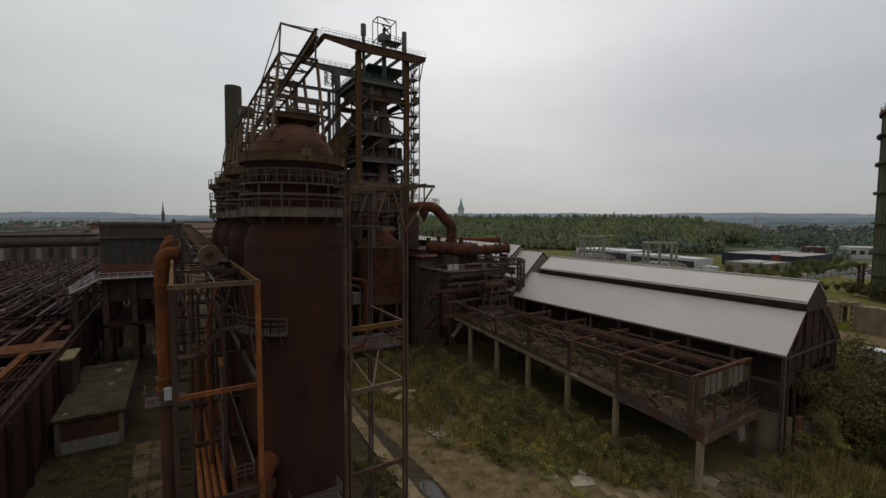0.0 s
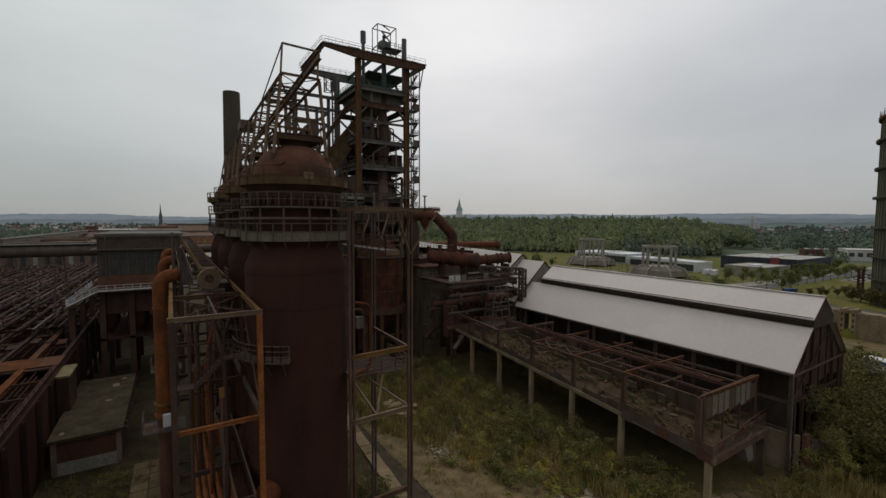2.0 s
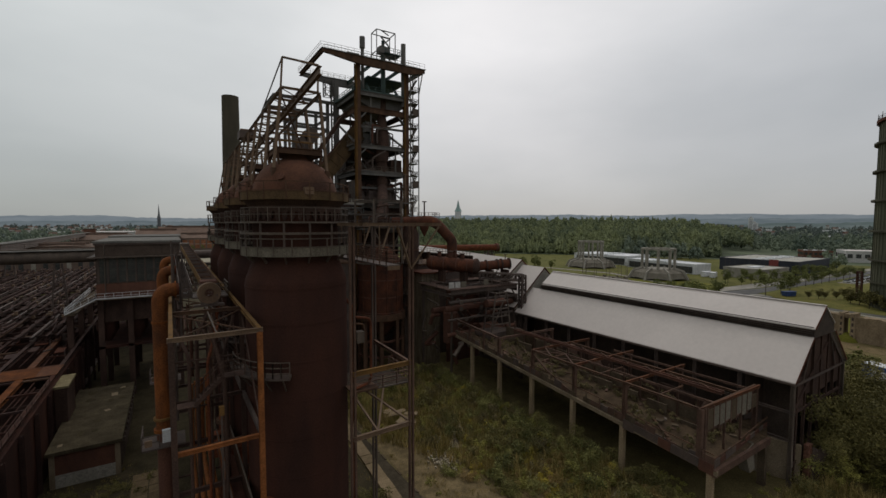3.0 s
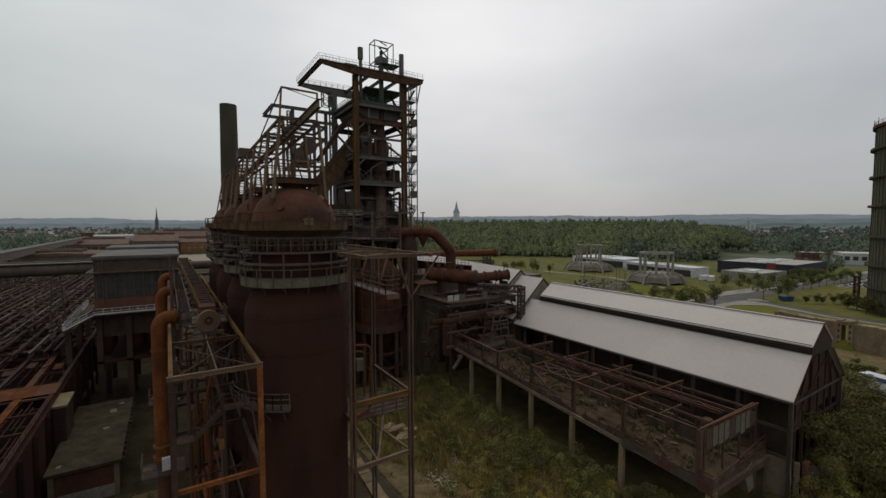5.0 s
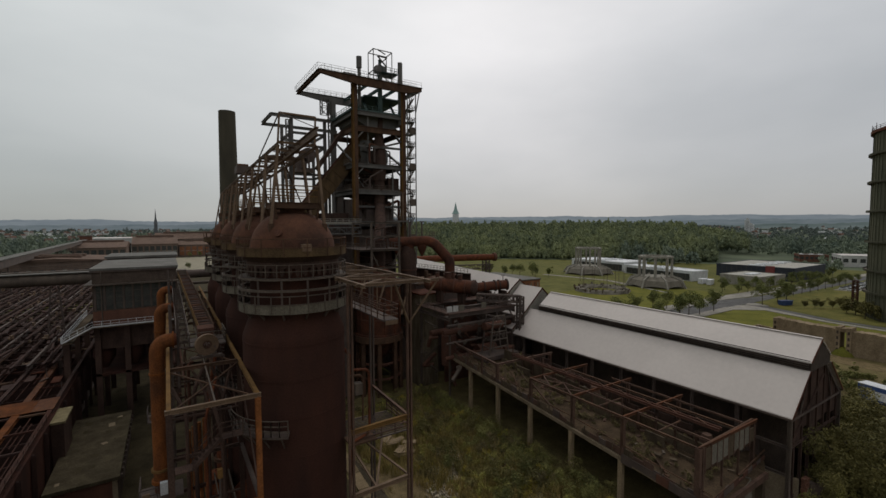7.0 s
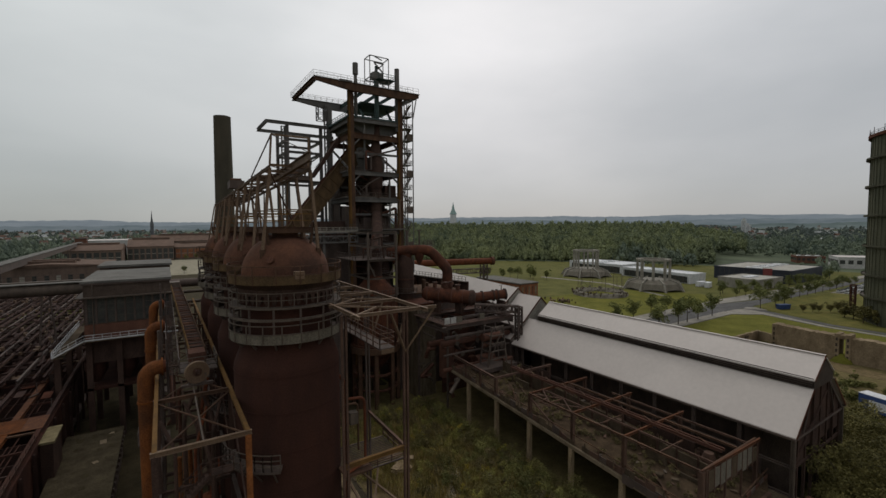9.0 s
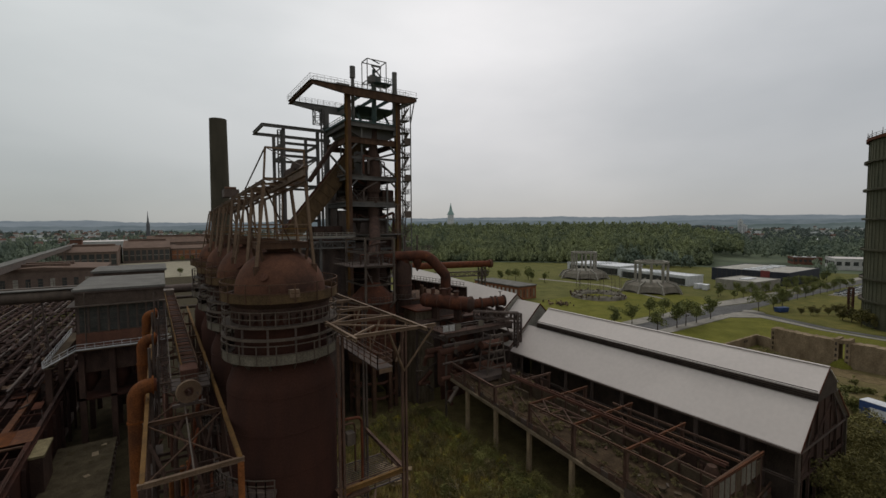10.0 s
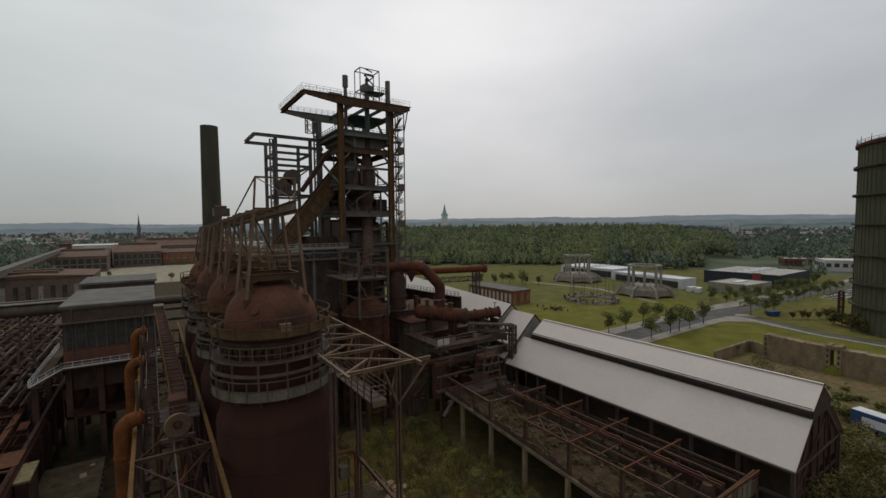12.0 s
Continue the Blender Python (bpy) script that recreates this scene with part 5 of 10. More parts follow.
def gantry():
    """Crane beam and laced side girders on slanted legs above the stove domes, with a mast frame."""
    th = thing("stove_gantry", "rusty steel gantry on slanted legs above the stove domes", "gantry")
    y0, y1 = 31.3, 76.0
    P = lambda side, y, dz=0.0: (runway_x(side, y), y, runway_z(y) + dz)
    part("crane_beam", put("ibeam", P(0, y0), P(0, y1), 0.26, 0.6), STEEL_PALE, th)
    for side in (-1, 1):
        part("girder", put("ibeam", P(side, 35.9, -0.1), P(side, y1, -0.1), 0.16, 0.22), STEEL_PALE, th)
    n = 13
    step = (y1 - 36.2) / n
    for k in range(n + 1):
        y = 36.2 + step * k
        part("cross_beam", put("ibeam", P(-1, y, 0.06), P(1, y, 0.06), 0.12, 0.18), STEEL_PALE, th)
        if k < n:
            part("lacing", put("bar", P(-1, y, 0.0), P(1, y + step, 0.0), 0.055), RUST_BEAM, th)
            part("lacing", put("bar", P(1, y, 0.03), P(-1, y + step, 0.03), 0.055), RUST_BEAM, th)
    for k in range(4):
        c = STOVE_Y + 11 * k
        for ya, yb in ((c - 1.75, c - 1.1), (c + 1.75, c + 3.2)):
            for sx, side in ((-2.0, -1), (2.0, 1)):
                leg = part("leg", put("ibeam", (STOVE_X + sx, ya, 33.7), P(side, yb, -0.2), 0.2, 0.24), STEEL_PALE, th)
                part("foot_plate", put("box", STOVE_X + sx - 0.17, STOVE_X + sx + 0.17, ya - 0.17, ya + 0.17, 33.0, 33.9), RUST_BEAM, leg)
            part("tie", put("bar", (STOVE_X - 1.6, (ya + yb) / 2, 36.8), (STOVE_X + 1.8, (ya + yb) / 2, 36.8), 0.09), STEEL_PALE, th)
        for side in (-1, 1):
            part("post", put("bar", P(side, c + 6.2, -0.2), (STOVE_X + 2.0 * side, c + 8.2, 33.4), 0.13), STEEL_PALE, th)
        part("portal_beam", put("ibeam", P(-1, c + 6.2, 0.02), P(1, c + 6.2, 0.02), 0.16, 0.26), STEEL_PALE, th)
        part("brace", put("bar", P(-1, c - 0.9, -0.3), (9.9, c + 0.9, 35.0), 0.08), RUST_BEAM, th)
    # mast frame above the first stove, stayed to the beam
    left, right = Vector((7.65, 36.1, 42.25)), Vector((10.5, 36.6, 42.35))
    for top, side in ((left, -1), (right, 1)):
        part("mast", put("bar", P(side, top.y, 0.0), top, 0.13), STEEL_PALE, th)
    part("mast_beam", put("bar", left, right, 0.13), STEEL_PALE, th)
    part("mast_stay", put("bar", left, P(0, y0 + 0.3, 0.3), 0.05), STEEL_DARK, th)
    part("mast_stay", put("bar", right - Vector((0, 0, 1.0)), P(0, y0 + 2.0, 0.3), 0.05), STEEL_DARK, th)
    part("mast_stay", put("bar", left, P(-1, 44.0, 0.1), 0.08), STEEL_DARK, th)
    c = part("trolley", put("box", 7.6, 9.2, 59.0, 61.0, 40.1, 41.0), STEEL_DARK, th)
    part("drum", put("rod", (7.8, 60, 41.1), (9.0, 60, 41.1), 0.25, 14), RUST_BEAM, c)


gantry()


def chimney():
    th = thing("chimney", "tall dark cylindrical chimney", "chimney", at=(17.9, 158, 0))
    part("shaft", put("lathe", [(3.2, -0.5), (2.9, 30), (2.5, 70.5), (2.25, 70.5), (2.3, 66)], 40), CHIMNEY_STEEL, th)
    for z in (20, 36, 52):
        part("band", put("ring", 2.5, 3.16 - z * 0.0088, z, z + 0.14, 40), CHIMNEY_STEEL, th)
    part("ladder", Geo().bar((-2.75, -1.4, 5), (-2.2, -1.2, 70), 0.08).bar((-2.5, -1.8, 5), (-1.95, -1.6, 70), 0.08), CHIMNEY_STEEL, th)


chimney()


# ---- pipe rack and pipes beside the stoves ----
def pipe_rack():
    th = thing("pipe_rack", "open rusty steel pipe rack with cross bracing", "pipe rack")
    ys = (30.6, 39.0, 47.5, 56, 64.5, 73, 81.5)
    for y in ys:
        for x in (0.0, 4.75):
            part("column", put("ibeam", (x, y, 0), (x, y, 23.0), 0.32, 0.32), RUST_BRIGHT if (x > 1 and y < 31) else RUST_SOOT, th)
        part("cross_beam", put("ibeam", (-0.2, y, 23.1), (4.95, y, 23.1), 0.22, 0.28), RUST_BEAM if y > 31 else STEEL_PALE, th)
        part("cross_beam", put("ibeam", (0, y, 16.3), (4.75, y, 16.3), 0.22, 0.26), RUST_BRIGHT if y < 31 else RUST_SOOT, th)
        part("cross_beam", put("ibeam", (0, y, 9.2), (4.75, y, 9.2), 0.25, 0.35), RUST_SOOT, th)
    for x in (0.0, 4.75):
        for z in (23.1, 16.3):
            part("long_beam", put("ibeam", (x, 30.6, z), (x, 88, z), 0.24, 0.3), YELLOW_RUST if z > 20 else STEEL_DARK, th)
    for y, e in zip(ys, ys[1:]):
        part("brace", put("bar", (0, y, 23.0), (4.75, e, 23.0), 0.08), RUST_BEAM, th)
        part("brace", put("bar", (4.75, y, 23.0), (0, e, 23.0), 0.08), RUST_BEAM, th)
        part("brace", put("bar", (2.4, y, 23.05), (2.4, e, 23.05), 0.09), STEEL_GREY, th)
        for x in (0.0, 4.75):
            part("brace", put("bar", (x, y, 16.4), (x, e, 22.8), 0.10), RUST_SOOT, th)
    for z in (3.2, 6.2, 12.6, 19.4):
        part("strut", put("bar", (0, 39, z), (4.75, 39, z), 0.14), RUST_SOOT, th)
        part("strut", put("bar", (0, 47.5, z), (4.75, 47.5, z), 0.14), RUST_SOOT, th)
    # gangway over the rack
    for x in (0.7, 1.6):
        part("ladder_rail", put("rail", [(x, 44, 23.4), (x, 86, 23.4)], 1.1, 2.2, 0.03, False, 2), STEEL_DARK, th)
    g = Geo()
    for i in range(84):
        g.bar((0.7, 44.2 + i * 0.5, 23.4), (1.6, 44.2 + i * 0.5, 23.4), 0.05)
    tagged(part("gangway_grating", g, STEEL_DARK, th), kind="stuff")
    for y in (52, 54, 70, 72):
        part("mast", put("bar", (0.35, y, 23), (0.35, y, 26.6), 0.14), STEEL_DARK, th)


pipe_rack()


def conveyor_trough():
    th = thing("belt_trough", "long brown sheet-metal trough on the pipe rack", "conveyor")
    p, q = Vector((3.1, 47.5, 23.9)), Vector((2.2, 88, 25.6))
    part("floor", Geo().bar(p, q, 1.2, 0.1), RUST_DARK, th)
    for s in (-0.62, 0.62):
        o = Vector((s, 0, 0.3))
        part("side_plate", Geo().bar(p + o, q + o, 0.05, 0.7), YELLOW_RUST if s < 0 else RUST_BEAM, th)
    for i in range(34):
        c = p.lerp(q, (i + 0.5) / 34)
        part("idler", put("rod", (c.x - 0.6, c.y, c.z + 0.25), (c.x + 0.6, c.y, c.z + 0.25), 0.08, 8), STEEL_DARK if i % 3 else RUST_BEAM, th)
    part("head_box", put("box", 1.5, 2.9, 86, 88.5, 25.2, 26.4), STEEL_GREY, th)
    part("tail_platform", put("box", 1.6, 4.4, 44.2, 47.4, 23.3, 23.42), STEEL_DARK, th)
    part("railing", put("rail", [(1.6, 44.2, 23.42), (4.4, 44.2, 23.42), (4.4, 47.4, 23.42)], 1.1, 1.0, 0.03, False, 3), STEEL_GREY, th)
    part("housing", put("box", 2.3, 3.6, 45.4, 47.2, 23.42, 24.6), RUST_DARK, th)
    for i in range(9):
        c = p.lerp(q, (i + 0.5) / 9)
        part("trestle", Geo().bar((c.x - 0.6, c.y, 23.1), (c.x - 0.5, c.y, c.z), 0.12).bar((c.x + 0.6, c.y, 23.1), (c.x + 0.5, c.y, c.z), 0.12).bar((c.x - 0.6, c.y, 23.2), (c.x + 0.5, c.y, c.z), 0.08), STEEL_DARK, th)
    rng = random.Random(61)
    for i in range(26):
        x, y, z = rng.uniform(0.3, 4.5), rng.uniform(42, 84), rng.uniform(17, 23.4)
        k = rng.random()
        if k < 0.4:
            t = Geo().pipe([(x, y, z), (x, y + rng.uniform(3, 12), z)], rng.uniform(0.06, 0.2), 10)
        elif k < 0.7:
            t = Geo().pipe(bend((x, y, z - 4), (x, y, z + 1.5), (rng.uniform(0.3, 4.5), y + 0.5, z + 1.5), 0.4, 4), rng.uniform(0.06, 0.16), 10)
        else:
            t = Geo().bar((x, y, z), (rng.uniform(0.3, 4.5), y + rng.uniform(-1, 3), z + rng.uniform(-0.5, 2.5)), rng.uniform(0.08, 0.18))
        single("conduit", t, rng.choice((RUST_SOOT, RUST_SOOT, RUST_DARK, RUST_BEAM)), "thin rusty conduit pipe in the rack", "pipe", "rack conduits")


conveyor_trough()


def disc_valve():
    th = thing("disc_valve", "large round rusty valve disc with a spoked hub", "valve", at=(2.7, 41.2, 24.15))
    th.matrix_world = pose(2.7, 41.2, 24.15, 90, 0, 8)
    part("disc", Geo().lathe([(0.28, 0.0), (0.36, 0.08), (0.85, 0.12), (0.88, 0.04), (0.88, -0.12), (0.28, -0.12), (0.28, 0.0)], 40), STEEL_PALE, th)
    part("hub", Geo().lathe([(0.12, 0.16), (0.12, -0.2)], 16).ring(0.24, 0.29, -0.1, 0.1, 24), RUST_DARK, th)
    for i in range(5):
        a = 2 * math.pi * i / 5
        part("spoke", put("bar", (0.1 * math.cos(a), 0.1 * math.sin(a), 0.03), (0.28 * math.cos(a), 0.28 * math.sin(a), 0.03), 0.06), RUST_DARK, th)
    s = single("valve_stand", Geo().bar((2.2, 41.3, 23.05), (2.2, 41.3, 24.0), 0.25).bar((3.2, 41.3, 23.05), (3.2, 41.3, 24.0), 0.25).bar((1.6, 41.35, 23.15), (3.8, 41.35, 23.15), 0.3, 0.2), STEEL_DARK,
               "dark steel stand of the valve disc", "stand")
    return s


disc_valve()


def gas_pipe(y):
    th = thing("gas_pipe", "orange rusted upright gas pipe with a wide elbow", "pipe", "upright gas pipes", (-0.75, y, 0))
    part("riser", put("pipe", bend((0, 0, 12.6), (0, 0, 24.3), (1.15, 0, 24.3), 1.0, 10), 0.56, 28), RUST_GAS, th)
    part("flange", put("rod", (1.1, 0, 24.3), (1.22, 0, 24.3), 0.7, 28), RUST_ORANGE, th)
    part("mouth", put("rod", (1.22, 0, 24.3), (1.4, 0, 24.3), 0.5, 24), RUST_PIPE, th)
    part("flange", put("ring", 0.5, 0.72, 12.5, 12.75, 28), RUST_ORANGE, th)
    part("flange", put("ring", 0.5, 0.72, 13.5, 13.7, 28), YELLOW_RUST, th)
    part("flange", put("ring", 0.5, 0.62, 21.6, 21.75, 28), RUST_ORANGE, th)
    part("lower_pipe", put("pipe", [(0, 0, -0.2), (0, 0, 12.5)], 0.52, 24), RUST_DARK, th)
    p = part("platform", put("box", -1.5, 1.5, -1.5, 1.0, 11.6, 11.72), STEEL_DARK, th)
    for a, b in (((-1.5, 1.0), (-1.5, -1.5)), ((-1.5, -1.5), (-0.3, -1.5))):
        for z in (12.3, 12.82):
            part("rail_bar", put("bar", (*a, z), (*b, z), 0.06), STEEL_DARK, p)
    for x, y in ((-1.5, 1.0), (-1.5, -0.2), (-1.5, -1.5), (-0.3, -1.5)):
        part("rail_post", put("bar", (x, y, 11.72), (x, y, 12.82), 0.06), STEEL_DARK, p)
    part("sign_box", put("box", -0.1, 0.6, -1.6, -1.25, 12.1, 13.1), WHITE_PAINT, p, "white switch box")
    part("sign_box", put("box", -1.3, -0.8, -1.6, -1.4, 12.0, 12.5), STEEL_PALE, p, "small pale box")
    part("stem", put("rod", (1.0, 0.2, 13), (1.0, 0.2, 27.2), 0.11, 10), STEEL_DARK, th)
    part("stem", put("rod", (1.5, 0.5, 20), (1.5, 0.5, 26.4), 0.09, 10), STEEL_DARK, th)
    return th


pipe_a = gas_pipe(43.9)
for y in (60.8, 77.5):
    copy_thing(pipe_a, pose(-0.75, y, 0))


def rack_pipes():
    for i, x in enumerate((1.35, 1.8, 2.25, 2.75)):
        single("service_pipe", Geo().pipe(bend((x, 26, 8.0), (x, 47 + i * 0.7, 8.0), (x, 47 + i * 0.7, 15), 0.7), 0.19, 14), RUST_BRIGHT,
                   "orange-brown rusty service pipe", "pipe", "parallel service pipes")
    th = thing("open_duct", "long open-topped rusty steel duct", "duct")
    y0, y1 = 32.4, 47.4
    part("side", Geo().bar((3.42, y0, 9.3), (3.42, y1, 9.3), 0.07, 1.6), RUST_ORANGE, th)
    part("side", Geo().bar((4.55, y0, 9.3), (4.55, y1, 9.3), 0.07, 1.6), RUST_BEAM, th)
    part("bottom", put("box", 3.3, 4.6, y0, y1, 8.42, 8.5), RUST_DARK, th)
    part("end_railing", put("rail", [(3.35, y0, 9.0), (4.55, y0, 9.0)], 1.1, 0.6, 0.03, False, 3), STEEL_GREY, th)
    part("edge", Geo().bar((3.35, y0, 10.12), (3.35, y1, 10.12), 0.12, 0.06), STEEL_GREY, th)
    part("edge", Geo().bar((4.55, y0, 10.12), (4.55, y1, 10.12), 0.12, 0.06), STEEL_GREY, th)
    for y in (32, 38, 44):
        part("support", put("bar", (3.95, y, 0), (3.95, y, 8.4), 0.22), STEEL_DARK, th)
    w = thing("access_stair", "dark steel stair and gangway with handrails", "stair")
    part("flight", put("stair", (1.2, 34.0, 17.9), (2.9, 34.0, 19.5), 0.8), RUST_SOOT, w)
    part("landing", put("box", 2.9, 4.2, 33.5, 34.5, 19.44, 19.5), RUST_SOOT, w)
    for x in (2.9, 3.55, 4.2):
        part("rail_post", put("bar", (x, 33.5, 19.5), (x, 33.5, 20.6), 0.05), RUST_SOOT, w)
    for z in (19.9, 20.25, 20.6):
        part("hand_rail", put("bar", (2.9, 33.5, z), (4.2, 33.5, z), 0.05), RUST_SOOT, w)
    part("landing", put("box", 0.2, 1.3, 33.5, 34.5, 17.84, 17.9), RUST_SOOT, w)
    for i, (x, y, r) in enumerate(((1.0, 36.5, 0.12), (2.2, 37.5, 0.1), (3.2, 36.2, 0.14), (1.7, 41.5, 0.16), (3.8, 41.0, 0.1), (2.8, 44.5, 0.15), (2.5, 39.4, 0.1), (3.5, 39.8, 0.12))):
        single("down_pipe", Geo().pipe(bend((x, y, 0), (x, y, 20.5 - i % 3), (x + (0.9 if i % 2 else -0.8), y + 1.2, 22.2), 0.6), r, 14), RUST_PIPE if i % 4 == 1 else RUST_SOOT, "dark rusty upright pipe", "pipe", "upright pipes in the rack")
    single("lamp_box", put("box", 2.55, 2.85, 33.0, 33.3, 17.1, 17.7), YELLOW_RUST, "small yellow box on a post", "box")
    single("lamp_post", Geo().bar((2.7, 33.2, 9.2), (2.7, 33.2, 17.1), 0.12), STEEL_DARK, "thin dark steel post", "post")


rack_pipes()


# ---- paved strip and low building to the west ----
def paved_strip():
    rng = random.Random(3)
    slab = thing("slab_path", "old concrete slab path with grass in the joints", "path")
    for i in range(15):
        for j in range(2):
            x0, y0 = -4.4 + j * 1.65, 38 + i * 1.65
            z = rng.uniform(0.03, 0.08)
            part("slab", put("box", x0 + 0.04, x0 + 1.6, y0 + 0.04, y0 + 1.6, -0.2, z), SLAB_BROWN, slab)


def low_building():
    th = thing("low_building", "low flat-roofed building with dark panelled front", "building")
    x0, x1, y0, y1, h = -12.0, -5.6, 64.2, 85.6, 4.3
    part("wall", put("box", x0, x1, y0 + 0.25, y1, -0.3, 3.9), BRICK_DARK, th)
    part("roof", put("box", x0 - 0.25, x1 + 0.25, y0 - 0.2, y1 + 0.2, 3.9, h), ROOF_MOSSY, th, "stained mossy roof slab")
    part("front_panel", put("box", x0 + 0.5, x1 - 0.5, y0 + 0.1, y0 + 0.25, 1.5, 3.7), RUST_DARK, th)
    part("front_frame", put("box", x0, x0 + 0.5, y0, y0 + 0.25, -0.3, 3.9), CONCRETE, th)
    part("front_frame", put("box", x1 - 0.5, x1, y0, y0 + 0.25, -0.3, 3.9), CONCRETE, th)
    part("plinth", put("box", x0 + 0.5, x1 - 0.5, y0 + 0.05, y0 + 0.25, -0.3, 1.5), CONCRETE_GREY, th, "scribbled pale plinth")
    for i in range(13):
        y = y0 + 0.8 + i * 1.6
        part("bracket", put("box", x1 + 0.25, x1 + 0.45, y, y + 0.25, 3.6, 4.0), STEEL_DARK, th)
    rng = random.Random(2)
    for i in range(16):
        cx, cy = rng.uniform(x0 + 0.6, x1 - 0.6), rng.uniform(y0 + 0.6, y1 - 1)
        part("roof_patch", put("bar", (cx, cy, h + 0.01), (cx + rng.uniform(-0.5, 0.5), cy + rng.uniform(0.3, 1.4), h + 0.012), rng.uniform(0.2, 0.8), 0.02), DIRT if i % 4 else CONCRETE, th)


paved_strip()
low_building()


# ---- ore bunkers to the west ----
def bunkers():
    th = thing("ore_bunker", "long row of rusty ore bunkers with an open beam deck", "bunker")
    X0, X1, Y0, Y1, Z = -46.0, -12.9, 34, 150, 9.2
    rng = random.Random(6)
    part("side_wall", put("box", X1 - 0.4, X1, Y0, 96, 0, Z - 0.1), RUST_SHELL, th)
    part("end_wall", put("box", X0, X1, Y0 - 0.4, Y0, 0, Z - 0.6), RUST_SHELL, th)
    part("floor", put("box", X0, X1 - 0.4, Y0, Y1, 1.0, 1.3), STEEL_DARK, th)
    BAYS = [40.9 + 5.8 * k for k in range(19)]
    for y in BAYS:
        part("bin_wall", put("box", X0, X1 - 0.5, y - 0.1, y + 0.1, 1.3, Z - 0.9), STEEL_BUNKER, th)
        part("column", put("ibeam", (X1 + 0.2, y, 0), (X1 + 0.2, y, Z - 0.2), 0.35, 0.35), STEEL_BUNKER, th)
    LINES = [-13.4 - 3.3 * k for k in range(10)]
    for k, x in enumerate(LINES):
        for a, b, mat in ((Y0, 76.5, RUST_ORANGE_DARK if k == 1 else RUST_SHELL), (76.5, 108, RUST_PATCHY if k == 1 else STEEL_BUNKER), (108, Y1, STEEL_BUNKER)):
            part("long_beam", put("ibeam", (x, a, Z + 0.25), (x, b, Z + 0.25), 0.8 if k == 1 else 0.5, 0.5), mat, th)
        for y in BAYS:
            if x < -40 or rng.random() < 0.12:
                continue
            w = rng.uniform(0.16, 0.34)
            e = rng.uniform(-0.06, 0.06)
            part("cross_beam", put("bar", (x - 0.3, y + e, Z + 0.38), (x - 3.0, y - e, Z + 0.38), w, 0.22), rng.choice((STEEL_BUNKER, RUST_SHELL, RUST_SHELL, RUST_BEAM, STEEL_PALE if k < 2 else RUST_SHELL)), th)
    # grate rails over the open bins
    for k, x in enumerate(LINES):
        for o in ((0.6, 1.15, 1.7, 2.25, 2.8) if k < 2 else (0.8, 2.4)):
            y = Y0 + rng.uniform(0, 8)
            while y < Y1:
                e = min(Y1, y + rng.uniform(6, 26))
                if not (76.5 < e and y < 81.5):
                    part("rail", put("bar", (x - o, y, Z + 0.16), (x - o + rng.uniform(-0.1, 0.1), e, Z + 0.16), 0.09, 0.14), RUST_SHELL, th)
                y = e + rng.choice((0.3, 5.0, 9.0))
    # wide rusted walkway of plates across the bins
    x = -13.05
    while x > -30:
        w = rng.uniform(1.2, 2.4)
        part("cover_plate", put("bar", (x - w / 2, 76.6 + rng.uniform(-0.2, 0.2), Z + 0.54), (x - w / 2, 81.4 + rng.uniform(-0.3, 0.3), Z + 0.54 + rng.uniform(0, 0.04)), w - 0.03, 0.05), rng.choice((RUST_PATCHY, RUST_ORANGE_DARK, RUST_ORANGE_DARK)), th, "orange rusted plate")
        x -= w
    for _ in range(60):
        k = rng.randrange(10)
        x, y = LINES[k] - rng.uniform(0.4, 2.8), rng.uniform(84, 145)
        w, d = rng.uniform(0.4, 1.6), rng.uniform(0.8, 3.4)
        z = Z + 0.44
        part("cover_plate", put("bar", (x, y, z), (x + rng.uniform(-0.4, 0.4), y + d, z + rng.uniform(0, 0.15)), w, 0.07), rng.choice((STEEL_BUNKER, STEEL_BUNKER, RUST_RED, RUST_BEAM, STEEL_PALE)), th)
    for _ in range(46):
        x, y = rng.uniform(-42, -14), rng.uniform(84, 145)
        part("loose_bar", put("bar", (x, y, Z + 0.6), (x + rng.uniform(-5, 5), y + rng.uniform(-2, 5), Z + 0.6 + rng.uniform(0, 0.3)), rng.uniform(0.1, 0.22)), rng.choice((STEEL_BUNKER, STEEL_DARK, RUST_BEAM)), th)
    for k in range(7):
        x, y = LINES[k % 3], 84 + k * 9.5
        part("lamp_stand", put("bar", (x, y, Z + 0.5), (x, y, Z + 1.9), 0.1), STEEL_DARK, th)
    part("railing", put("rail", [(X1 - 0.2, 40, Z + 0.2), (X1 - 0.2, 72.6, Z + 0.2)], 1.0, 2.0, 0.025, False, 2), RUST_SOOT, th)
    g = Geo()
    for _ in range(240):
        x, y = rng.uniform(-42, -14), rng.uniform(98, 147)
        h = rng.uniform(0.15, 0.5)
        g.bar((x, y, Z + 0.5), (x + rng.uniform(-0.3, 0.3), y + rng.uniform(0.3, 1.6), Z + 0.5 + h), rng.uniform(0.15, 0.6), rng.uniform(0.1, 0.3))
    tagged(part("scrap", g, STEEL_BUNKER, th), kind="stuff")
    c = thing("concrete_block", "concrete block with yellow moss on the bunker edge", "block")
    part("block", put("box", -13.5, -11.4, 73.0, 78.4, 8.72, 9.0), CONCRETE_MOSSY, c)
    part("pier", put("box", -12.85, -11.6, 73.2, 78.2, 0, 8.72), RUST_SOOT, c)
    # raised sidings beyond
    s = thing("raised_siding", "raised sidings with rows of rusty rails and scrap", "railway siding")
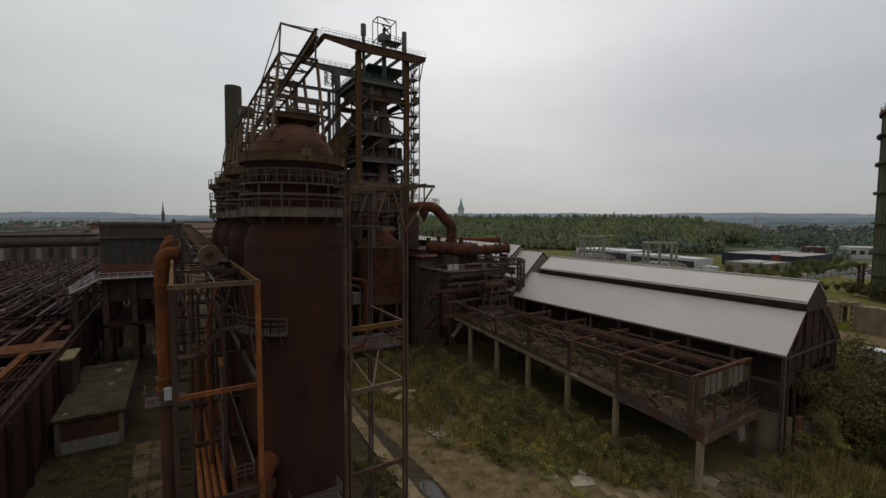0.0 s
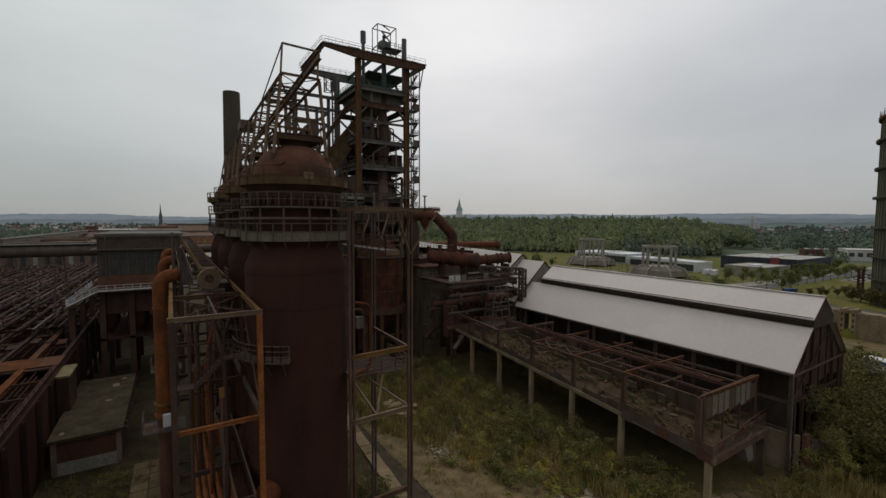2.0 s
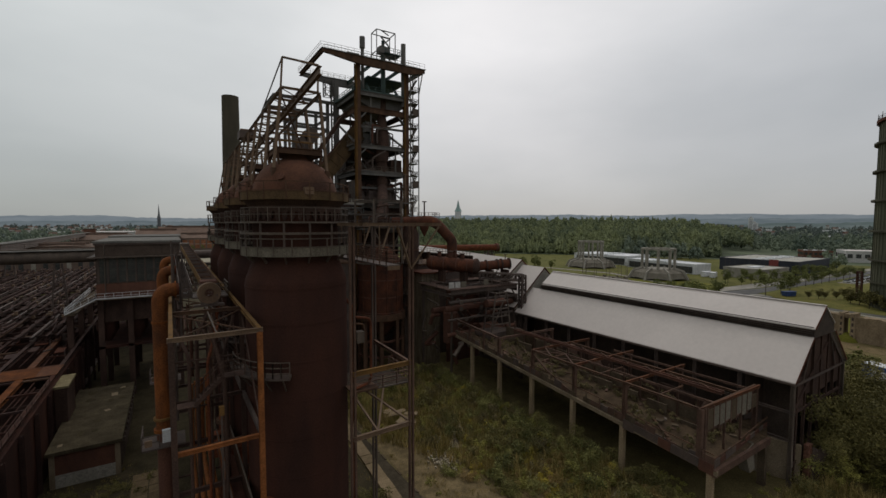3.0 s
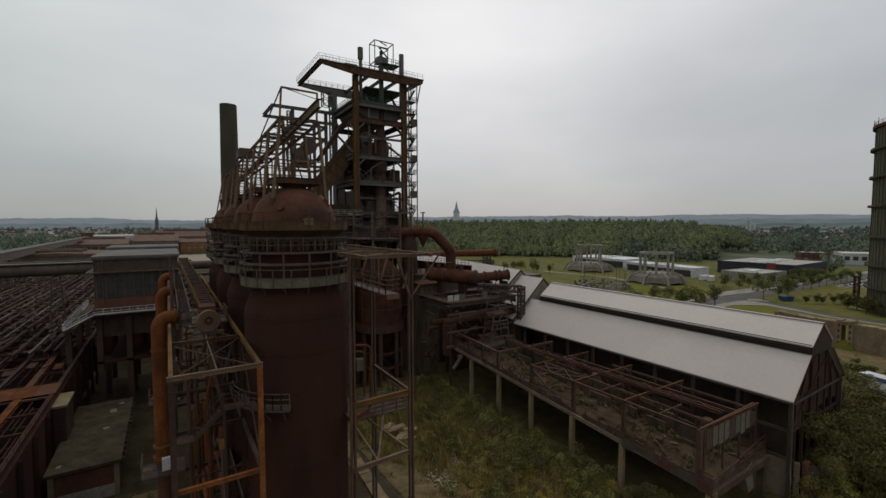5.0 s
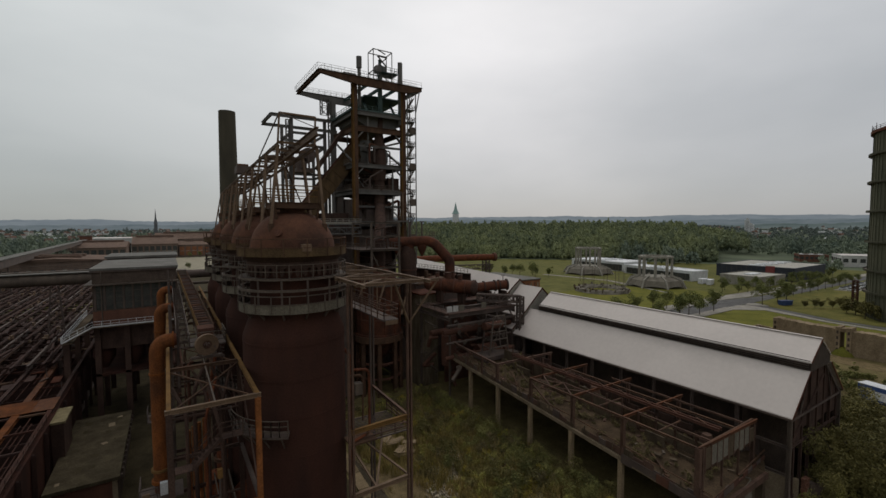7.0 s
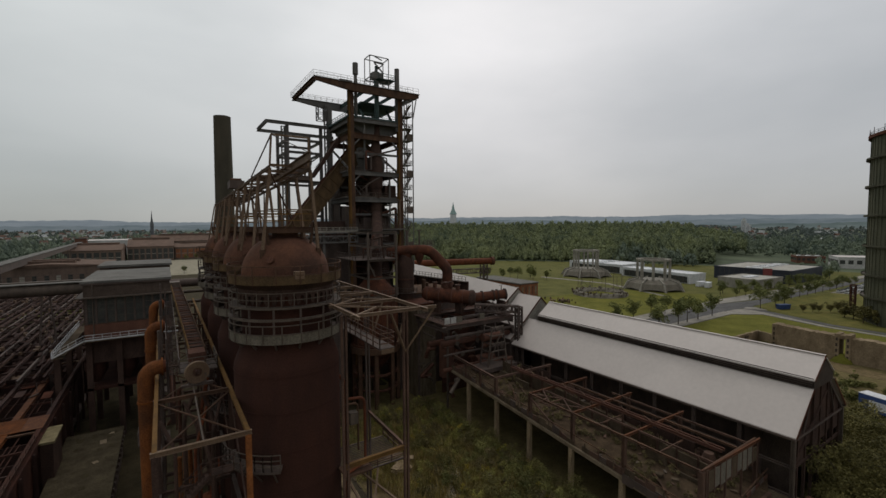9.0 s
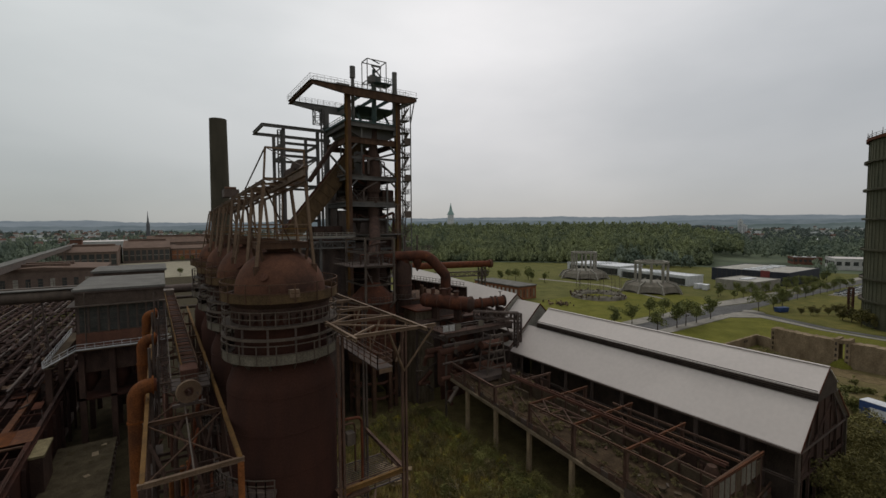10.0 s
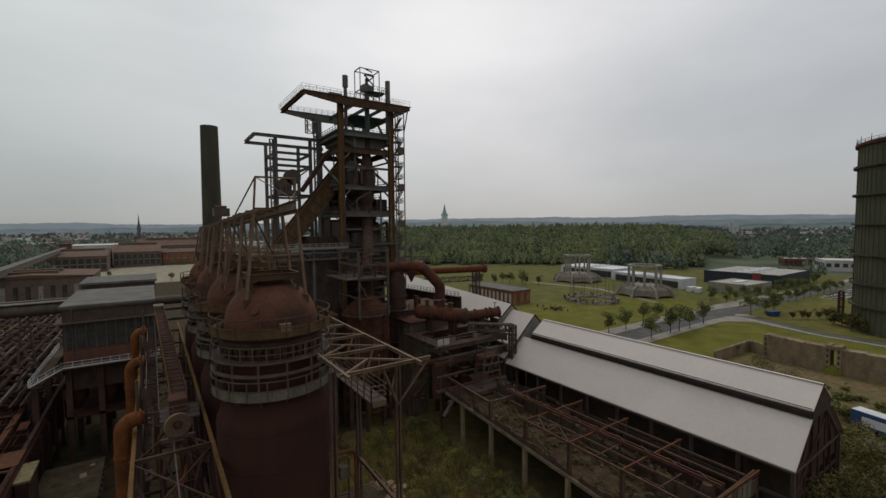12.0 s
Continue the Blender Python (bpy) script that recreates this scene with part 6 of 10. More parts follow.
    for i in range(30):
        x = -74 + i * 2.0 + rng.uniform(-0.5, 0.5)
        part("long_beam", put("ibeam", (x, 97, 10.6), (x, 235, 10.6), 0.35, 0.7), STEEL_BUNKER if i % 3 else STEEL_DARK, s)
        for o in (0.55,):
            part("rail", put("bar", (x + o, 97, 11.05), (x + o, 235, 11.05), 0.1, 0.2), RUST_BEAM if i % 5 == 0 else STEEL_BUNKER, s)
    for y in range(100, 235, 5):
        part("cross_beam", put("ibeam", (-75, y, 10.3), (-14.6, y, 10.3), 0.3, 0.35), STEEL_BUNKER, s)
    for y in range(100, 235, 12):
        for x in (-70, -55, -40, -28, -16):
            part("column", put("ibeam", (x, y, 0), (x, y, 10.4), 0.5, 0.5), STEEL_DARK, s)
    g = Geo()
    for i in range(640):
        x, y = rng.uniform(-74, -16), rng.uniform(98, 233)
        z = 11.0 + rng.uniform(0, 0.8)
        g.bar((x, y, z), (x + rng.uniform(-0.6, 0.6), y + rng.uniform(1, 5), z + rng.uniform(-0.2, 0.4)), rng.uniform(0.12, 0.5), rng.uniform(0.08, 0.4))
    tagged(part("scrap", g, STEEL_BUNKER, s), kind="stuff")
    g = Geo()
    for i in range(170):
        x, y = rng.uniform(-74, -16), rng.uniform(98, 233)
        g.box(x, x + rng.uniform(0.25, 0.8), y, y + rng.uniform(0.3, 1.0), 10.9, 11.3 + rng.uniform(0, 0.5))
    tagged(part("pale_scrap", g, STEEL_PALE, s), kind="stuff")


bunkers()


# ---- houses of the works to the west ----
def control_house():
    th = thing("boiler_house", "dark brick works house with glazed storey and white-railed gallery", "building")
    x0, x1, y0, y1 = -10.4, 1.5, 92.6, 114
    part("wall", put("box", x0, x1, y0, y1, 17.2, 26.4), BRICK_DARK, th)
    part("brick_band", put("box", x0 - 0.04, x1 + 0.04, y0 - 0.06, y0, 17.2, 19.6), BRICK_RED, th, "red brick band")
    part("roof", put("box", x0 - 0.3, x1 + 0.3, y0 - 0.3, y1 + 0.3, 26.4, 26.75), ROOF_GREY, th)
    part("canopy", put("box", x0 - 1.0, x1 + 0.4, y0 - 0.9, y0 - 0.06, 23.95, 24.15), STEEL_GREY, th)
    part("canopy", put("box", x0 - 1.0, x0, y0 - 0.06, y1, 23.95, 24.15), STEEL_GREY, th)
    for i in range(9):
        w = part("window", put("box", x0 + 0.5 + i * 1.28, x0 + 1.6 + i * 1.28, y0 - 0.1, y0 + 0.05, 19.8, 23.8), GLASS_DARK, th)
        for k in range(1, 4):
            part("glazing_bar", put("box", x0 + 0.5 + i * 1.28, x0 + 1.6 + i * 1.28, y0 - 0.14, y0 - 0.1, 19.8 + k, 19.86 + k), STEEL_DARK, w)
    for i in range(10):
        part("pilaster", put("box", x0 + 0.18 + i * 1.28, x0 + 0.46 + i * 1.28, y0 - 0.16, y0, 19.6, 23.9), STEEL_DARK, th)
    part("eave_board", put("box", x0 - 0.2, x1 + 0.2, y0 - 0.25, y0 - 0.02, 26.1, 26.38), STEEL_DARK, th)
    part("downpipe", put("rod", (x0 + 1.2, y0 - 0.2, 17.2), (x0 + 1.2, y0 - 0.2, 26.4), 0.08, 8), STEEL_GREY, th)
    g = part("gallery", Geo().box(x0, x1 + 1, y0 - 1.4, y0, 17.0, 17.2), CONCRETE_DARK, th)
    part("railing", put("rail", [(x0, y0 - 1.4, 17.2), (x1 + 1, y0 - 1.4, 17.2)], 0.95, 1.2, 0.03, False, 2, 0.22), WHITE_PAINT, g, "white railing")
    g = part("ramp", Geo().bar((-14.3, y0 - 0.7, 15.0), (x0, y0 - 0.7, 17.1), 1.4, 0.2), CONCRETE_DARK, th)
    part("railing", put("rail", [(-14.3, y0 - 1.4, 15.1), (x0, y0 - 1.4, 17.2)], 0.95, 1.2, 0.03, False, 2, 0.22), WHITE_PAINT, g, "white railing")
    g = part("side_gallery", Geo().box(-14.4, -13.0, y0 - 1.4, 118, 14.9, 15.1), CONCRETE_DARK, th)
    part("railing", put("rail", [(-14.4, y0 - 1.4, 15.1), (-14.4, 118, 15.1)], 1.0, 1.6, 0.03, False, 2, 0.2), WHITE_PAINT, g, "white railing")
    part("under_wall", put("box", x0, x1, y0 + 0.6, y1, 13.0, 17.0), RUST_SOOT, th)
    for x in (-14, -10, -6, -2, 1.2):
        for y in (y0 + 0.4, 103, y1 - 0.5):
            part("column", put("box", x - 0.4, x + 0.4, y - 0.4, y + 0.4, 0, 17.0 if x > -12 else 14.9), RUST_SOOT, th)
    part("hanging_floor", put("box", x0, x1, y0, y1, 8.6, 9.0), RUST_SHELL, th)
    for x in (-9.4, -5.2, -1.6):
        part("hopper", put("lathe", [(1.6, 13.0), (1.6, 11.4), (0.5, 9.4)], 12, (x, y0 + 2.6)), RUST_SHELL, th)
    b = thing("transfer_house", "dark flat-roofed works house", "building")
    part("wall", put("box", -11.6, 2.0, 128, 143, 10, 26.2), BRICK_DARK, b)
    part("roof", put("box", -12.0, 2.4, 127.6, 143.4, 26.2, 26.7), ROOF_GREY, b)
    for x in (-11, -4.5, 1.4):
        for y in (129, 142):
            part("column", put("box", x - 0.4, x + 0.4, y - 0.4, y + 0.4, 0, 10), STEEL_DARK, b)
    d = thing("pipe_bridge", "thick dark gas main on trestles", "pipe bridge")
    part("main", put("pipe", [(-120, 122, 22.6), (-9, 122, 22.6)], 1.3, 24), STEEL_GREY, d)
    part("top_plate", put("box", -120, -9.4, 120.7, 123.4, 23.85, 24.0), ROOF_GREY, d)
    part("main", put("pipe", [(1.5, 122, 22.2), (30, 122, 22.2)], 1.0, 20), STEEL_DARK, d)
    part("walkway", put("box", -120, -10, 123.6, 125.0, 24.0, 24.2), STEEL_GREY, d)
    part("railing", put("rail", [(-120, 125, 24.2), (-10, 125, 24.2)], 1.1, 4, 0.04, False, 2), STEEL_GREY, d)
    for x in range(-110, -10, 18):
        t = Geo()
        for s in (-1.2, 1.2):
            t.bar((x + s * 1.8, 122, 0), (x + s * 0.5, 122, 21.2), 0.3)
        for k in range(5):
            z = 4 * k
            t.bar((x - 2 + k * 0.3, 122, z), (x + 1.7 - k * 0.3, 122, z + 4), 0.14).bar((x + 2 - k * 0.3, 122, z), (x - 1.7 + k * 0.3, 122, z + 4), 0.14)
        part("trestle", t, STEEL_DARK, d)
    for z in (17, 19.5):
        part("side_pipe", put("pipe", [(1.5, 126, z), (34, 126, z)], 0.4, 14), STEEL_GREY, d)


control_house()


def west_halls():
    def long_hall(x, y, w, d, h, wall, roof, label, rise, n, glaze):
        """A hall whose ridge runs along its glazed front."""
        th = thing("works_hall", label, "building", at=(x, y, 0))
        part("wall", put("box", 0, w, 0, d, -0.5, h), wall, th)
        part("roof", Geo().sweep((-0.4, d / 2, h), (w + 0.4, d / 2, h), [(-d / 2 - 0.5, 0), (d / 2 + 0.5, 0), (d / 2 + 0.5, 0.3), (0, rise), (-d / 2 - 0.5, 0.3)]), roof, th)
        part("roof_lantern", put("box", w * 0.08, w * 0.92, d * 0.44, d * 0.56, h + rise * 0.8, h + rise + 1.2), roof, th)
        for i in range(n):
            a = w * (i + 0.14) / n
            win = part("window", put("box", a, a + w * 0.72 / n, -0.12, 0.05, h * 0.16, h * 0.86), glaze, th)
            part("transom", put("box", a, a + w * 0.72 / n, -0.22, -0.12, h * 0.5, h * 0.54), CONCRETE_GREY, win)
        return th

    def gable(name, x, y, w, d, h, wall, roof, label, ridge=2.0, n=10):
        th = thing(name, label, "building", at=(x, y, 0))
        part("wall", put("box", 0, w, 0, d, -0.5, h), wall, th)
        g = Geo().sweep((w / 2, -0.4, h), (w / 2, d + 0.4, h), [(-w / 2 - 0.4, 0), (w / 2 + 0.4, 0), (w / 2 + 0.4, 0.25), (0, ridge), (-w / 2 - 0.4, 0.25)])
        part("roof", g, roof, th)
        for i in range(n):
            a = w * (i + 0.3) / n
            part("window", put("box", a, a + w * 0.4 / n, -0.12, 0.05, h * 0.35, h * 0.82), GLASS_DARK if i % 3 else CONCRETE_GREY, th)
        for k in (0.25, 0.6):
            part("roof_lantern", put("box", w * 0.3, w * 0.7, d * k, d * k + 3, h + ridge * 0.5, h + ridge + 0.8), roof, th)
        return th
    gable("works_hall", -62, 246, 42, 34, 18.5, BRICK_BROWN, ROOF_BROWN, "long brick works hall with tall windows and reddish roof", 1.5, 11)
    long_hall(-30, 540, 40, 62, 15, BRICK_BROWN, ROOF_BROWN, "brick hall with a gridded window front", 7.5, 8, GLASS_DARK)
    long_hall(11, 548, 70, 40, 13, BRICK_BROWN, ROOF_BROWN, "reddish brick hall with a low roof", 4.0, 12, BRICK_ORANGE)
    long_hall(-74, 500, 42, 66, 14, BRICK_BROWN, ROOF_BROWN, "brick works hall with a low brown roof", 5.0, 8, GLASS_DARK)
    long_hall(-12, 650, 110, 40, 17, BRICK_BROWN, ROOF_BROWN, "long low red brick hall", 8.0, 10, GLASS_DARK)
    hall("works_hall", -84, 700, 72, 70, 18, 0, RENDER_PALE, ROOF_WHITE, "wide hall with a pale flat roof", 8, 0)
    flat("square", [(-34, 372), (70, 372), (90, 538), (-46, 538)], 0.06, SANDY_PAVING, "pale paved open square", "pavement")
    flat("yard", [(-120, 10), (19.5, 10), (19.5, 62), (30, 80), (42, 84), (42, 230), (-120, 236)], 0.03, DIRT, "dark cinder yard with thin moss", "yard")
    flat("square", [(-18, 230), (60, 230), (60, 371), (-34, 371)], 0.05, DIRT, "dark trodden yard", "yard")
    flat("square", [(-120, 240), (-63, 240), (-30, 300), (-120, 330)], 0.06, SANDY_PAVING, "pale paved yard", "pavement")
    for x, y in ((1, 378), (13, 376), (20, 530), (30, 534), (41, 528), (50, 532), (-26, 420)):
        make_tree("small_tree", "small green tree on the paved square", "square trees", 90 + x, 6.5, 2.0, 2.2, 500, 0.3, LEAF_STREET, (x, y, 0))
    th = thing("conveyor_bridge", "long inclined conveyor gallery with pale roof", "conveyor bridge")
    p, q = Vector((-45.3, 185, 21.7)), Vector((-74, 606, 17.9))
    part("gallery", Geo().bar(p, q, 3.4, 2.6), STEEL_DARK, th)
    part("roof", Geo().bar(p + Vector((0, 0, 1.45)), q + Vector((0, 0, 1.45)), 3.9, 0.25), ROOF_GREY, th)
    for i in range(8):
        c = p.lerp(q, (i + 0.4) / 8)
        part("trestle", Geo().bar((c.x - 2, c.y, 0), (c.x - 0.8, c.y, c.z - 1.3), 0.4).bar((c.x + 2, c.y, 0), (c.x + 0.8, c.y, c.z - 1.3), 0.4), STEEL_DARK, th)
    t = thing("transfer_tower", "small reddish transfer tower at the end of the conveyor", "tower", at=(-74, 609, 0))
    part("wall", put("box", -5, 5, -3, 5, -0.5, 23), BRICK_RED, t)
    part("roof", put("box", -5.5, 5.5, -3.5, 5.5, 23, 23.6), ROOF_GREY, t)
    for x in (-4.8, 4.8):
        mast = part("mast", put("pipe", [(x, -3, 23.6), (x, -3, 29)], 0.12, 8), STEEL_GREY, t)
        part("floodlight", put("box", x - 0.6, x + 0.6, -3.4, -2.9, 28.6, 29.4), WHITE_PAINT, mast)


west_halls()


# ---- blast furnace tower ----
def furnace_tower():
    th = thing("blast_furnace_tower", "tall dark steel furnace tower with platforms and crane beams on top", "furnace tower")
    cx = (37.1, 49.4)
    cy = (96.4, 111.0)
    for x in cx:
        for y in cy:
            front = y < 100
            part("column", put("ibeam", (x, y, 0), (x, y, 66.0), 1.1, 1.1), YELLOW_RUST if front else STEEL_TOWER_HAZED, th)
            if front:
                part("column_plate", put("box", x - 0.2, x + 0.56, y - 0.64, y - 0.56, 10, 66), RUST_BEAM, th)
    for z, h in ((59.6, 1.0), (56.0, 1.3), (47.6, 0.9), (41.5, 0.9), (34.0, 1.0), (28.0, 0.8), (20.0, 0.9)):
        for y in cy:
            part("cross_beam", put("ibeam", (cx[0], y, z), (cx[1], y, z), 0.5, h), STEEL_TOWER_HAZED if z != 56.0 else RUST_BEAM, th)
        for x in cx:
            part("side_beam", put("ibeam", (x, cy[0], z), (x, cy[1], z), 0.5, h), STEEL_TOWER_HAZED if z != 56.0 else RUST_BEAM, th)
    # knee plates under the main beams
    for x, s in ((cx[0], 1), (cx[1], -1)):
        for z in (55.4, 47.2):
            part("knee", Geo().bar((x + s * 0.5, 96.4, z - 1.6), (x + s * 2.0, 96.4, z - 0.1), 0.4, 0.3), STEEL_TOWER_HAZED, th)
        part("knee", Geo().bar((x, 97.2, 53.5), (x, 99.5, 55.4), 0.4, 0.3), STEEL_TOWER_HAZED, th)
        part("diagonal", Geo().bar((x, 96.8, 48.0), (x, 110.6, 55.2), 0.4, 0.4), STEEL_TOWER_HAZED, th)
    # floors
    for z, y0 in ((60.1, 96.4), (48.05, 98), (42.0, 97), (34.55, 94.5), (28.4, 94.5)):
        f = part("floor", put("box", cx[0] - 0.6, cx[1] + 0.6, y0, 111.6, z, z + 0.18), STEEL_GREEN if z > 55 else STEEL_TOWER_HAZED, th)
        part("railing", put("rail", [(cx[0] - 0.6, 111.6, z + 0.18), (cx[0] - 0.6, y0, z + 0.18), (cx[1] + 0.6, y0, z + 0.18), (cx[1] + 0.6, 111.6, z + 0.18)], 1.1, 1.6, 0.045, False, 2, 0.25), STEEL_GREEN if z > 55 else STEEL_GREY, f)
    # charging house below the top floor
    g = Geo().sweep((44.4, 98.2, 59.5), (44.4, 110.2, 59.5), [(-6.2, 0), (-6.0, -1.2), (-3.0, -2.6), (3.0, -2.6), (6.0, -1.2), (6.2, 0)], (0, 0, 1))
    part("hopper", g, STEEL_TOWER_HAZED, th)
    part("hopper", Geo().lathe([(4.6, 52.0), (4.6, 49.8), (2.2, 45.4)], 24, (44.4, 105)), STEEL_TOWER_HAZED, th)
    # crane runway loop
    for (p, q), deep in zip((((28.6, 94.6), (53.6, 94.6)), ((28.6, 112.4), (53.6, 112.4)), ((28.6, 94.6), (28.6, 112.4))), (1, 1, 0)):
        if deep:
            y = p[1]
            g = Geo().add([(28.6, y - 0.35, 66.9), (28.6, y - 0.35, 66.3), (37.2, y - 0.35, 65.2), (49.5, y - 0.35, 65.2), (53.6, y - 0.35, 66.1), (53.6, y - 0.35, 66.9),
                           (28.6, y + 0.35, 66.9), (28.6, y + 0.35, 66.3), (37.2, y + 0.35, 65.2), (49.5, y + 0.35, 65.2), (53.6, y + 0.35, 66.1), (53.6, y + 0.35, 66.9)],
                          [(0, 1, 2, 3, 4, 5), (11, 10, 9, 8, 7, 6), (0, 6, 7, 1), (1, 7, 8, 2), (2, 8, 9, 3), (3, 9, 10, 4), (4, 10, 11, 5), (5, 11, 6, 0)])
            part("crane_girder", g, RUST_BEAM if y < 100 else STEEL_TOWER_HAZED, th)
            part("flange", put("box", 28.4, 53.8, y - 0.6, y + 0.6, 66.904, 67.0), STEEL_TOWER_HAZED, th)
        else:
            part("crane_girder", put("ibeam", (28.6, 94.6, 66.5), (28.6, 112.4, 66.5), 0.7, 0.85), RUST_BEAM, th)
    part("railing", put("rail", [(53.4, 94.0, 67.0), (28.2, 94.0, 67.0), (28.2, 112.9, 67.0), (53.4, 112.9, 67.0)], 1.15, 1.5, 0.022, False, 2), PANEL_PALE, th)
    part("railing", put("rail", [(52, 95.2, 67.0), (29.3, 95.2, 67.0), (29.3, 111.8, 67.0), (52, 111.8, 67.0)], 1.15, 1.5, 0.022, False, 2), PANEL_PALE, th)
    part("end_girder", put("ibeam", (53.0, 94.6, 66.4), (53.0, 112.4, 66.4), 0.6, 0.9), STEEL_TOWER_HAZED, th)
    for x in (40.5, 44.2, 47.8):
        part("roof_beam", put("ibeam", (x, 94.6, 66.3), (x, 112.4, 66.3), 0.4, 0.7), STEEL_GREEN, th)
    part("roof_plate", put("box", 40.5, 50.5, 98.5, 109.5, 64.2, 64.5), STEEL_GREEN, th, "green painted plate deck")
    for x in (40.8, 44.4, 48):
        part("slanted_frame", Geo().bar((x, 97.5, 60.3), (x + 1.2, 103, 64.3), 0.4, 0.4), STEEL_GREEN, th)
    # bleeder stacks and top lift frame
    part("bleeder_pipe", put("lathe", [(0.38, 60), (0.38, 69.6), (0.62, 69.8), (0.62, 72.3), (0.5, 72.3)], 18, (38.6, 96.9)), STEEL_TOWER_HAZED, th)
    part("bleeder_pipe", put("lathe", [(0.58, 58), (0.58, 72.9), (0.48, 72.9)], 18, (49.1, 96.9)), STEEL_TOWER_HAZED, th)
    q = Geo()
    for x in (41.6, 46.3):
        for y in (95.6, 98.6):
            q.bar((x, y, 67), (x, y, 74.3), 0.16)
    for z in (69.5, 74.3):
        q.bar((41.6, 95.6, z), (46.3, 95.6, z), 0.17).bar((41.6, 98.6, z), (46.3, 98.6, z), 0.17).bar((41.6, 95.6, z), (41.6, 98.6, z), 0.17).bar((46.3, 95.6, z), (46.3, 98.6, z), 0.17)
    q.bar((41.6, 95.6, 67.2), (46.3, 95.6, 69.5), 0.1).bar((46.3, 95.6, 67.2), (41.6, 95.6, 69.5), 0.1).bar((42.5, 95.0, 74.0), (46.0, 98.6, 74.9), 0.2)
    lf = part("lift_frame", q, STEEL_TOWER_HAZED, th)
    part("lift_platform", put("box", 43.6, 47.8, 95.2, 98.8, 69.35, 69.5), STEEL_GREEN, lf)
    part("railing", put("rail", [(43.6, 95.2, 69.5), (47.8, 95.2, 69.5), (47.8, 98.8, 69.5)], 1.1, 1.2, 0.04, False, 2), STEEL_GREEN, lf)
    part("bleeder_valve", put("lathe", [(0.55, 60), (0.55, 69.5), (0.75, 69.7), (0.75, 71.2), (0.35, 71.4), (0.35, 72.6)], 16, (43.8, 97)), STEEL_GREEN, lf)
    part("winch", put("box", 34.4, 37.2, 95.2, 96.4, 67.0, 67.7), STEEL_TOWER_HAZED, th)
    part("hanging_cabin", Geo().lattice((35.4, 112.4, 62.2), (35.4, 112.4, 66), 1.8, 1.8, 0.07), STEEL_TOWER_HAZED, th)
    # furnace shaft and uptakes
    part("furnace_shaft", put("lathe", [(6.2, 0), (6.2, 14), (5.2, 22), (4.4, 34), (3.6, 44), (2.4, 46.5)], 40, (44.6, 104)), RUST_SOOT, th)
    part("uptake", put("pipe", [(43.9, 98.3, 26), (43.9, 98.3, 44), (44.1, 98.4, 52), (44.4, 98.6, 60)], [1.35, 1.35, 1.0, 0.7], 24), RUST_SOOT, th)
    for z in (36, 44.5):
        part("uptake_flange", put("ring", 1.35, 1.7, z, z + 0.3, 28, (43.9, 98.3)), RUST_SOOT, th)
    part("uptake", put("pipe", bend((49, 108, 34), (49, 108, 56), (45.5, 105, 59), 2.0), 1.1, 20), RUST_DARK, th)
    # galleries round the shaft, with ducts and cabinets
    for z, q in ((24.0, 7.0), (31.2, 6.4), (37.6, 6.0), (40.6, 5.7), (45.0, 5.4)):
        f = part("shaft_gallery", put("ring", q - 1.6, q, z, z + 0.14, 40, (44.6, 104)), STEEL_DARK, th)
        part("railing", put("rail", [(44.6 + q * math.cos(2 * math.pi * k / 20), 104 + q * math.sin(2 * math.pi * k / 20), z + 0.14) for k in range(20)], 1.1, 2.0, 0.04, True, 2), STEEL_GREY, f)
    for x0, x1, y0, y1, z0, z1, mat in ((37.6, 40.0, 99.5, 103, 35, 39.6, RUST_SOOT), (46.0, 48.8, 97.5, 100.5, 42.2, 45.2, RUST_SOOT), (38.2, 41.6, 97.6, 100.8, 28.6, 32.8, STEEL_DARK), (45.6, 48.9, 98.0, 102, 28.6, 33.6, RUST_SOOT),
                                        (40.0, 42.4, 96.9, 99.0, 35.0, 37.4, STEEL_DARK), (37.8, 40.4, 105, 109.5, 42.2, 46.8, STEEL_DARK), (46.2, 49.0, 105, 109.8, 35, 40.6, RUST_SOOT), (40.5, 48.0, 107.5, 110.5, 49.0, 51.5, STEEL_TOWER_HAZED), (37.7, 49.0, 108, 110.6, 28.6, 33.4, RUST_SOOT)):
        c = part("cabinet", put("box", x0, x1, y0, y1, z0, z1), mat, th)
        for k in range(1, 4):
            xx = x0 + (x1 - x0) * k / 4
            part("stiffener", put("bar", (xx, y0 - 0.05, z0), (xx, y0 - 0.05, z1), 0.12), mat, c)
    part("valve_gear", put("box", 40.2, 42.2, 99.2, 101, 51.6, 54.0), STEEL_TOWER_HAZED, th)
    for i in range(10):
        rng = random.Random(i)
        x, y, z = rng.uniform(39, 50), rng.uniform(98, 110), rng.choice((34.8, 42.3, 48.3))
        part("machinery", put("box", x - rng.uniform(0.4, 1.4), x + rng.uniform(0.4, 1.4), y - 0.8, y + 0.8, z, z + rng.uniform(0.8, 3.2)), rng.choice((STEEL_TOWER_HAZED, RUST_DARK, STEEL_DARK)), th)
    for z in (35.0, 41.9, 48.3, 56.3):
        part("brace", Geo().bar((37.5, 111, z), (49, 111, z + 6), 0.25), STEEL_TOWER_HAZED, th)
        part("brace", Geo().bar((49.4, 97, z), (49.4, 110.6, z + 6), 0.25), STEEL_TOWER_HAZED, th)
    part("stack_pipe", put("pipe", [(48.6, 95.2, 34), (48.6, 95.2, 41.5)], 0.28, 12), STEEL_PALE, th)
    part("stack_cap", put("box", 48.0, 49.2, 94.9, 95.5, 41.5, 41.7), STEEL_PALE, th)
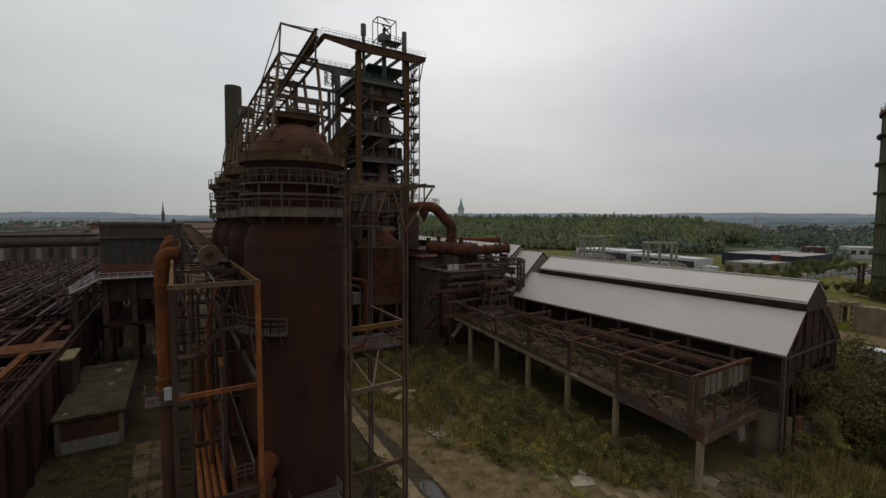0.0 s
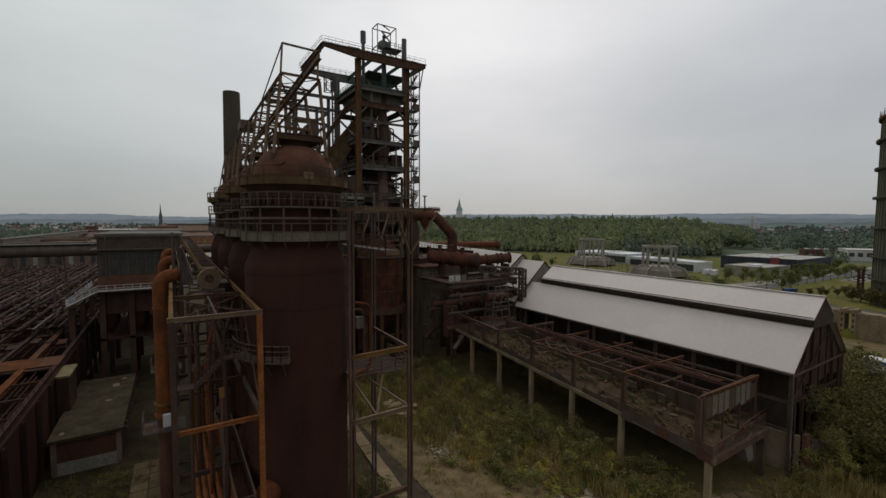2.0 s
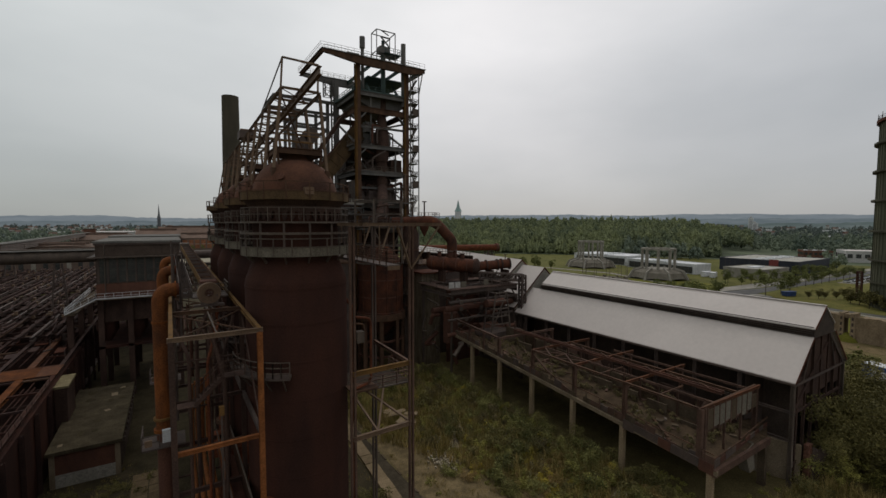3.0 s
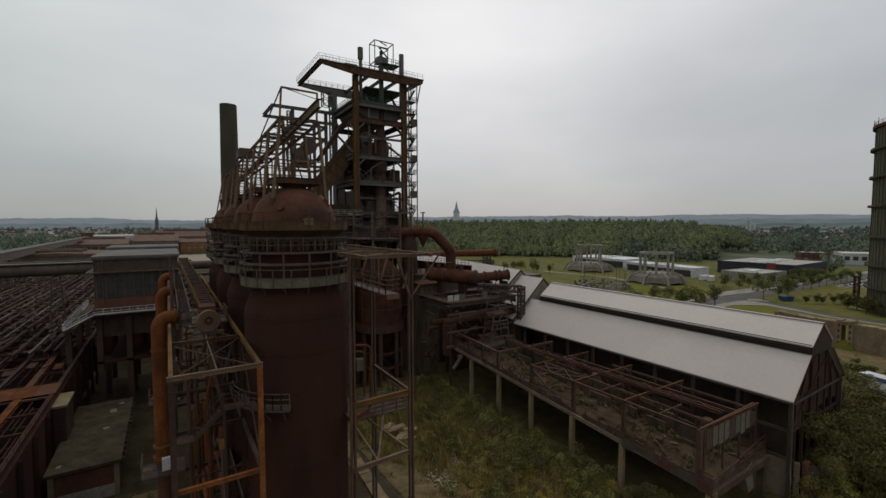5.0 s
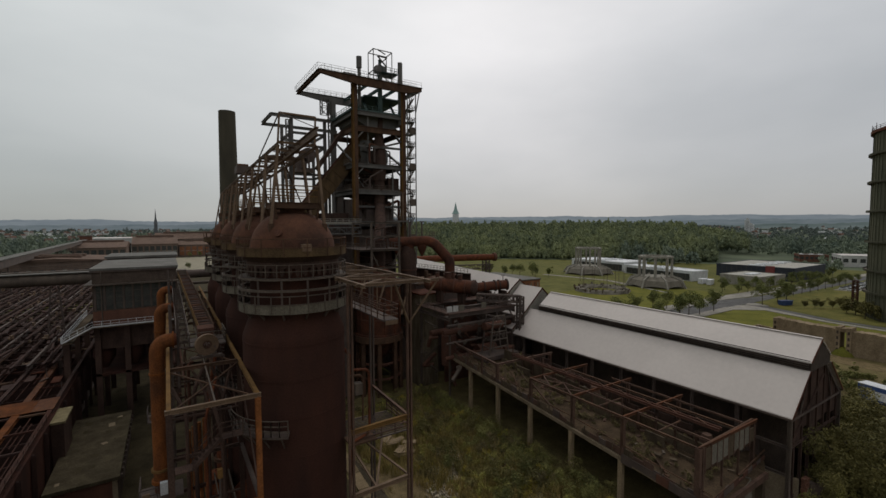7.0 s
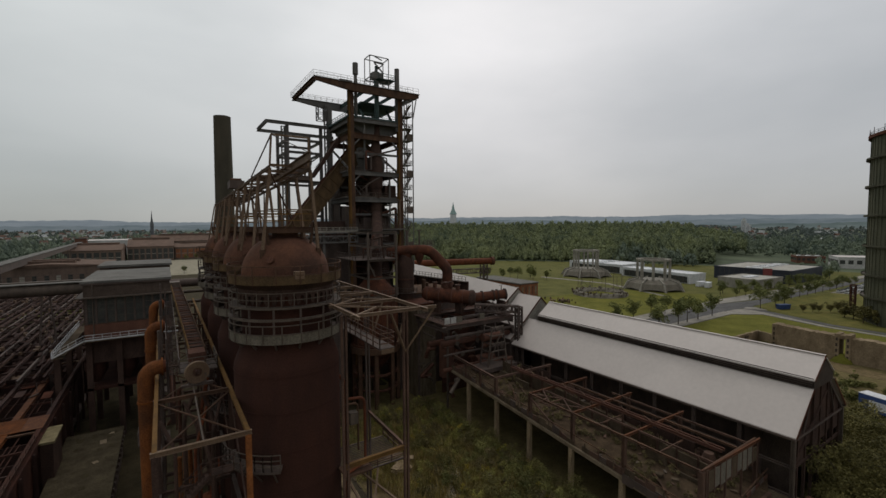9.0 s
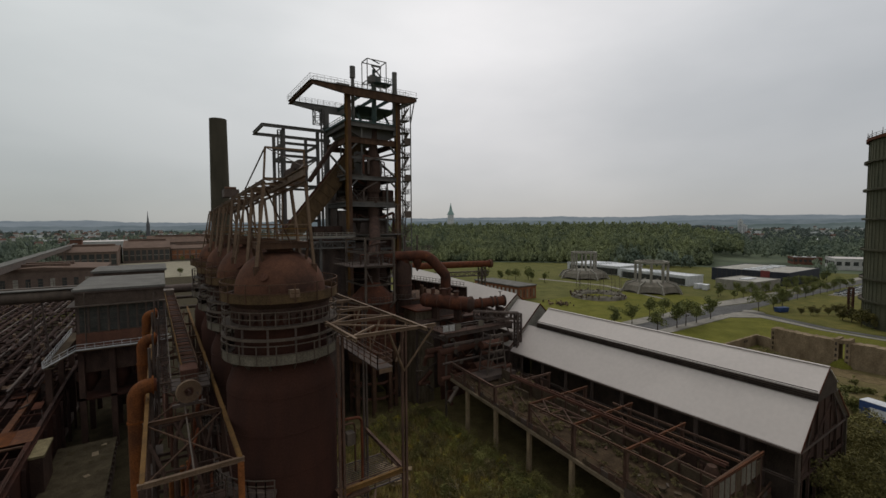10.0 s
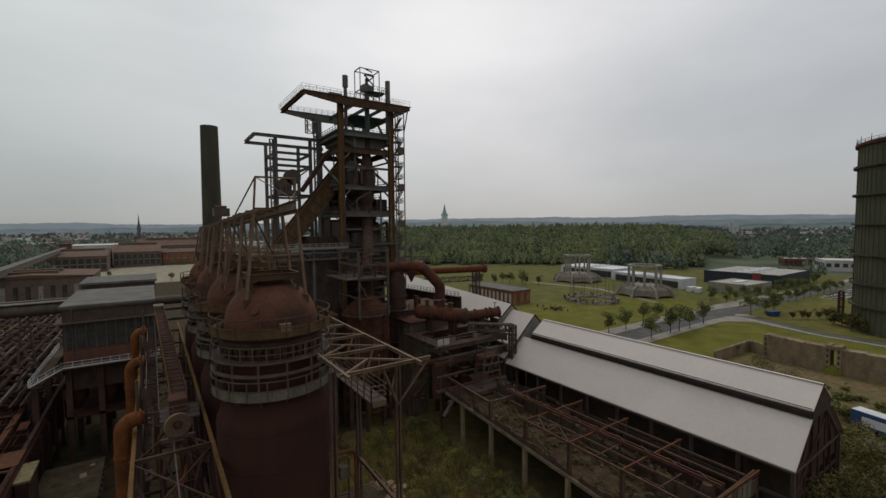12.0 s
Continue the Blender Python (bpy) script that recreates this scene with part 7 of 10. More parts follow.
    # uptake head, lift gear and floor clutter
    part("uptake_head", put("lathe", [(1.5, 44.6), (1.75, 46.0), (1.75, 50.5), (1.1, 54.0), (0.8, 56)], 24, (43.9, 98.3)), RUST_SOOT, th)
    for y in (97.0, 104, 110.5):
        part("inner_post", put("bar", (40.6, y, 48), (40.6, y, 59.4), 0.3), STEEL_TOWER_HAZED, th)
        part("inner_post", put("bar", (46.9, y, 34.6), (46.9, y, 47.5), 0.3), STEEL_TOWER_HAZED, th)
    part("stiffener", put("ibeam", (37.1, 96.6, 52.2), (49.4, 96.6, 52.2), 0.3, 0.5), STEEL_TOWER_HAZED, th)
    part("stiffener", put("ibeam", (37.1, 103.5, 44.8), (49.4, 103.5, 44.8), 0.3, 0.5), STEEL_TOWER_HAZED, th)
    part("stiffener", put("ibeam", (37.1, 97.5, 38.2), (49.4, 97.5, 38.2), 0.3, 0.5), STEEL_TOWER_HAZED, th)
    part("stiffener", put("ibeam", (37.1, 97.5, 31.2), (49.4, 97.5, 31.2), 0.3, 0.5), STEEL_TOWER_HAZED, th)
    for x, y, z0, z1 in ((39, 99, 34.7, 37.4), (41.5, 99.6, 34.7, 36.2), (46, 99.4, 34.7, 38.6), (47.6, 101, 34.7, 39.8), (39.4, 102, 42.2, 45.6), (47.4, 100, 42.2, 44.4), (40.4, 101, 28.6, 33), (46.6, 98.6, 28.6, 32.4), (38.8, 99, 28.6, 31.2)):
        part("machinery", put("lathe", [(0.9, z0), (0.9, z0 + (z1 - z0) * 0.6), (0.5, z1), (0.05, z1)], 10, (x, y)), STEEL_DARK, th)
    clut = random.Random(5)
    for i in range(46):
        x, y, z = clut.uniform(37.4, 49.4), clut.uniform(95.5, 110), clut.choice((28.8, 35, 42.4, 48.6))
        k = clut.random()
        if k < 0.5:
            g = Geo().pipe(bend((x, y, z), (x, y, z + clut.uniform(1.5, 5)), (clut.uniform(37.4, 49.4), y + clut.uniform(-2, 2), z + clut.uniform(2, 5.5)), 0.5, 4), clut.uniform(0.12, 0.35), 10)
        else:
            g = Geo().bar((x, y, z), (clut.uniform(37.4, 49.4), y + clut.uniform(-3, 3), z + clut.uniform(0, 5.5)), clut.uniform(0.14, 0.3))
        part("pipework", g, clut.choice((STEEL_TOWER_HAZED, STEEL_DARK, RUST_DARK)), th)
    part("lift_gear", put("box", 42.6, 45.2, 96.2, 97.8, 69.5, 71.0), STEEL_TOWER_HAZED, lf)
    part("lift_gear", Geo().bar((43, 96.4, 71), (45.4, 96.4, 73.2), 0.25).bar((45.4, 96.4, 71), (43, 96.4, 73.2), 0.25).bar((43, 96.4, 73.2), (45.4, 96.4, 73.2), 0.25), STEEL_TOWER_HAZED, lf)
    part("ladder", Geo().lattice((36.6, 112.3, 44), (36.6, 112.3, 65), 0.7, 0.7, 0.05, 1.4), STEEL_TOWER_HAZED, th)


furnace_tower()


def stair_tower():
    th = thing("stair_tower", "zigzag steel stair tower clinging to the furnace", "stair tower")
    x0, x1, y0, y1 = 50.2, 52.5, 95.4, 98.4
    for x in (x0, x1):
        for y in (y0, y1):
            part("post", put("bar", (x, y, 24), (x, y, 65.5), 0.2), STEEL_TOWER_HAZED, th)
    z = 27.0
    k = 0
    while z < 63:
        a, b = ((x0 + 0.3, y0 + 0.7, z), (x1 - 0.3, y0 + 0.7, z + 2.9))
        if k % 2:
            a, b = (x1 - 0.3, y1 - 0.7, z), (x0 + 0.3, y1 - 0.7, z + 2.9)
        part("flight", put("stair", a, b, 0.9), STEEL_GREY, th)
        l = part("landing", put("box", x0, x1, y0, y1, z - 0.06, z), STEEL_TOWER_HAZED, th)
        part("railing", put("rail", [(x0, y0, z), (x1, y0, z), (x1, y1, z)], 1.0, 1.3, 0.035, False, 3), STEEL_GREY, l)
        if k % 3 == 1:
            part("cladding", put("box", x1 - 1.6, x1 + 0.05, y0 - 0.05, y0, z, z + 1.6), STEEL_GREY, th)
        z += 2.9
        k += 1
    part("head_brace", put("bar", (x1, y0, 61), (x1 + 0.6, 94.6, 66), 0.2), STEEL_TOWER_HAZED, th)
    part("head_beam", put("bar", (x0, y0, 65.5), (x1, y0, 65.5), 0.2), STEEL_TOWER_HAZED, th)
    part("head_beam", put("bar", (x0, y1, 65.5), (x1, y1, 65.5), 0.2), STEEL_TOWER_HAZED, th)


stair_tower()


def casting_house():
    """Dense dark sheds at the foot of the furnace."""
    th = thing("casting_house", "sooty steel-clad casting house at the furnace foot", "building")
    part("wall", put("box", 19.0, 37.0, 98.0, 113.0, 0, 32.6), STEEL_DARK, th)
    part("roof", put("box", 18.6, 37.2, 97.6, 113.4, 32.6, 33.0), STEEL_DARK, th)
    part("wall", put("box", 13.5, 30.0, 82.0, 94.0, 0, 22.0), STEEL_DARK, th)
    part("roof", put("box", 13.2, 30.3, 81.7, 94.3, 22.0, 22.3), WALL_STREAKED, th)
    for i in range(8):
        part("rib", put("ibeam", (14.2 + i * 2.2, 81.9, 0), (14.2 + i * 2.2, 81.9, 22), 0.25, 0.3), STEEL_DARK, th)
    for i in range(9):
        part("rib", put("ibeam", (19.6 + i * 2.1, 97.8, 0), (19.6 + i * 2.1, 97.8, 32.4), 0.25, 0.3), STEEL_DARK, th)
    part("wall", put("box", 42.6, 57.4, 84.0, 94.5, 0, 20.6), STEEL_DARK, th)
    part("roof", put("box", 42.2, 57.8, 83.6, 94.8, 20.6, 20.9), WALL_STREAKED, th)
    for i in range(5):
        part("roof_vent", put("rod", (44.5 + i * 2.6, 86 + (i % 2) * 3, 20.9), (44.5 + i * 2.6, 86 + (i % 2) * 3, 22.2 + (i % 3) * 0.6), 0.45, 12), WALL_STREAKED, th)
    for x0, x1, z0, z1 in ((37.6, 43.2, 34.8, 40.6), (45.4, 49.0, 34.8, 39.6), (37.6, 41.5, 42.4, 46.6), (46.8, 49.0, 42.4, 45.8), (37.6, 49.0, 20.6, 33.6)):
        part("cladding", put("box", x0, x1, 110.2, 110.4, z0, z1), WALL_STREAKED, th)
    for y0, y1, z0, z1 in ((98, 104, 34.8, 40), (105, 110, 34.8, 46), (97, 110, 20.6, 33.4)):
        part("cladding", put("box", 37.3, 37.5, y0, y1, z0, z1), STEEL_DARK, th)
        part("cladding", put("box", 48.9, 49.1, y0 + 3, y1, z0, z1 - 2), STEEL_DARK, th)


casting_house()


def second_crane_frame():
    th = thing("hoist_frame", "lower steel hoist frame with a pointed crane runway", "gantry")
    z = 60.2
    for y in (110.8, 122.4):
        part("runway", put("ibeam", (22.0, y, z), (42, y, z), 0.5, 0.75), STEEL_TOWER_HAZED, th)
    part("runway", put("ibeam", (22.0, 110.8, z), (22.0, 122.4, z), 0.5, 0.75), STEEL_TOWER_HAZED, th)
    for x, y in ((26.8, 111.6), (35.0, 111.6), (26.8, 122.0), (35.0, 122.0)):
        part("column", put("ibeam", (x, y, 20), (x, y, z), 0.7, 0.7), STEEL_TOWER_HAZED, th)
    for h in (56.6, 53.6, 46.5, 38):
        for y in (111.6, 122.0):
            part("cross_beam", put("ibeam", (26.8, y, h), (35.4, y, h), 0.4, 0.6), STEEL_TOWER_HAZED, th)
        for x in (26.8, 35.0):
            part("side_beam", put("ibeam", (x, 111.6, h), (x, 122.0, h), 0.4, 0.6), STEEL_TOWER_HAZED, th)
    part("brace", Geo().bar((26.8, 111.6, 47), (35.0, 111.6, 53.4), 0.3), STEEL_TOWER_HAZED, th)
    part("ladder", Geo().lattice((25.8, 111.4, 30), (25.8, 111.4, 59.5), 0.7, 0.7, 0.05, 1.4), STEEL_TOWER_HAZED, th)


second_crane_frame()


def skip_incline():
    th = thing("skip_incline", "steep brown skip hoist bridge leaning on the furnace", "skip hoist")
    p, q = Vector((22.5, 104.0, 30.5)), Vector((43.0, 104.0, 56.0))
    for s in (-1.6, 1.6):
        o = Vector((0, s, 0))
        part("side_plate", Geo().bar(p + o, q + o, 0.3, 3.5, (0, 0, 1)), BRIDGE_STEEL if s < 0 else RUST_DARK, th)
    part("floor", Geo().bar(p, q, 3.2, 0.3), RUST_DARK, th)
    for s in (-0.8, 0.8):
        o = Vector((0, s, 0.35))
        part("rail", Geo().bar(p + o, q + o, 0.14, 0.2), STEEL_TOWER_HAZED, th)
    d = (q - p).normalized()
    for i in range(14):
        c = p.lerp(q, (i + 0.5) / 14)
        part("stiffener", Geo().bar(c + Vector((0, -1.78, 0)) - Vector((-d.z, 0, d.x)) * 1.7, c + Vector((0, -1.78, 0)) + Vector((-d.z, 0, d.x)) * 1.7, 0.22), BRIDGE_STEEL, th)
    for k in (-1.7, 1.7):
        e = Vector((0, -1.8, 0)) + Vector((-d.z, 0, d.x)) * k
        part("flange", Geo().bar(p + e, q + e, 0.35, 0.3), BRIDGE_STEEL, th)
    # winding house below the bridge
    h = part("winding_house", put("box", 30.6, 36.4, 99.4, 107, 25.0, 36.6), RUST_SOOT, th, "soot-dark sheet-clad winding house")
    for x in (30.6, 32.5, 34.4, 36.3):
        part("post", put("bar", (x, 99.3, 25), (x, 99.3, 36.6), 0.22), RUST_SOOT, h)
    part("window", put("box", 33.0, 34.2, 99.32, 99.42, 33.6, 34.8), GLASS_DARK, h)
    for x in (31, 36):
        for y in (100, 106.6):
            part("leg", put("ibeam", (x, y, 0), (x, y, 25), 0.4, 0.4), STEEL_DARK, h)
    for x, z in ((27, 35.8), (34, 44.6)):
        part("support", Geo().bar((x, 102.6, 0), (x, 102.6, z - 1), 0.5).bar((x, 105.4, 0), (x, 105.4, z - 1), 0.5), STEEL_TOWER_HAZED, th)
    part("upper_track", Geo().bar((30.5, 104, 47.0), (37, 104, 56.5), 1.6, 0.8), RUST_SOOT, th)
    h = part("sheave_house", put("box", 25.6, 29.4, 102.6, 105.4, 46.0, 47.0), STEEL_DARK, th)
    for x, z, r in ((26.6, 48.2, 1.5), (28.4, 50.0, 1.7)):
        for y in (102.9, 105.0):
            part("sheave", put("rod", (x, y, z), (x, y + 0.25, z), r, 22), STEEL_DARK, h)
        part("sheave_bearing", Geo().bar((x, 102.6, 46.8), (x, 102.8, z), 0.4).bar((x, 105.4, 46.8), (x, 105.2, z), 0.4), STEEL_DARK, h)
    part("rope", Geo().bar((31, 103.4, 49), (44, 103.4, 63), 0.05).bar((31, 104.6, 49), (44, 104.6, 63), 0.05), STEEL_TOWER_HAZED, th)
    w = thing("crossing_gangway", "gangway with pale railing between stoves and furnace", "gangway")
    part("deck", put("box", 12, 37.5, 94.2, 95.8, 33.9, 34.1), STEEL_TOWER_HAZED, w)
    part("railing", put("rail", [(12, 94.2, 34.1), (37.5, 94.2, 34.1)], 1.1, 1.4, 0.05, False, 3, 0.45), CONCRETE_GREY, w)
    for x in (14, 22, 30):
        part("support", Geo().bar((x, 95, 0), (x, 95, 33.9), 0.5), STEEL_TOWER_HAZED, w)
    part("under_truss", Geo().lattice((12, 95, 32.6), (37.5, 95, 32.6), 1.4, 1.4, 0.07), STEEL_TOWER_HAZED, w)


skip_incline()


def dust_catcher():
    th = thing("dust_catcher", "soot-dark rusty cylindrical dust catcher on a ring of columns", "vessel", at=(36.0, 82.0, 0))
    part("shell", put("lathe", [(0.2, 26.0), (1.4, 25.5), (4.5, 22.2), (4.55, 21.9), (4.5, 21.8), (4.5, 12.4), (4.7, 12.3), (4.7, 11.6), (1.4, 7.0), (0.8, 7.0)], 48), RUST_MAIN, th)
    part("rim", put("ring", 4.4, 4.8, 21.85, 22.1, 48), STEEL_GREY, th)
    part("railing", put("rail", ring_points(4.75, 22.1, 20, 150, 330), 1.05, 3, 0.03, False, 2), STEEL_DARK, th)
    for z in (15.2, 18.6):
        part("rim", put("ring", 4.48, 4.6, z, z + 0.2, 48), RUST_DARK, th)
    for a in (200, 235, 262, 290, 318):
        c, q = math.cos(radians(a)), math.sin(radians(a))
        part("stiffener", put("bar", (4.55 * c, 4.55 * q, 12.4), (4.55 * c, 4.55 * q, 21.8), 0.2), RUST_MAIN, th)
    part("ring_beam", put("ring", 3.7, 5.0, 10.8, 12.0, 48), RUST_BEAM, th)
    for i in range(8):
        a = 2 * math.pi * (i + 0.5) / 8
        part("column", put("bar", (4.4 * math.cos(a), 4.4 * math.sin(a), 0), (4.4 * math.cos(a), 4.4 * math.sin(a), 10.9), 0.7, 0.7), RUST_BEAM, th)
    for z in (3.4, 6.4):
        part("ring_brace", put("ring", 4.2, 4.6, z, z + 0.35, 8), RUST_DARK, th)
    c = thing("service_cage", "open steel service platform cage on the dust catcher", "platform")
    x0, x1, y0, y1 = 32.5, 38.3, 76.9, 86.4
    for x in (x0, x1):
        for y in (y0, y1):
            part("post", put("bar", (x, y, 22.0 if y == y0 else 23.4), (x, y, 34.3), 0.34), STEEL_GREY, c)
        part("foot_bracket", put("bar", (x, y0, 22.0), (36.0 + (x - 36.0) * 0.75, 78.6, 20.4), 0.3), STEEL_GREY, c)
    for z in (25.6, 29.0, 31.6, 34.2):
        for y in (y0, y1):
            part("beam", put("ibeam", (x0, y, z), (x1, y, z), 0.22, 0.3), STEEL_GREY, c)
        for x in (x0, x1):
            part("beam", put("ibeam", (x, y0, z), (x, y1, z), 0.22, 0.3), STEEL_GREY, c)
    part("deck", put("box", x0 - 2.6, x1 + 0.3, y0 - 0.3, y1 + 0.6, 29.16, 29.28), STEEL_DARK, c)
    part("railing", put("rail", [(x0 - 2.6, y1, 29.28), (x0 - 2.6, y0 - 0.3, 29.28), (x1 + 0.3, y0 - 0.3, 29.28), (x1 + 0.3, y1, 29.28)], 1.1, 1.4, 0.035, False, 2), STEEL_DARK, c)
    part("inner_pipe", put("pipe", [(36.4, 82, 25.4), (36.4, 82.4, 30), (39, 87, 34), (43.4, 97, 38)], 1.2, 20), RUST_SOOT, c)
    rng = random.Random(61)
    for _ in range(16):
        x, y, z = rng.uniform(x0, x1), rng.uniform(y0 + 0.4, y1), rng.choice((25.7, 29.3, 31.7))
        part("pipework", Geo().pipe(bend((x, y, z), (x, y, z + rng.uniform(0.8, 2.2)), (rng.uniform(x0, x1), y + rng.uniform(-1, 1), z + rng.uniform(1.0, 2.4)), 0.3, 4), rng.uniform(0.07, 0.22), 8), rng.choice((STEEL_DARK, RUST_SOOT, RUST_DARK)), c)
    for x in (x0, x1):
        part("knee", Geo().bar((x, y0, 28.8), (x + (1.4 if x < 36 else -1.4), y0 + 0.1, 26.0), 0.18), STEEL_GREY, c)


dust_catcher()


def gas_mains():
    th = thing("downcomer", "big rust-brown gas downcomer with bent pipe", "pipe")
    pts = bend((41.0, 86.6, 30.0), (48.6, 81.6, 30.4), (51.4, 79.9, 26.8), 1.6, 5) + bend((51.4, 79.9, 26.8), (51.9, 79.6, 26.0), (51.9, 79.6, 22.0), 0.6, 4)
    part("pipe", put("pipe", pts, 1.1, 28), RUST_MAIN, th)
    part("flange", put("ring", 1.12, 1.4, 22.9, 23.15, 28, (51.9, 79.6)), RUST_DARK, th)
    for i in range(3):
        c = Vector((42.4, 85.7, 30.0)).lerp(Vector((46.8, 82.8, 30.2)), i / 2)
        part("dust_pocket", put("lathe", [(1.1, c.z - 0.6), (0.95, c.z - 1.5), (0.12, c.z - 3.2)], 20, (c.x, c.y)), RUST_MAIN, th)
        part("vent", put("pipe", [(c.x, c.y, c.z + 1.0), (c.x, c.y, c.z + 4.2)], 0.16, 10), STEEL_DARK, th)
        part("vent_cap", put("box", c.x - 0.5, c.x + 0.5, c.y - 0.15, c.y + 0.15, c.z + 4.2, c.z + 4.4), STEEL_DARK, th)
    p = part("platform", put("box", 45.5, 51, 83.4, 86.5, 31.0, 31.1), STEEL_DARK, th)
    part("railing", put("rail", [(45.5, 83.4, 31.1), (51, 83.4, 31.1), (51, 86.5, 31.1)], 1.1, 1.0, 0.035, False, 3), STEEL_GREY, p)
    m = thing("gas_main", "large patchy rust-brown gas main with a fat vessel", "pipe")
    a, b, e = Vector((44.6, 77.6, 21.9)), Vector((51.3, 70.1, 21.3)), Vector((57.9, 67.5, 21.8))
    part("vessel", put("pipe", [a, a.lerp(b, 0.06), a.lerp(b, 0.9), b], [0.9, 1.36, 1.4, 1.4], 32), RUST_MAIN, m)
    part("end_cap", put("pipe", [b + (a - b).normalized() * 0.3, b + (b - a).normalized() * 0.25, b + (b - a).normalized() * 0.9], [1.58, 1.58, 0.8], 32), RUST_SOOT, m)
    part("pipe", put("pipe", [b.lerp(e, 0.04), e], 0.92, 28), RUST_MAIN, m)
    for k in (0.12, 0.36, 0.62, 0.84):
        c, w = a.lerp(b, k), (b - a).normalized() * 0.1
        part("flange", put("rod", c - w, c + w, 1.48, 32), RUST_DARK, m)
    for k in (0.30, 0.62, 0.74, 0.97):
        c, w = b.lerp(e, k), (e - b).normalized() * 0.14
        part("flange", put("rod", c - w, c + w, 1.14, 28), RUST_SOOT, m)
    for k, r, h in ((0.25, 0.4, 0.7), (0.48, 0.55, 0.9), (0.58, 0.3, 1.1), (0.72, 0.45, 0.6)):
        c = a.lerp(b, k)
        part("stub", put("rod", (c.x, c.y, c.z + 1.4), (c.x, c.y, c.z + 1.6 + h), r, 16), RUST_DARK, m)
        part("stub_cap", put("rod", (c.x, c.y, c.z + 1.6 + h), (c.x, c.y, c.z + 1.75 + h), r * 1.35, 16), RUST_SOOT, m)
    c = b.lerp(e, 0.86)
    part("valve_rod", Geo().bar((c.x, c.y, c.z + 0.9), (c.x, c.y, c.z + 1.9), 0.12).bar((c.x - 0.5, c.y, c.z + 1.9), (c.x + 0.5, c.y, c.z + 1.9), 0.1), STEEL_DARK, m)
    for c in (a.lerp(b, 0.3), a.lerp(b, 0.75), b.lerp(e, 0.4), b.lerp(e, 0.85)):
        part("saddle", put("box", c.x - 0.3, c.x + 0.3, c.y - 1.0, c.y + 1.0, 18.1, 20.6), RUST_SOOT, m)
        part("saddle_strut", Geo().bar((c.x, c.y - 0.9, 18.1), (c.x + 1.2, c.y - 0.9, 20.4), 0.16), STEEL_DARK, m)
    v = thing("gas_vessel", "dark rusty upright gas vessel beside the dust catcher", "vessel", at=(44.4, 84.6, 0))
    part("shell", put("lathe", [(1.1, 0), (1.1, 8), (1.75, 10), (1.75, 27.5), (1.2, 29.2), (0.2, 29.6)], 28), RUST_SOOT, v)
    for z in (12, 18, 24):
        part("band", put("ring", 1.74, 1.9, z, z + 0.25, 28), RUST_DARK, v)
    for z in (14.6, 21.2):
        p = part("landing", put("ring", 1.75, 2.6, z, z + 0.08, 18, (0, 0), 180, 320), STEEL_DARK, v)
        part("railing", put("rail", ring_points(2.56, z + 0.08, 9, 180, 320), 1.05, 3, 0.035, False, 3), STEEL_GREY, p)
    f = thing("far_gas_main", "distant rusty gas main on a steel trestle", "pipe")
    part("pipe", put("pipe", [(92, 169, 18.6), (132.5, 162, 18.4)], 1.5, 24), RUST_PIPE, f)
    part("flange", put("rod", (131.8, 162.1, 18.4), (133, 161.9, 18.4), 2.0, 24), RUST_DARK, f)
    part("trestle", Geo().lattice((128, 162.8, 0), (128, 162.8, 17), 2.4, 2.4, 0.12), STEEL_DARK, f)
    part("trestle", Geo().lattice((100, 167.5, 14.2), (131, 162.2, 14.0), 1.6, 2.0, 0.1), STEEL_DARK, f)


gas_mains()


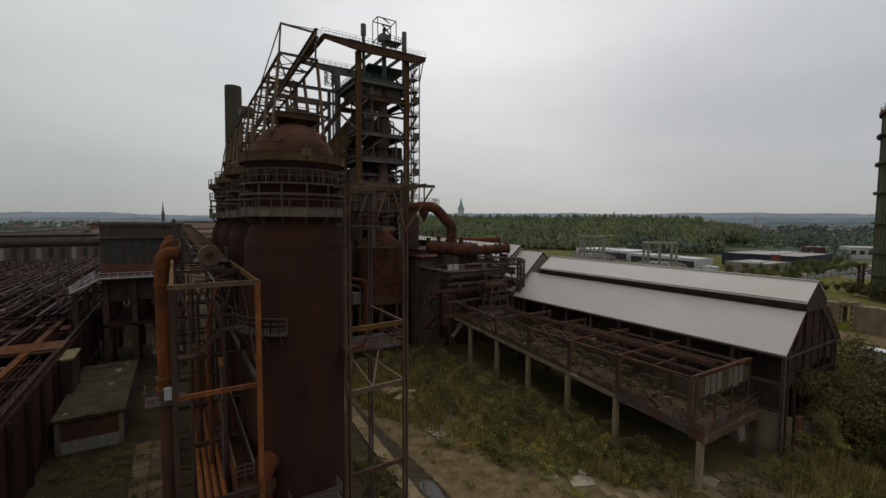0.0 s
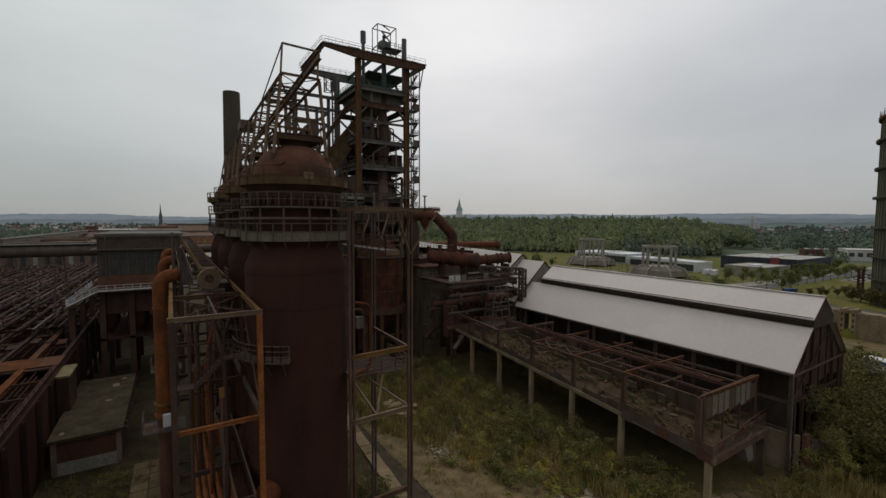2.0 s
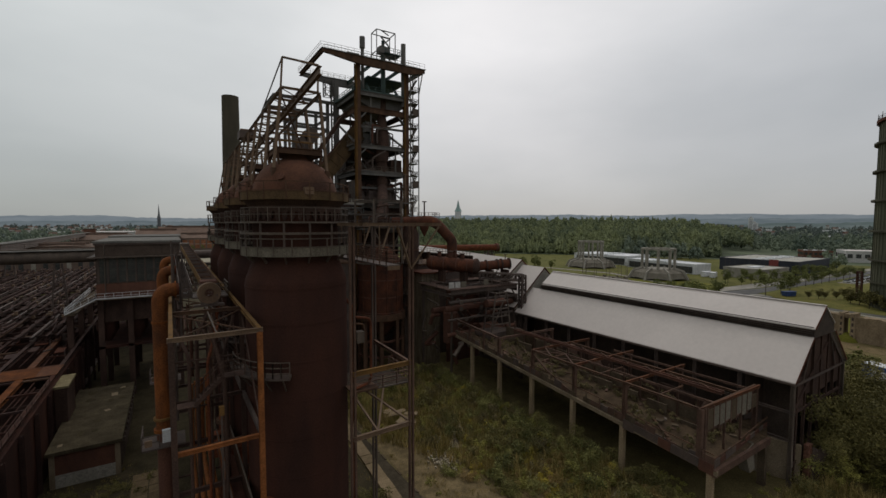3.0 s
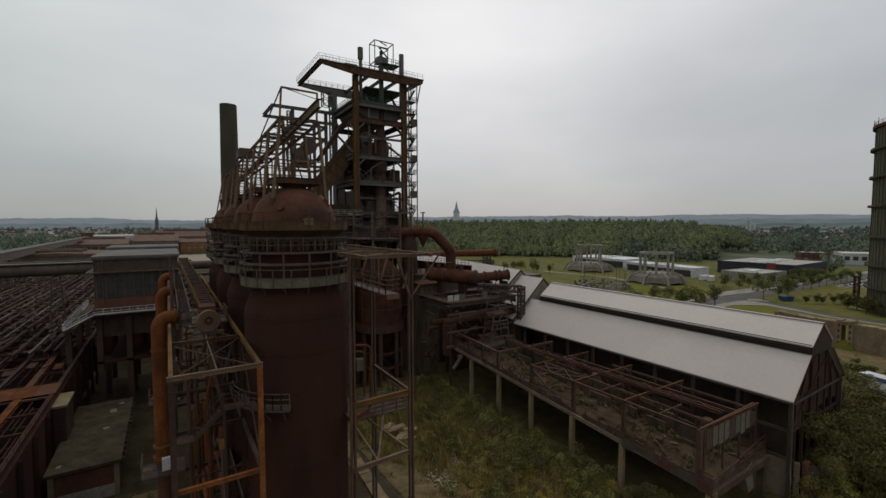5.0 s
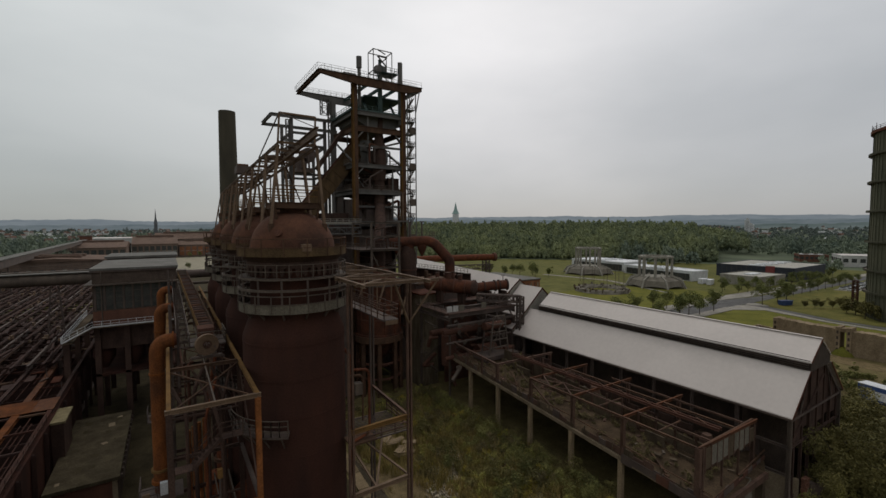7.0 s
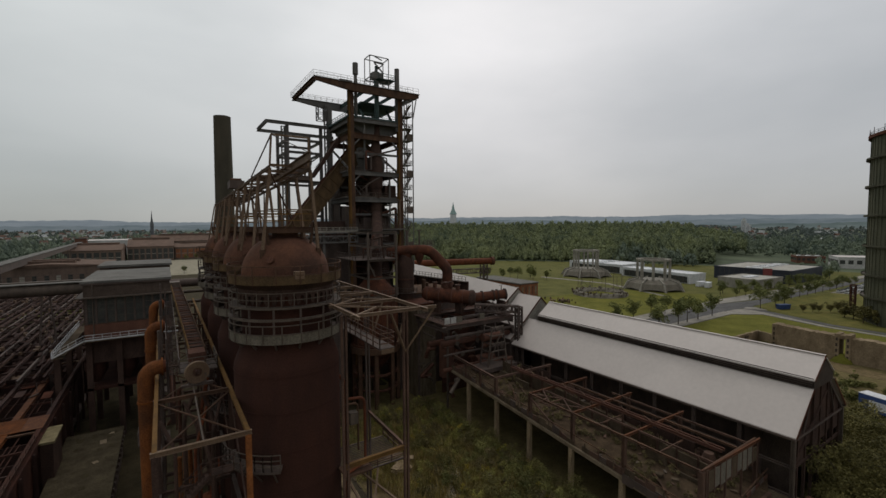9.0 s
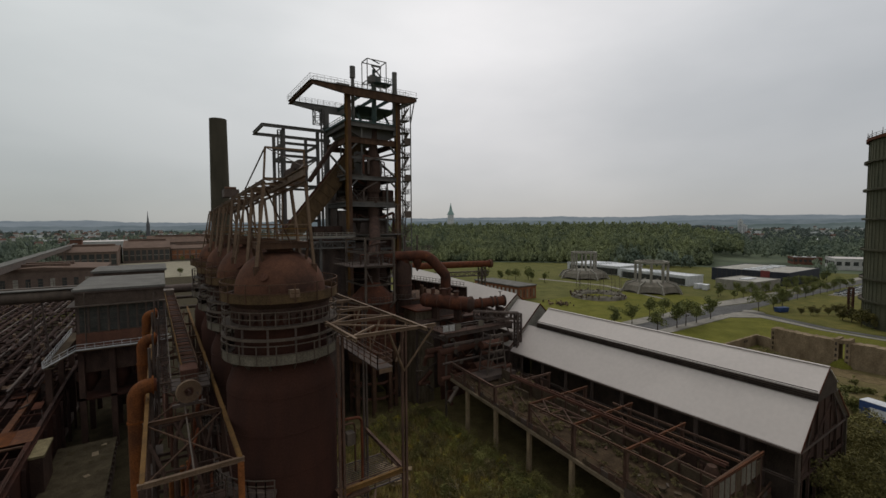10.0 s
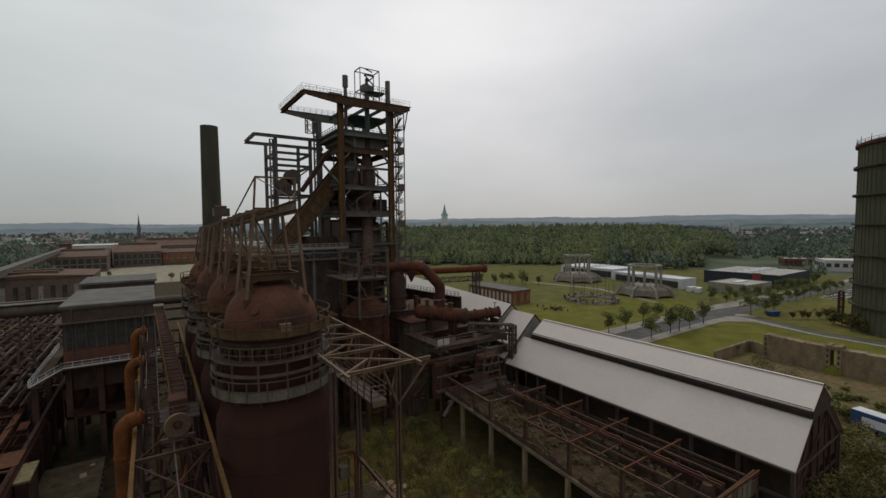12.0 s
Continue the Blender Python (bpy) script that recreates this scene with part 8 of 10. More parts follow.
def pipe_platform():
    """The platform structure below the gas main, between furnace and shed."""
    th = thing("valve_platform", "dark steel valve platform with pipes and trusses", "platform")
    part("concrete_pier", put("box", 43.3, 47.6, 77.6, 82.4, 0, 19.6), CONCRETE_STREAKED, th, "tall stained concrete pier")
    for x in (44.3, 46.2):
        part("pier_rib", put("box", x, x + 0.35, 77.42, 77.6, 0, 19.4), CONCRETE_STREAKED, th)
    part("pier_roof", put("box", 42.8, 50.4, 76.5, 83, 19.6, 19.85), RUST_RED, th)
    for d in ((41.4, 57.6, 64.2, 66.4), (41.4, 57.6, 74.0, 76), (41.4, 43.4, 66.4, 74.0), (55.6, 57.6, 66.4, 74.0)):
        part("walkway", put("box", *d, 17.98, 18.1), RUST_SOOT, th)
    part("column", put("bar", (43.9, 67.6, 0), (43.9, 67.6, 17.9), 0.3), STEEL_GREY, th)
    for x in (42.4, 49.5, 57.2):
        part("column", put("ibeam", (x, 75.6, 0), (x, 75.6, 17.9), 0.36, 0.36), STEEL_DARK, th)
    for y in (64.6, 70.2, 75.6):
        part("beam", put("ibeam", (41.8, y, 17.6), (57.2, y, 17.6), 0.3, 0.6), STEEL_DARK, th)
    for x in (41.8, 49.5, 57.2):
        part("beam", put("ibeam", (x, 64.6, 17.0), (x, 75.6, 17.0), 0.3, 0.5), STEEL_DARK, th)
    part("railing", put("rail", [(41.4, 76, 18.1), (41.4, 64.2, 18.1), (57.6, 64.2, 18.1)], 1.1, 2.4, 0.03, False, 2), STEEL_DARK, th)
    for x in (41.0, 42.3, 43.6, 48.6):
        part("panel", put("box", x, x + 1.1, 64.08, 64.16, 18.45, 19.5), PANEL_PALE if x > 43 else RENDER_PALE, th, "pale grey panel")
    part("cross_truss", Geo().lattice((50.6, 68.0, 19.8), (58.0, 63.8, 19.3), 1.0, 1.2, 0.09), STEEL_DARK, th)
    part("truss_post", Geo().lattice((57.9, 63.8, 9.0), (57.9, 63.8, 19.8), 1.0, 0.8, 0.08), STEEL_DARK, th)
    part("truss_strut", Geo().bar((57.9, 63.8, 13.0), (55.2, 65.4, 19.2), 0.24), STEEL_DARK, th)
    rng = random.Random(31)
    for i in range(30):
        x, y = rng.uniform(42.5, 56), rng.uniform(62, 75)
        z = rng.uniform(4, 15.5)
        part("fitting", Geo().pipe(bend((x, y, z), (x + rng.uniform(-2.5, 2.5), y, z + 0.1), (x + rng.uniform(-2.5, 2.5), y + rng.uniform(-1.5, 1.5), z + rng.uniform(-3, 3)), 0.4, 4), rng.uniform(0.10, 0.42), 12), rng.choice((STEEL_DARK, STEEL_GREY, RUST_DARK, RUST_DARK)), th)
    for i, (z, y, r) in enumerate(((15.6, 65.4, 0.3), (14.2, 66.6, 0.5), (12.4, 65.6, 0.22), (9.6, 66.0, 0.4), (16.4, 68.5, 0.35), (13.2, 71.0, 0.6))):
        part("header_pipe", put("pipe", [(41.8, y, z), (57.4, y - 0.4, z + 0.2)], r, 16), RUST_DARK if i % 2 else STEEL_DARK, th)
        for k in range(3):
            x = 44 + k * 4.6 + i * 0.7
            part("valve_wheel", put("rod", (x, y - r - 0.5, z), (x, y - r - 0.42, z), 0.42, 14), STEEL_GREY, th)
            part("valve_stem", put("rod", (x, y - r - 0.5, z), (x, y, z), 0.12, 8), STEEL_DARK, th)
    for x0, x1 in ((41.8, 49.5), (49.5, 57.2)):
        part("brace", put("bar", (x0, 75, 6.6), (x1, 75, 11.4), 0.14), STEEL_DARK, th)
        part("brace", put("bar", (x0, 70.2, 17.4), (x1, 70.2, 11.6), 0.14), STEEL_DARK, th)
    # braced trestle with rungs
    for k in (-1, 1):
        for y, m in ((61.2, STEEL_GREY), (63.4, STEEL_DARK)):
            part("trestle_leg", Geo().bar((50.4 + k * 2.2, y, 10.4), (50.7 + k * 1.25, y + 0.4, 17.4), 0.22), m, th)
    for z in (11.6, 13.0, 14.4, 15.8, 17.3):
        w = 2.2 - 0.95 * (z - 10.4) / 7.0
        part("trestle_rung", Geo().bar((50.5 - w, 61.3, z), (50.5 + w, 61.3, z), 0.18), STEEL_GREY, th)
        part("trestle_rung", Geo().bar((50.5 - w, 61.3, z), (50.5 - w, 63.5, z), 0.14), STEEL_DARK, th)
    part("trestle_brace", Geo().bar((48.4, 61.2, 10.8), (51.8, 61.4, 17.2), 0.14), STEEL_GREY, th)
    part("trestle_base", put("box", 46.6, 54.4, 60.4, 64.0, 9.7, 10.4), STEEL_DARK, th)
    part("trestle_post", put("box", 47.0, 47.6, 60.6, 61.2, 8.6, 9.7), STEEL_DARK, th)
    part("trestle_post", put("box", 53.4, 54.0, 60.6, 61.2, 8.6, 9.7), STEEL_DARK, th)
    part("big_valve", put("rod", (48.6, 63.2, 15.2), (52.6, 63.2, 15.2), 0.7, 18), RUST_DARK, th)
    part("tank", put("rod", (50.5, 68, 9.2), (54.8, 68, 9.2), 1.2, 24), RUST_DARK, th)
    part("tank", put("rod", (44.6, 69, 7.4), (44.6, 69, 13.0), 1.4, 24), RUST_DARK, th)
    part("back_wall", put("box", 49, 57.4, 77, 77.4, 0, 18), RUST_DARK, th)
    part("side_wall", put("box", 57.5, 57.8, 65, 77, 0, 16), STEEL_DARK, th)


pipe_platform()


def lift_tower():
    """Slender steel tower and cantilevered truss platform beside the first stove."""
    th = thing("service_tower", "slender steel service tower with truss platform beside the stove", "tower")
    legs = [(10.72, 30.2), (15.35, 30.2), (15.5, 37.6)]
    for i, (x, y) in enumerate(legs):
        part("leg", Geo().bar((x - 0.14, y, 0), (x - 0.14, y, 29.6), 0.14, 0.2).bar((x + 0.14, y, 0), (x + 0.14, y, 29.6), 0.14, 0.2), STEEL_HALL if i != 2 else STEEL_DARK, th)
    for z, m in ((19.2, YELLOW_RUST), (14.5, STEEL_PALE), (8.15, RUST_BEAM)):
        part("cross_beam", put("ibeam", (10.72, 30.2, z), (15.35, 30.2, z + 0.1), 0.22, 0.34), m, th)
        if z > 19:
            part("side_beam", put("ibeam", (15.35, 30.2, z), (15.5, 37.6, z), 0.2, 0.26), STEEL_HALL, th)
    for a, b in (((10.72, 30.2, 14.6), (12.2, 33.4, 16.4)), ((12.6, 30.2, 14.6), (11.9, 33.4, 16.4)), ((12.6, 30.2, 14.6), (14.6, 33.6, 16.4)), ((15.35, 30.2, 14.6), (13.0, 34.6, 16.4))):
        part("brace", Geo().bar(a, b, 0.14), STEEL_PALE, th)
    g = Geo().bar((12.0, 33.5, 16.45), (17.0, 33.5, 16.45), 0.1).bar((12.0, 37.8, 16.45), (17.0, 37.8, 16.45), 0.1)
    for i in range(17):
        g.bar((12.0, 33.6 + i * 0.26, 16.45), (17.0, 33.6 + i * 0.26, 16.45), 0.06)
    p = part("landing_grating", g, STEEL_DARK, th)
    part("railing", put("rail", [(12, 33.5, 16.5), (17, 33.5, 16.5), (17, 37.8, 16.5)], 1.0, 1.2, 0.035, False, 3), STEEL_HALL, p)
    # truss platform at gallery level
    x0, x1, y0, y1, z = 11.0, 16.0, 28.9, 46.5, 29.75
    for x in (x0, x1):
        part("truss_chord", put("ibeam", (x, y0 - 0.8, z), (x, y1, z), 0.18, 0.24), STEEL_PALE, th)
    for k in range(5):
        y = y0 + 4.2 * k
        part("truss_cross", put("ibeam", (x0 - 0.3, y, z), (x1 + (1.2 if k == 0 else 0.2), y, z), 0.16, 0.22), STEEL_PALE, th)
        if k < 4:
            part("truss_brace", Geo().bar((x0, y, z), ((x0 + x1) / 2, y + 2.1, z), 0.13).bar(((x0 + x1) / 2, y + 2.1, z), (x1, y, z), 0.13).bar((x0, y + 4.2, z), ((x0 + x1) / 2, y + 2.1, z), 0.1), STEEL_PALE, th)
            part("hanger", Geo().bar((x1, y + 2, z), (x1 - 1.2, y + 1.4, z - 2.6), 0.12), STEEL_PALE, th)
    part("knee", Geo().bar((15.35, 30.2, 26.4), (17.0, 28.9, 29.6), 0.13), STEEL_PALE, th)
    part("knee", Geo().bar((15.35, 30.2, 26.4), (13.6, 28.9, 29.6), 0.13), STEEL_PALE, th)
    p = part("hanging_walkway", Geo().box(13.6, 14.8, 30.8, 46, 26.6, 26.7), STEEL_DARK, th)
    part("railing", put("rail", [(13.6, 46, 26.7), (13.6, 30.8, 26.7), (14.8, 30.8, 26.7), (14.8, 46, 26.7)], 1.1, 1.2, 0.03, False, 3), STEEL_HALL, p)
    part("sign_plate", put("box", 13.7, 14.7, 30.72, 30.78, 26.35, 26.65), STEEL_PALE, p, "pale edge plate")
    for y in (32, 38, 44):
        part("hanger", Geo().bar((13.6, y, 26.7), (13.6, y, 29.6), 0.07).bar((14.8, y, 26.7), (14.8, y, 29.6), 0.07), STEEL_PALE, th)
    b = thing("bypass_pipe", "rusty brown looped pipe with brackets beside the stove", "pipe")
    part("loop", put("pipe", bend((11.9, 33.2, 22.6), (13.6, 33.8, 22.2), (13.6, 33.8, 17.4), 0.6) + [(13.4, 33.7, 17.0), (12.0, 33.2, 16.9)], 0.11, 10), RUST_PIPE, b)
    part("loop", put("pipe", bend((11.9, 33.6, 22.0), (13.2, 34.2, 21.7), (13.2, 34.2, 17.9), 0.5), 0.08, 10), RUST_BEAM, b)
    part("valve", put("box", 12.3, 12.9, 33.4, 34.0, 20.4, 21.3), STEEL_GREY, b)
    part("shelf", put("box", 11.7, 13.9, 33, 34.6, 16.6, 16.75), RUST_BEAM, b)


lift_tower()


# ---- white-roofed sheds ----
def shed_segment(name, y0, y1, rise, monitor, label, xe=56.6, xr=64.6):
    th = thing(name, label, "shed")
    zr = 20.1 + rise
    ze = zr - 0.93 * (xr - xe)
    s = 0.93
    xm = 61.3
    t = 0.12
    for k in (-1, 1):
        X = lambda x: x if k < 0 else 2 * xr - x
        top = xm if monitor else xr
        a, b = (X(xe), ze), (X(top), ze + s * (top - xe))
        g = Geo().add([(a[0], y0, a[1]), (b[0], y0, b[1]), (b[0], y1, b[1]), (a[0], y1, a[1]), (a[0], y0, a[1] - t), (b[0], y0, b[1] - t), (b[0], y1, b[1] - t), (a[0], y1, a[1] - t)],
                      [(0, 1, 2, 3), (7, 6, 5, 4), (0, 4, 5, 1), (1, 5, 6, 2), (2, 6, 7, 3), (3, 7, 4, 0)])
        part("roof_slope", g, ROOF_WHITE, th)
        if monitor:
            ym0, ym1 = y0 - 0.0, monitor
            zb = ze + s * (xm - xe)
            m = part("monitor_wall", Geo().add([(X(xm), ym0 + 0.15, zb - 0.2), (X(xm + 0.25), ym0 + 0.15, zb + 1.1), (X(xm + 0.25), ym1, zb + 1.1), (X(xm), ym1, zb - 0.2)], [(0, 1, 2, 3)]), LOUVRE, th)
            for j in range(4):
                z = zb + 0.1 + j * 0.24
                part("louvre_slat", Geo().bar((X(xm - 0.08), ym0 + 0.15, z), (X(xm - 0.08), ym1, z), 0.2, 0.05), LOUVRE, m)
            za = zb + 0.95
            a2, b2 = (X(xm + 0.15), za), (X(xr), za + (xr - xm - 0.15) * 0.74)
            g = Geo().add([(a2[0], ym0, a2[1]), (b2[0], ym0, b2[1]), (b2[0], ym1, b2[1]), (a2[0], ym1, a2[1]), (a2[0], ym0, a2[1] - t), (b2[0], ym0, b2[1] - t), (b2[0], ym1, b2[1] - t), (a2[0], ym1, a2[1] - t)],
                          [(0, 1, 2, 3), (7, 6, 5, 4), (0, 4, 5, 1), (1, 5, 6, 2), (2, 6, 7, 3), (3, 7, 4, 0)])
            part("monitor_roof", g, ROOF_WHITE, th)
            if k < 0:
                zz = b2[1]
                part("monitor_end", Geo().add([(xm + 0.2, ym0 + 0.1, zb - 0.2), (2 * xr - xm - 0.2, ym0 + 0.1, zb - 0.2), (2 * xr - xm - 0.2, ym0 + 0.1, za - 0.13), (xr, ym0 + 0.1, zz - 0.13), (xm + 0.2, ym0 + 0.1, za - 0.13)], [(0, 1, 2, 3, 4)]), LOUVRE, th)
                part("verge", Geo().bar((a2[0], ym0 - 0.03, a2[1] - 0.06), (b2[0], ym0 - 0.03, b2[1] - 0.06), 0.05, 0.22), RUST_RED, th)
                part("ridge_cap", Geo().bar((xr, ym0, zz + 0.03), (xr, ym1, zz + 0.03), 0.4, 0.06), ROOF_WHITE, th)
        part("gutter", Geo().bar((X(xe) + 0.05 * k, y0, ze - 0.2), (X(xe) + 0.05 * k, y1, ze - 0.2), 0.2, 0.22), STEEL_DARK, th)
        part("verge", Geo().bar((a[0], y0 - 0.03, a[1] - 0.08), (b[0], y0 - 0.03, b[1] - 0.08), 0.05, 0.25), RUST_RED, th, "red verge board")
    xw = 2 * xr - xe
    if monitor:
        # open ground storey with columns
        y = y0 + 0.3
        while y <= y1:
            for x in (xe + 0.3, xw - 0.3):
                part("column", put("ibeam", (x, y, 0.4), (x, y, ze - 0.3), 0.3, 0.4), STEEL_DARK if y > y0 + 1 else STEEL_GREY, th)
            part("rafter_truss", Geo().bar((xe + 0.3, y, ze - 0.4), (xr, y, ze - 0.4 + s * (xr - xe) * 0.92), 0.18, 0.3).bar((xw - 0.3, y, ze - 0.4), (xr, y, ze - 0.4 + s * (xr - xe) * 0.92), 0.18, 0.3).bar((xe + 0.3, y, ze - 0.5), (xw - 0.3, y, ze - 0.5), 0.18, 0.25)
                 .bar((xe + 3, y, ze - 0.5), (xe + 5, y, ze + 3.6), 0.12).bar((xw - 3, y, ze - 0.5), (xw - 5, y, ze + 3.6), 0.12), STEEL_DARK, th)
            y += 5.2
        part("back_wall", put("box", xw - 0.25, xw, y0 + 0.4, y1, 0, ze - 0.4), BRICK_DARK, th)
        part("inner_wall", put("box", xe + 5.5, xe + 5.8, y0 + 1.5, y1, 0, ze - 1.5), BRICK_DARK, th)
        # dark sheet added inside so the open gable reads as deep shadow
        part("cross_wall", Geo().add([(xe + 0.5, y0 + 5.0, 0), (xw, y0 + 5.0, 0), (xw, y0 + 5.0, ze - 0.4), (xr, y0 + 5.0, zr - 0.9), (xe + 0.5, y0 + 5.0, ze - 0.4)], [(0, 1, 2, 3, 4)]), STEEL_DARK, th)
        for k in range(7):
            x = xe + 1.6 + k * 2.2
            zt = ze - 0.5 + s * (min(x, 2 * xr - x) - xe) * 0.94
            part("gable_post", put("ibeam", (x, y0 + 0.4, 0), (x, y0 + 0.4, zt), 0.22, 0.26), RUST_SOOT, th)
            if k % 3 != 1:
                part("gable_sheet", put("box", x + 0.1, x + 2.1, y0 + 0.42, y0 + 0.47, ze - 3.4 + (k % 2) * 0.8, max(ze - 2.0, min(zt, zt - 0.9))), RUST_SOOT, th)
        for z in (ze - 0.5, ze - 3.6, 3.2):
            part("gable_rail", put("ibeam", (xe + 0.3, y0 + 0.35, z), (xw - 0.3, y0 + 0.35, z), 0.2, 0.26), RUST_SOOT, th)
        part("gable_brace", Geo().bar((xe + 0.6, y0 + 0.3, ze - 3.4), (xr + 2, y0 + 0.3, ze + 3.0), 0.16), RUST_SOOT, th)
        part("gable_sheeting", Geo().add([(xe + 0.35, y0 + 0.55, ze - 2.4), (xw - 0.35, y0 + 0.55, ze - 2.4), (xw - 0.35, y0 + 0.55, ze - 0.4), (xr, y0 + 0.55, zr - 0.5), (xe + 0.35, y0 + 0.55, ze - 0.4),
                                          (xe + 0.35, y0 + 0.6, ze - 2.4), (xw - 0.35, y0 + 0.6, ze - 2.4), (xw - 0.35, y0 + 0.6, ze - 0.4), (xr, y0 + 0.6, zr - 0.5), (xe + 0.35, y0 + 0.6, ze - 0.4)],
                                         [(0, 1, 2, 3, 4), (9, 8, 7, 6, 5), (0, 5, 6, 1), (1, 6, 7, 2), (4, 9, 5, 0)]), RUST_SOOT, th, "sooty gable sheeting", False)
        part("downpipe", put("pipe", bend((xe + 0.1, y0 + 0.1, ze - 0.3), (xe + 0.1, y0 + 0.1, 5), (xe - 0.6, y0 - 0.2, 3.6), 0.4), 0.09, 10), STEEL_GREY, th)
        for z in (9.2, 6.0):
            part("side_rail", put("ibeam", (xe + 0.3, y0, z), (xe + 0.3, y1, z), 0.2, 0.3), STEEL_DARK, th)
    else:
        part("gable_wall", Geo().add([(xe, y0 + 0.05, ze - 1.6), (xw, y0 + 0.05, ze - 1.6), (xw, y0 + 0.05, ze), (xr, y0 + 0.05, zr - 0.1), (xe, y0 + 0.05, ze)], [(0, 1, 2, 3, 4)]), CONCRETE_GREY, th)
        for x in (xe + 0.2, xw - 0.2):
            part("side_wall", put("box", x - 0.15, x + 0.15, y0, y1, 0.3, ze - 0.3), STEEL_DARK, th)
    return th


shed_segment("loading_shed", 19.7, 64.4, 0.0, 62.2, "long steel shed with pale sheet roof and ridge vent")
shed_segment("loading_shed", 64.5, 71.0, 0.8, 0, "short taller shed bay with pale sheet roof")
far_shed = shed_segment("loading_shed", 71.2, 140, 1.9, 0, "farther taller shed with pale sheet roof", 60.8, 64.6)
far_shed.matrix_world = pose(64.6, 71.2, 0, 0, 0, -9) @ pose(-64.6, -71.2, 0)


def eave_gangway():
    th = thing("eave_gangway", "railed gangway on a dark sheet wall before the far shed", "gangway")
    p, q = Vector((58.4, 108, 22.0)), Vector((61.7, 85.4, 22.0))
    d = (q - p) / 8
    for k in range(8):
        a = p + d * k
        part("wall_sheet", Geo().add([(a.x, a.y, 0), (a.x + d.x * 0.98, a.y + d.y * 0.98, 0), (a.x + d.x * 0.98, a.y + d.y * 0.98, 21.9), (a.x, a.y, 21.9),
                                      (a.x + 0.25, a.y, 0), (a.x + d.x * 0.98 + 0.25, a.y + d.y * 0.98, 0), (a.x + d.x * 0.98 + 0.25, a.y + d.y * 0.98, 21.9), (a.x + 0.25, a.y, 21.9)],
                                     [(0, 3, 2, 1), (4, 5, 6, 7), (0, 4, 7, 3), (1, 2, 6, 5), (3, 7, 6, 2)]), RUST_SOOT, th)
        part("post", put("ibeam", (a.x - 0.2, a.y, 0), (a.x - 0.2, a.y, 21.9), 0.3, 0.3), RUST_DARK, th)
    part("deck", Geo().bar(p + Vector((-0.3, 0, 0)), q + Vector((-0.3, 0, 0)), 1.1, 0.16), STEEL_GREY, th)
    part("railing", put("rail", [tuple(p + Vector((-0.75, 0, 0.08))), tuple(q + Vector((-0.75, 0, 0.08)))], 1.1, 1.3, 0.04, False, 2), PANEL_PALE, th)


eave_gangway()


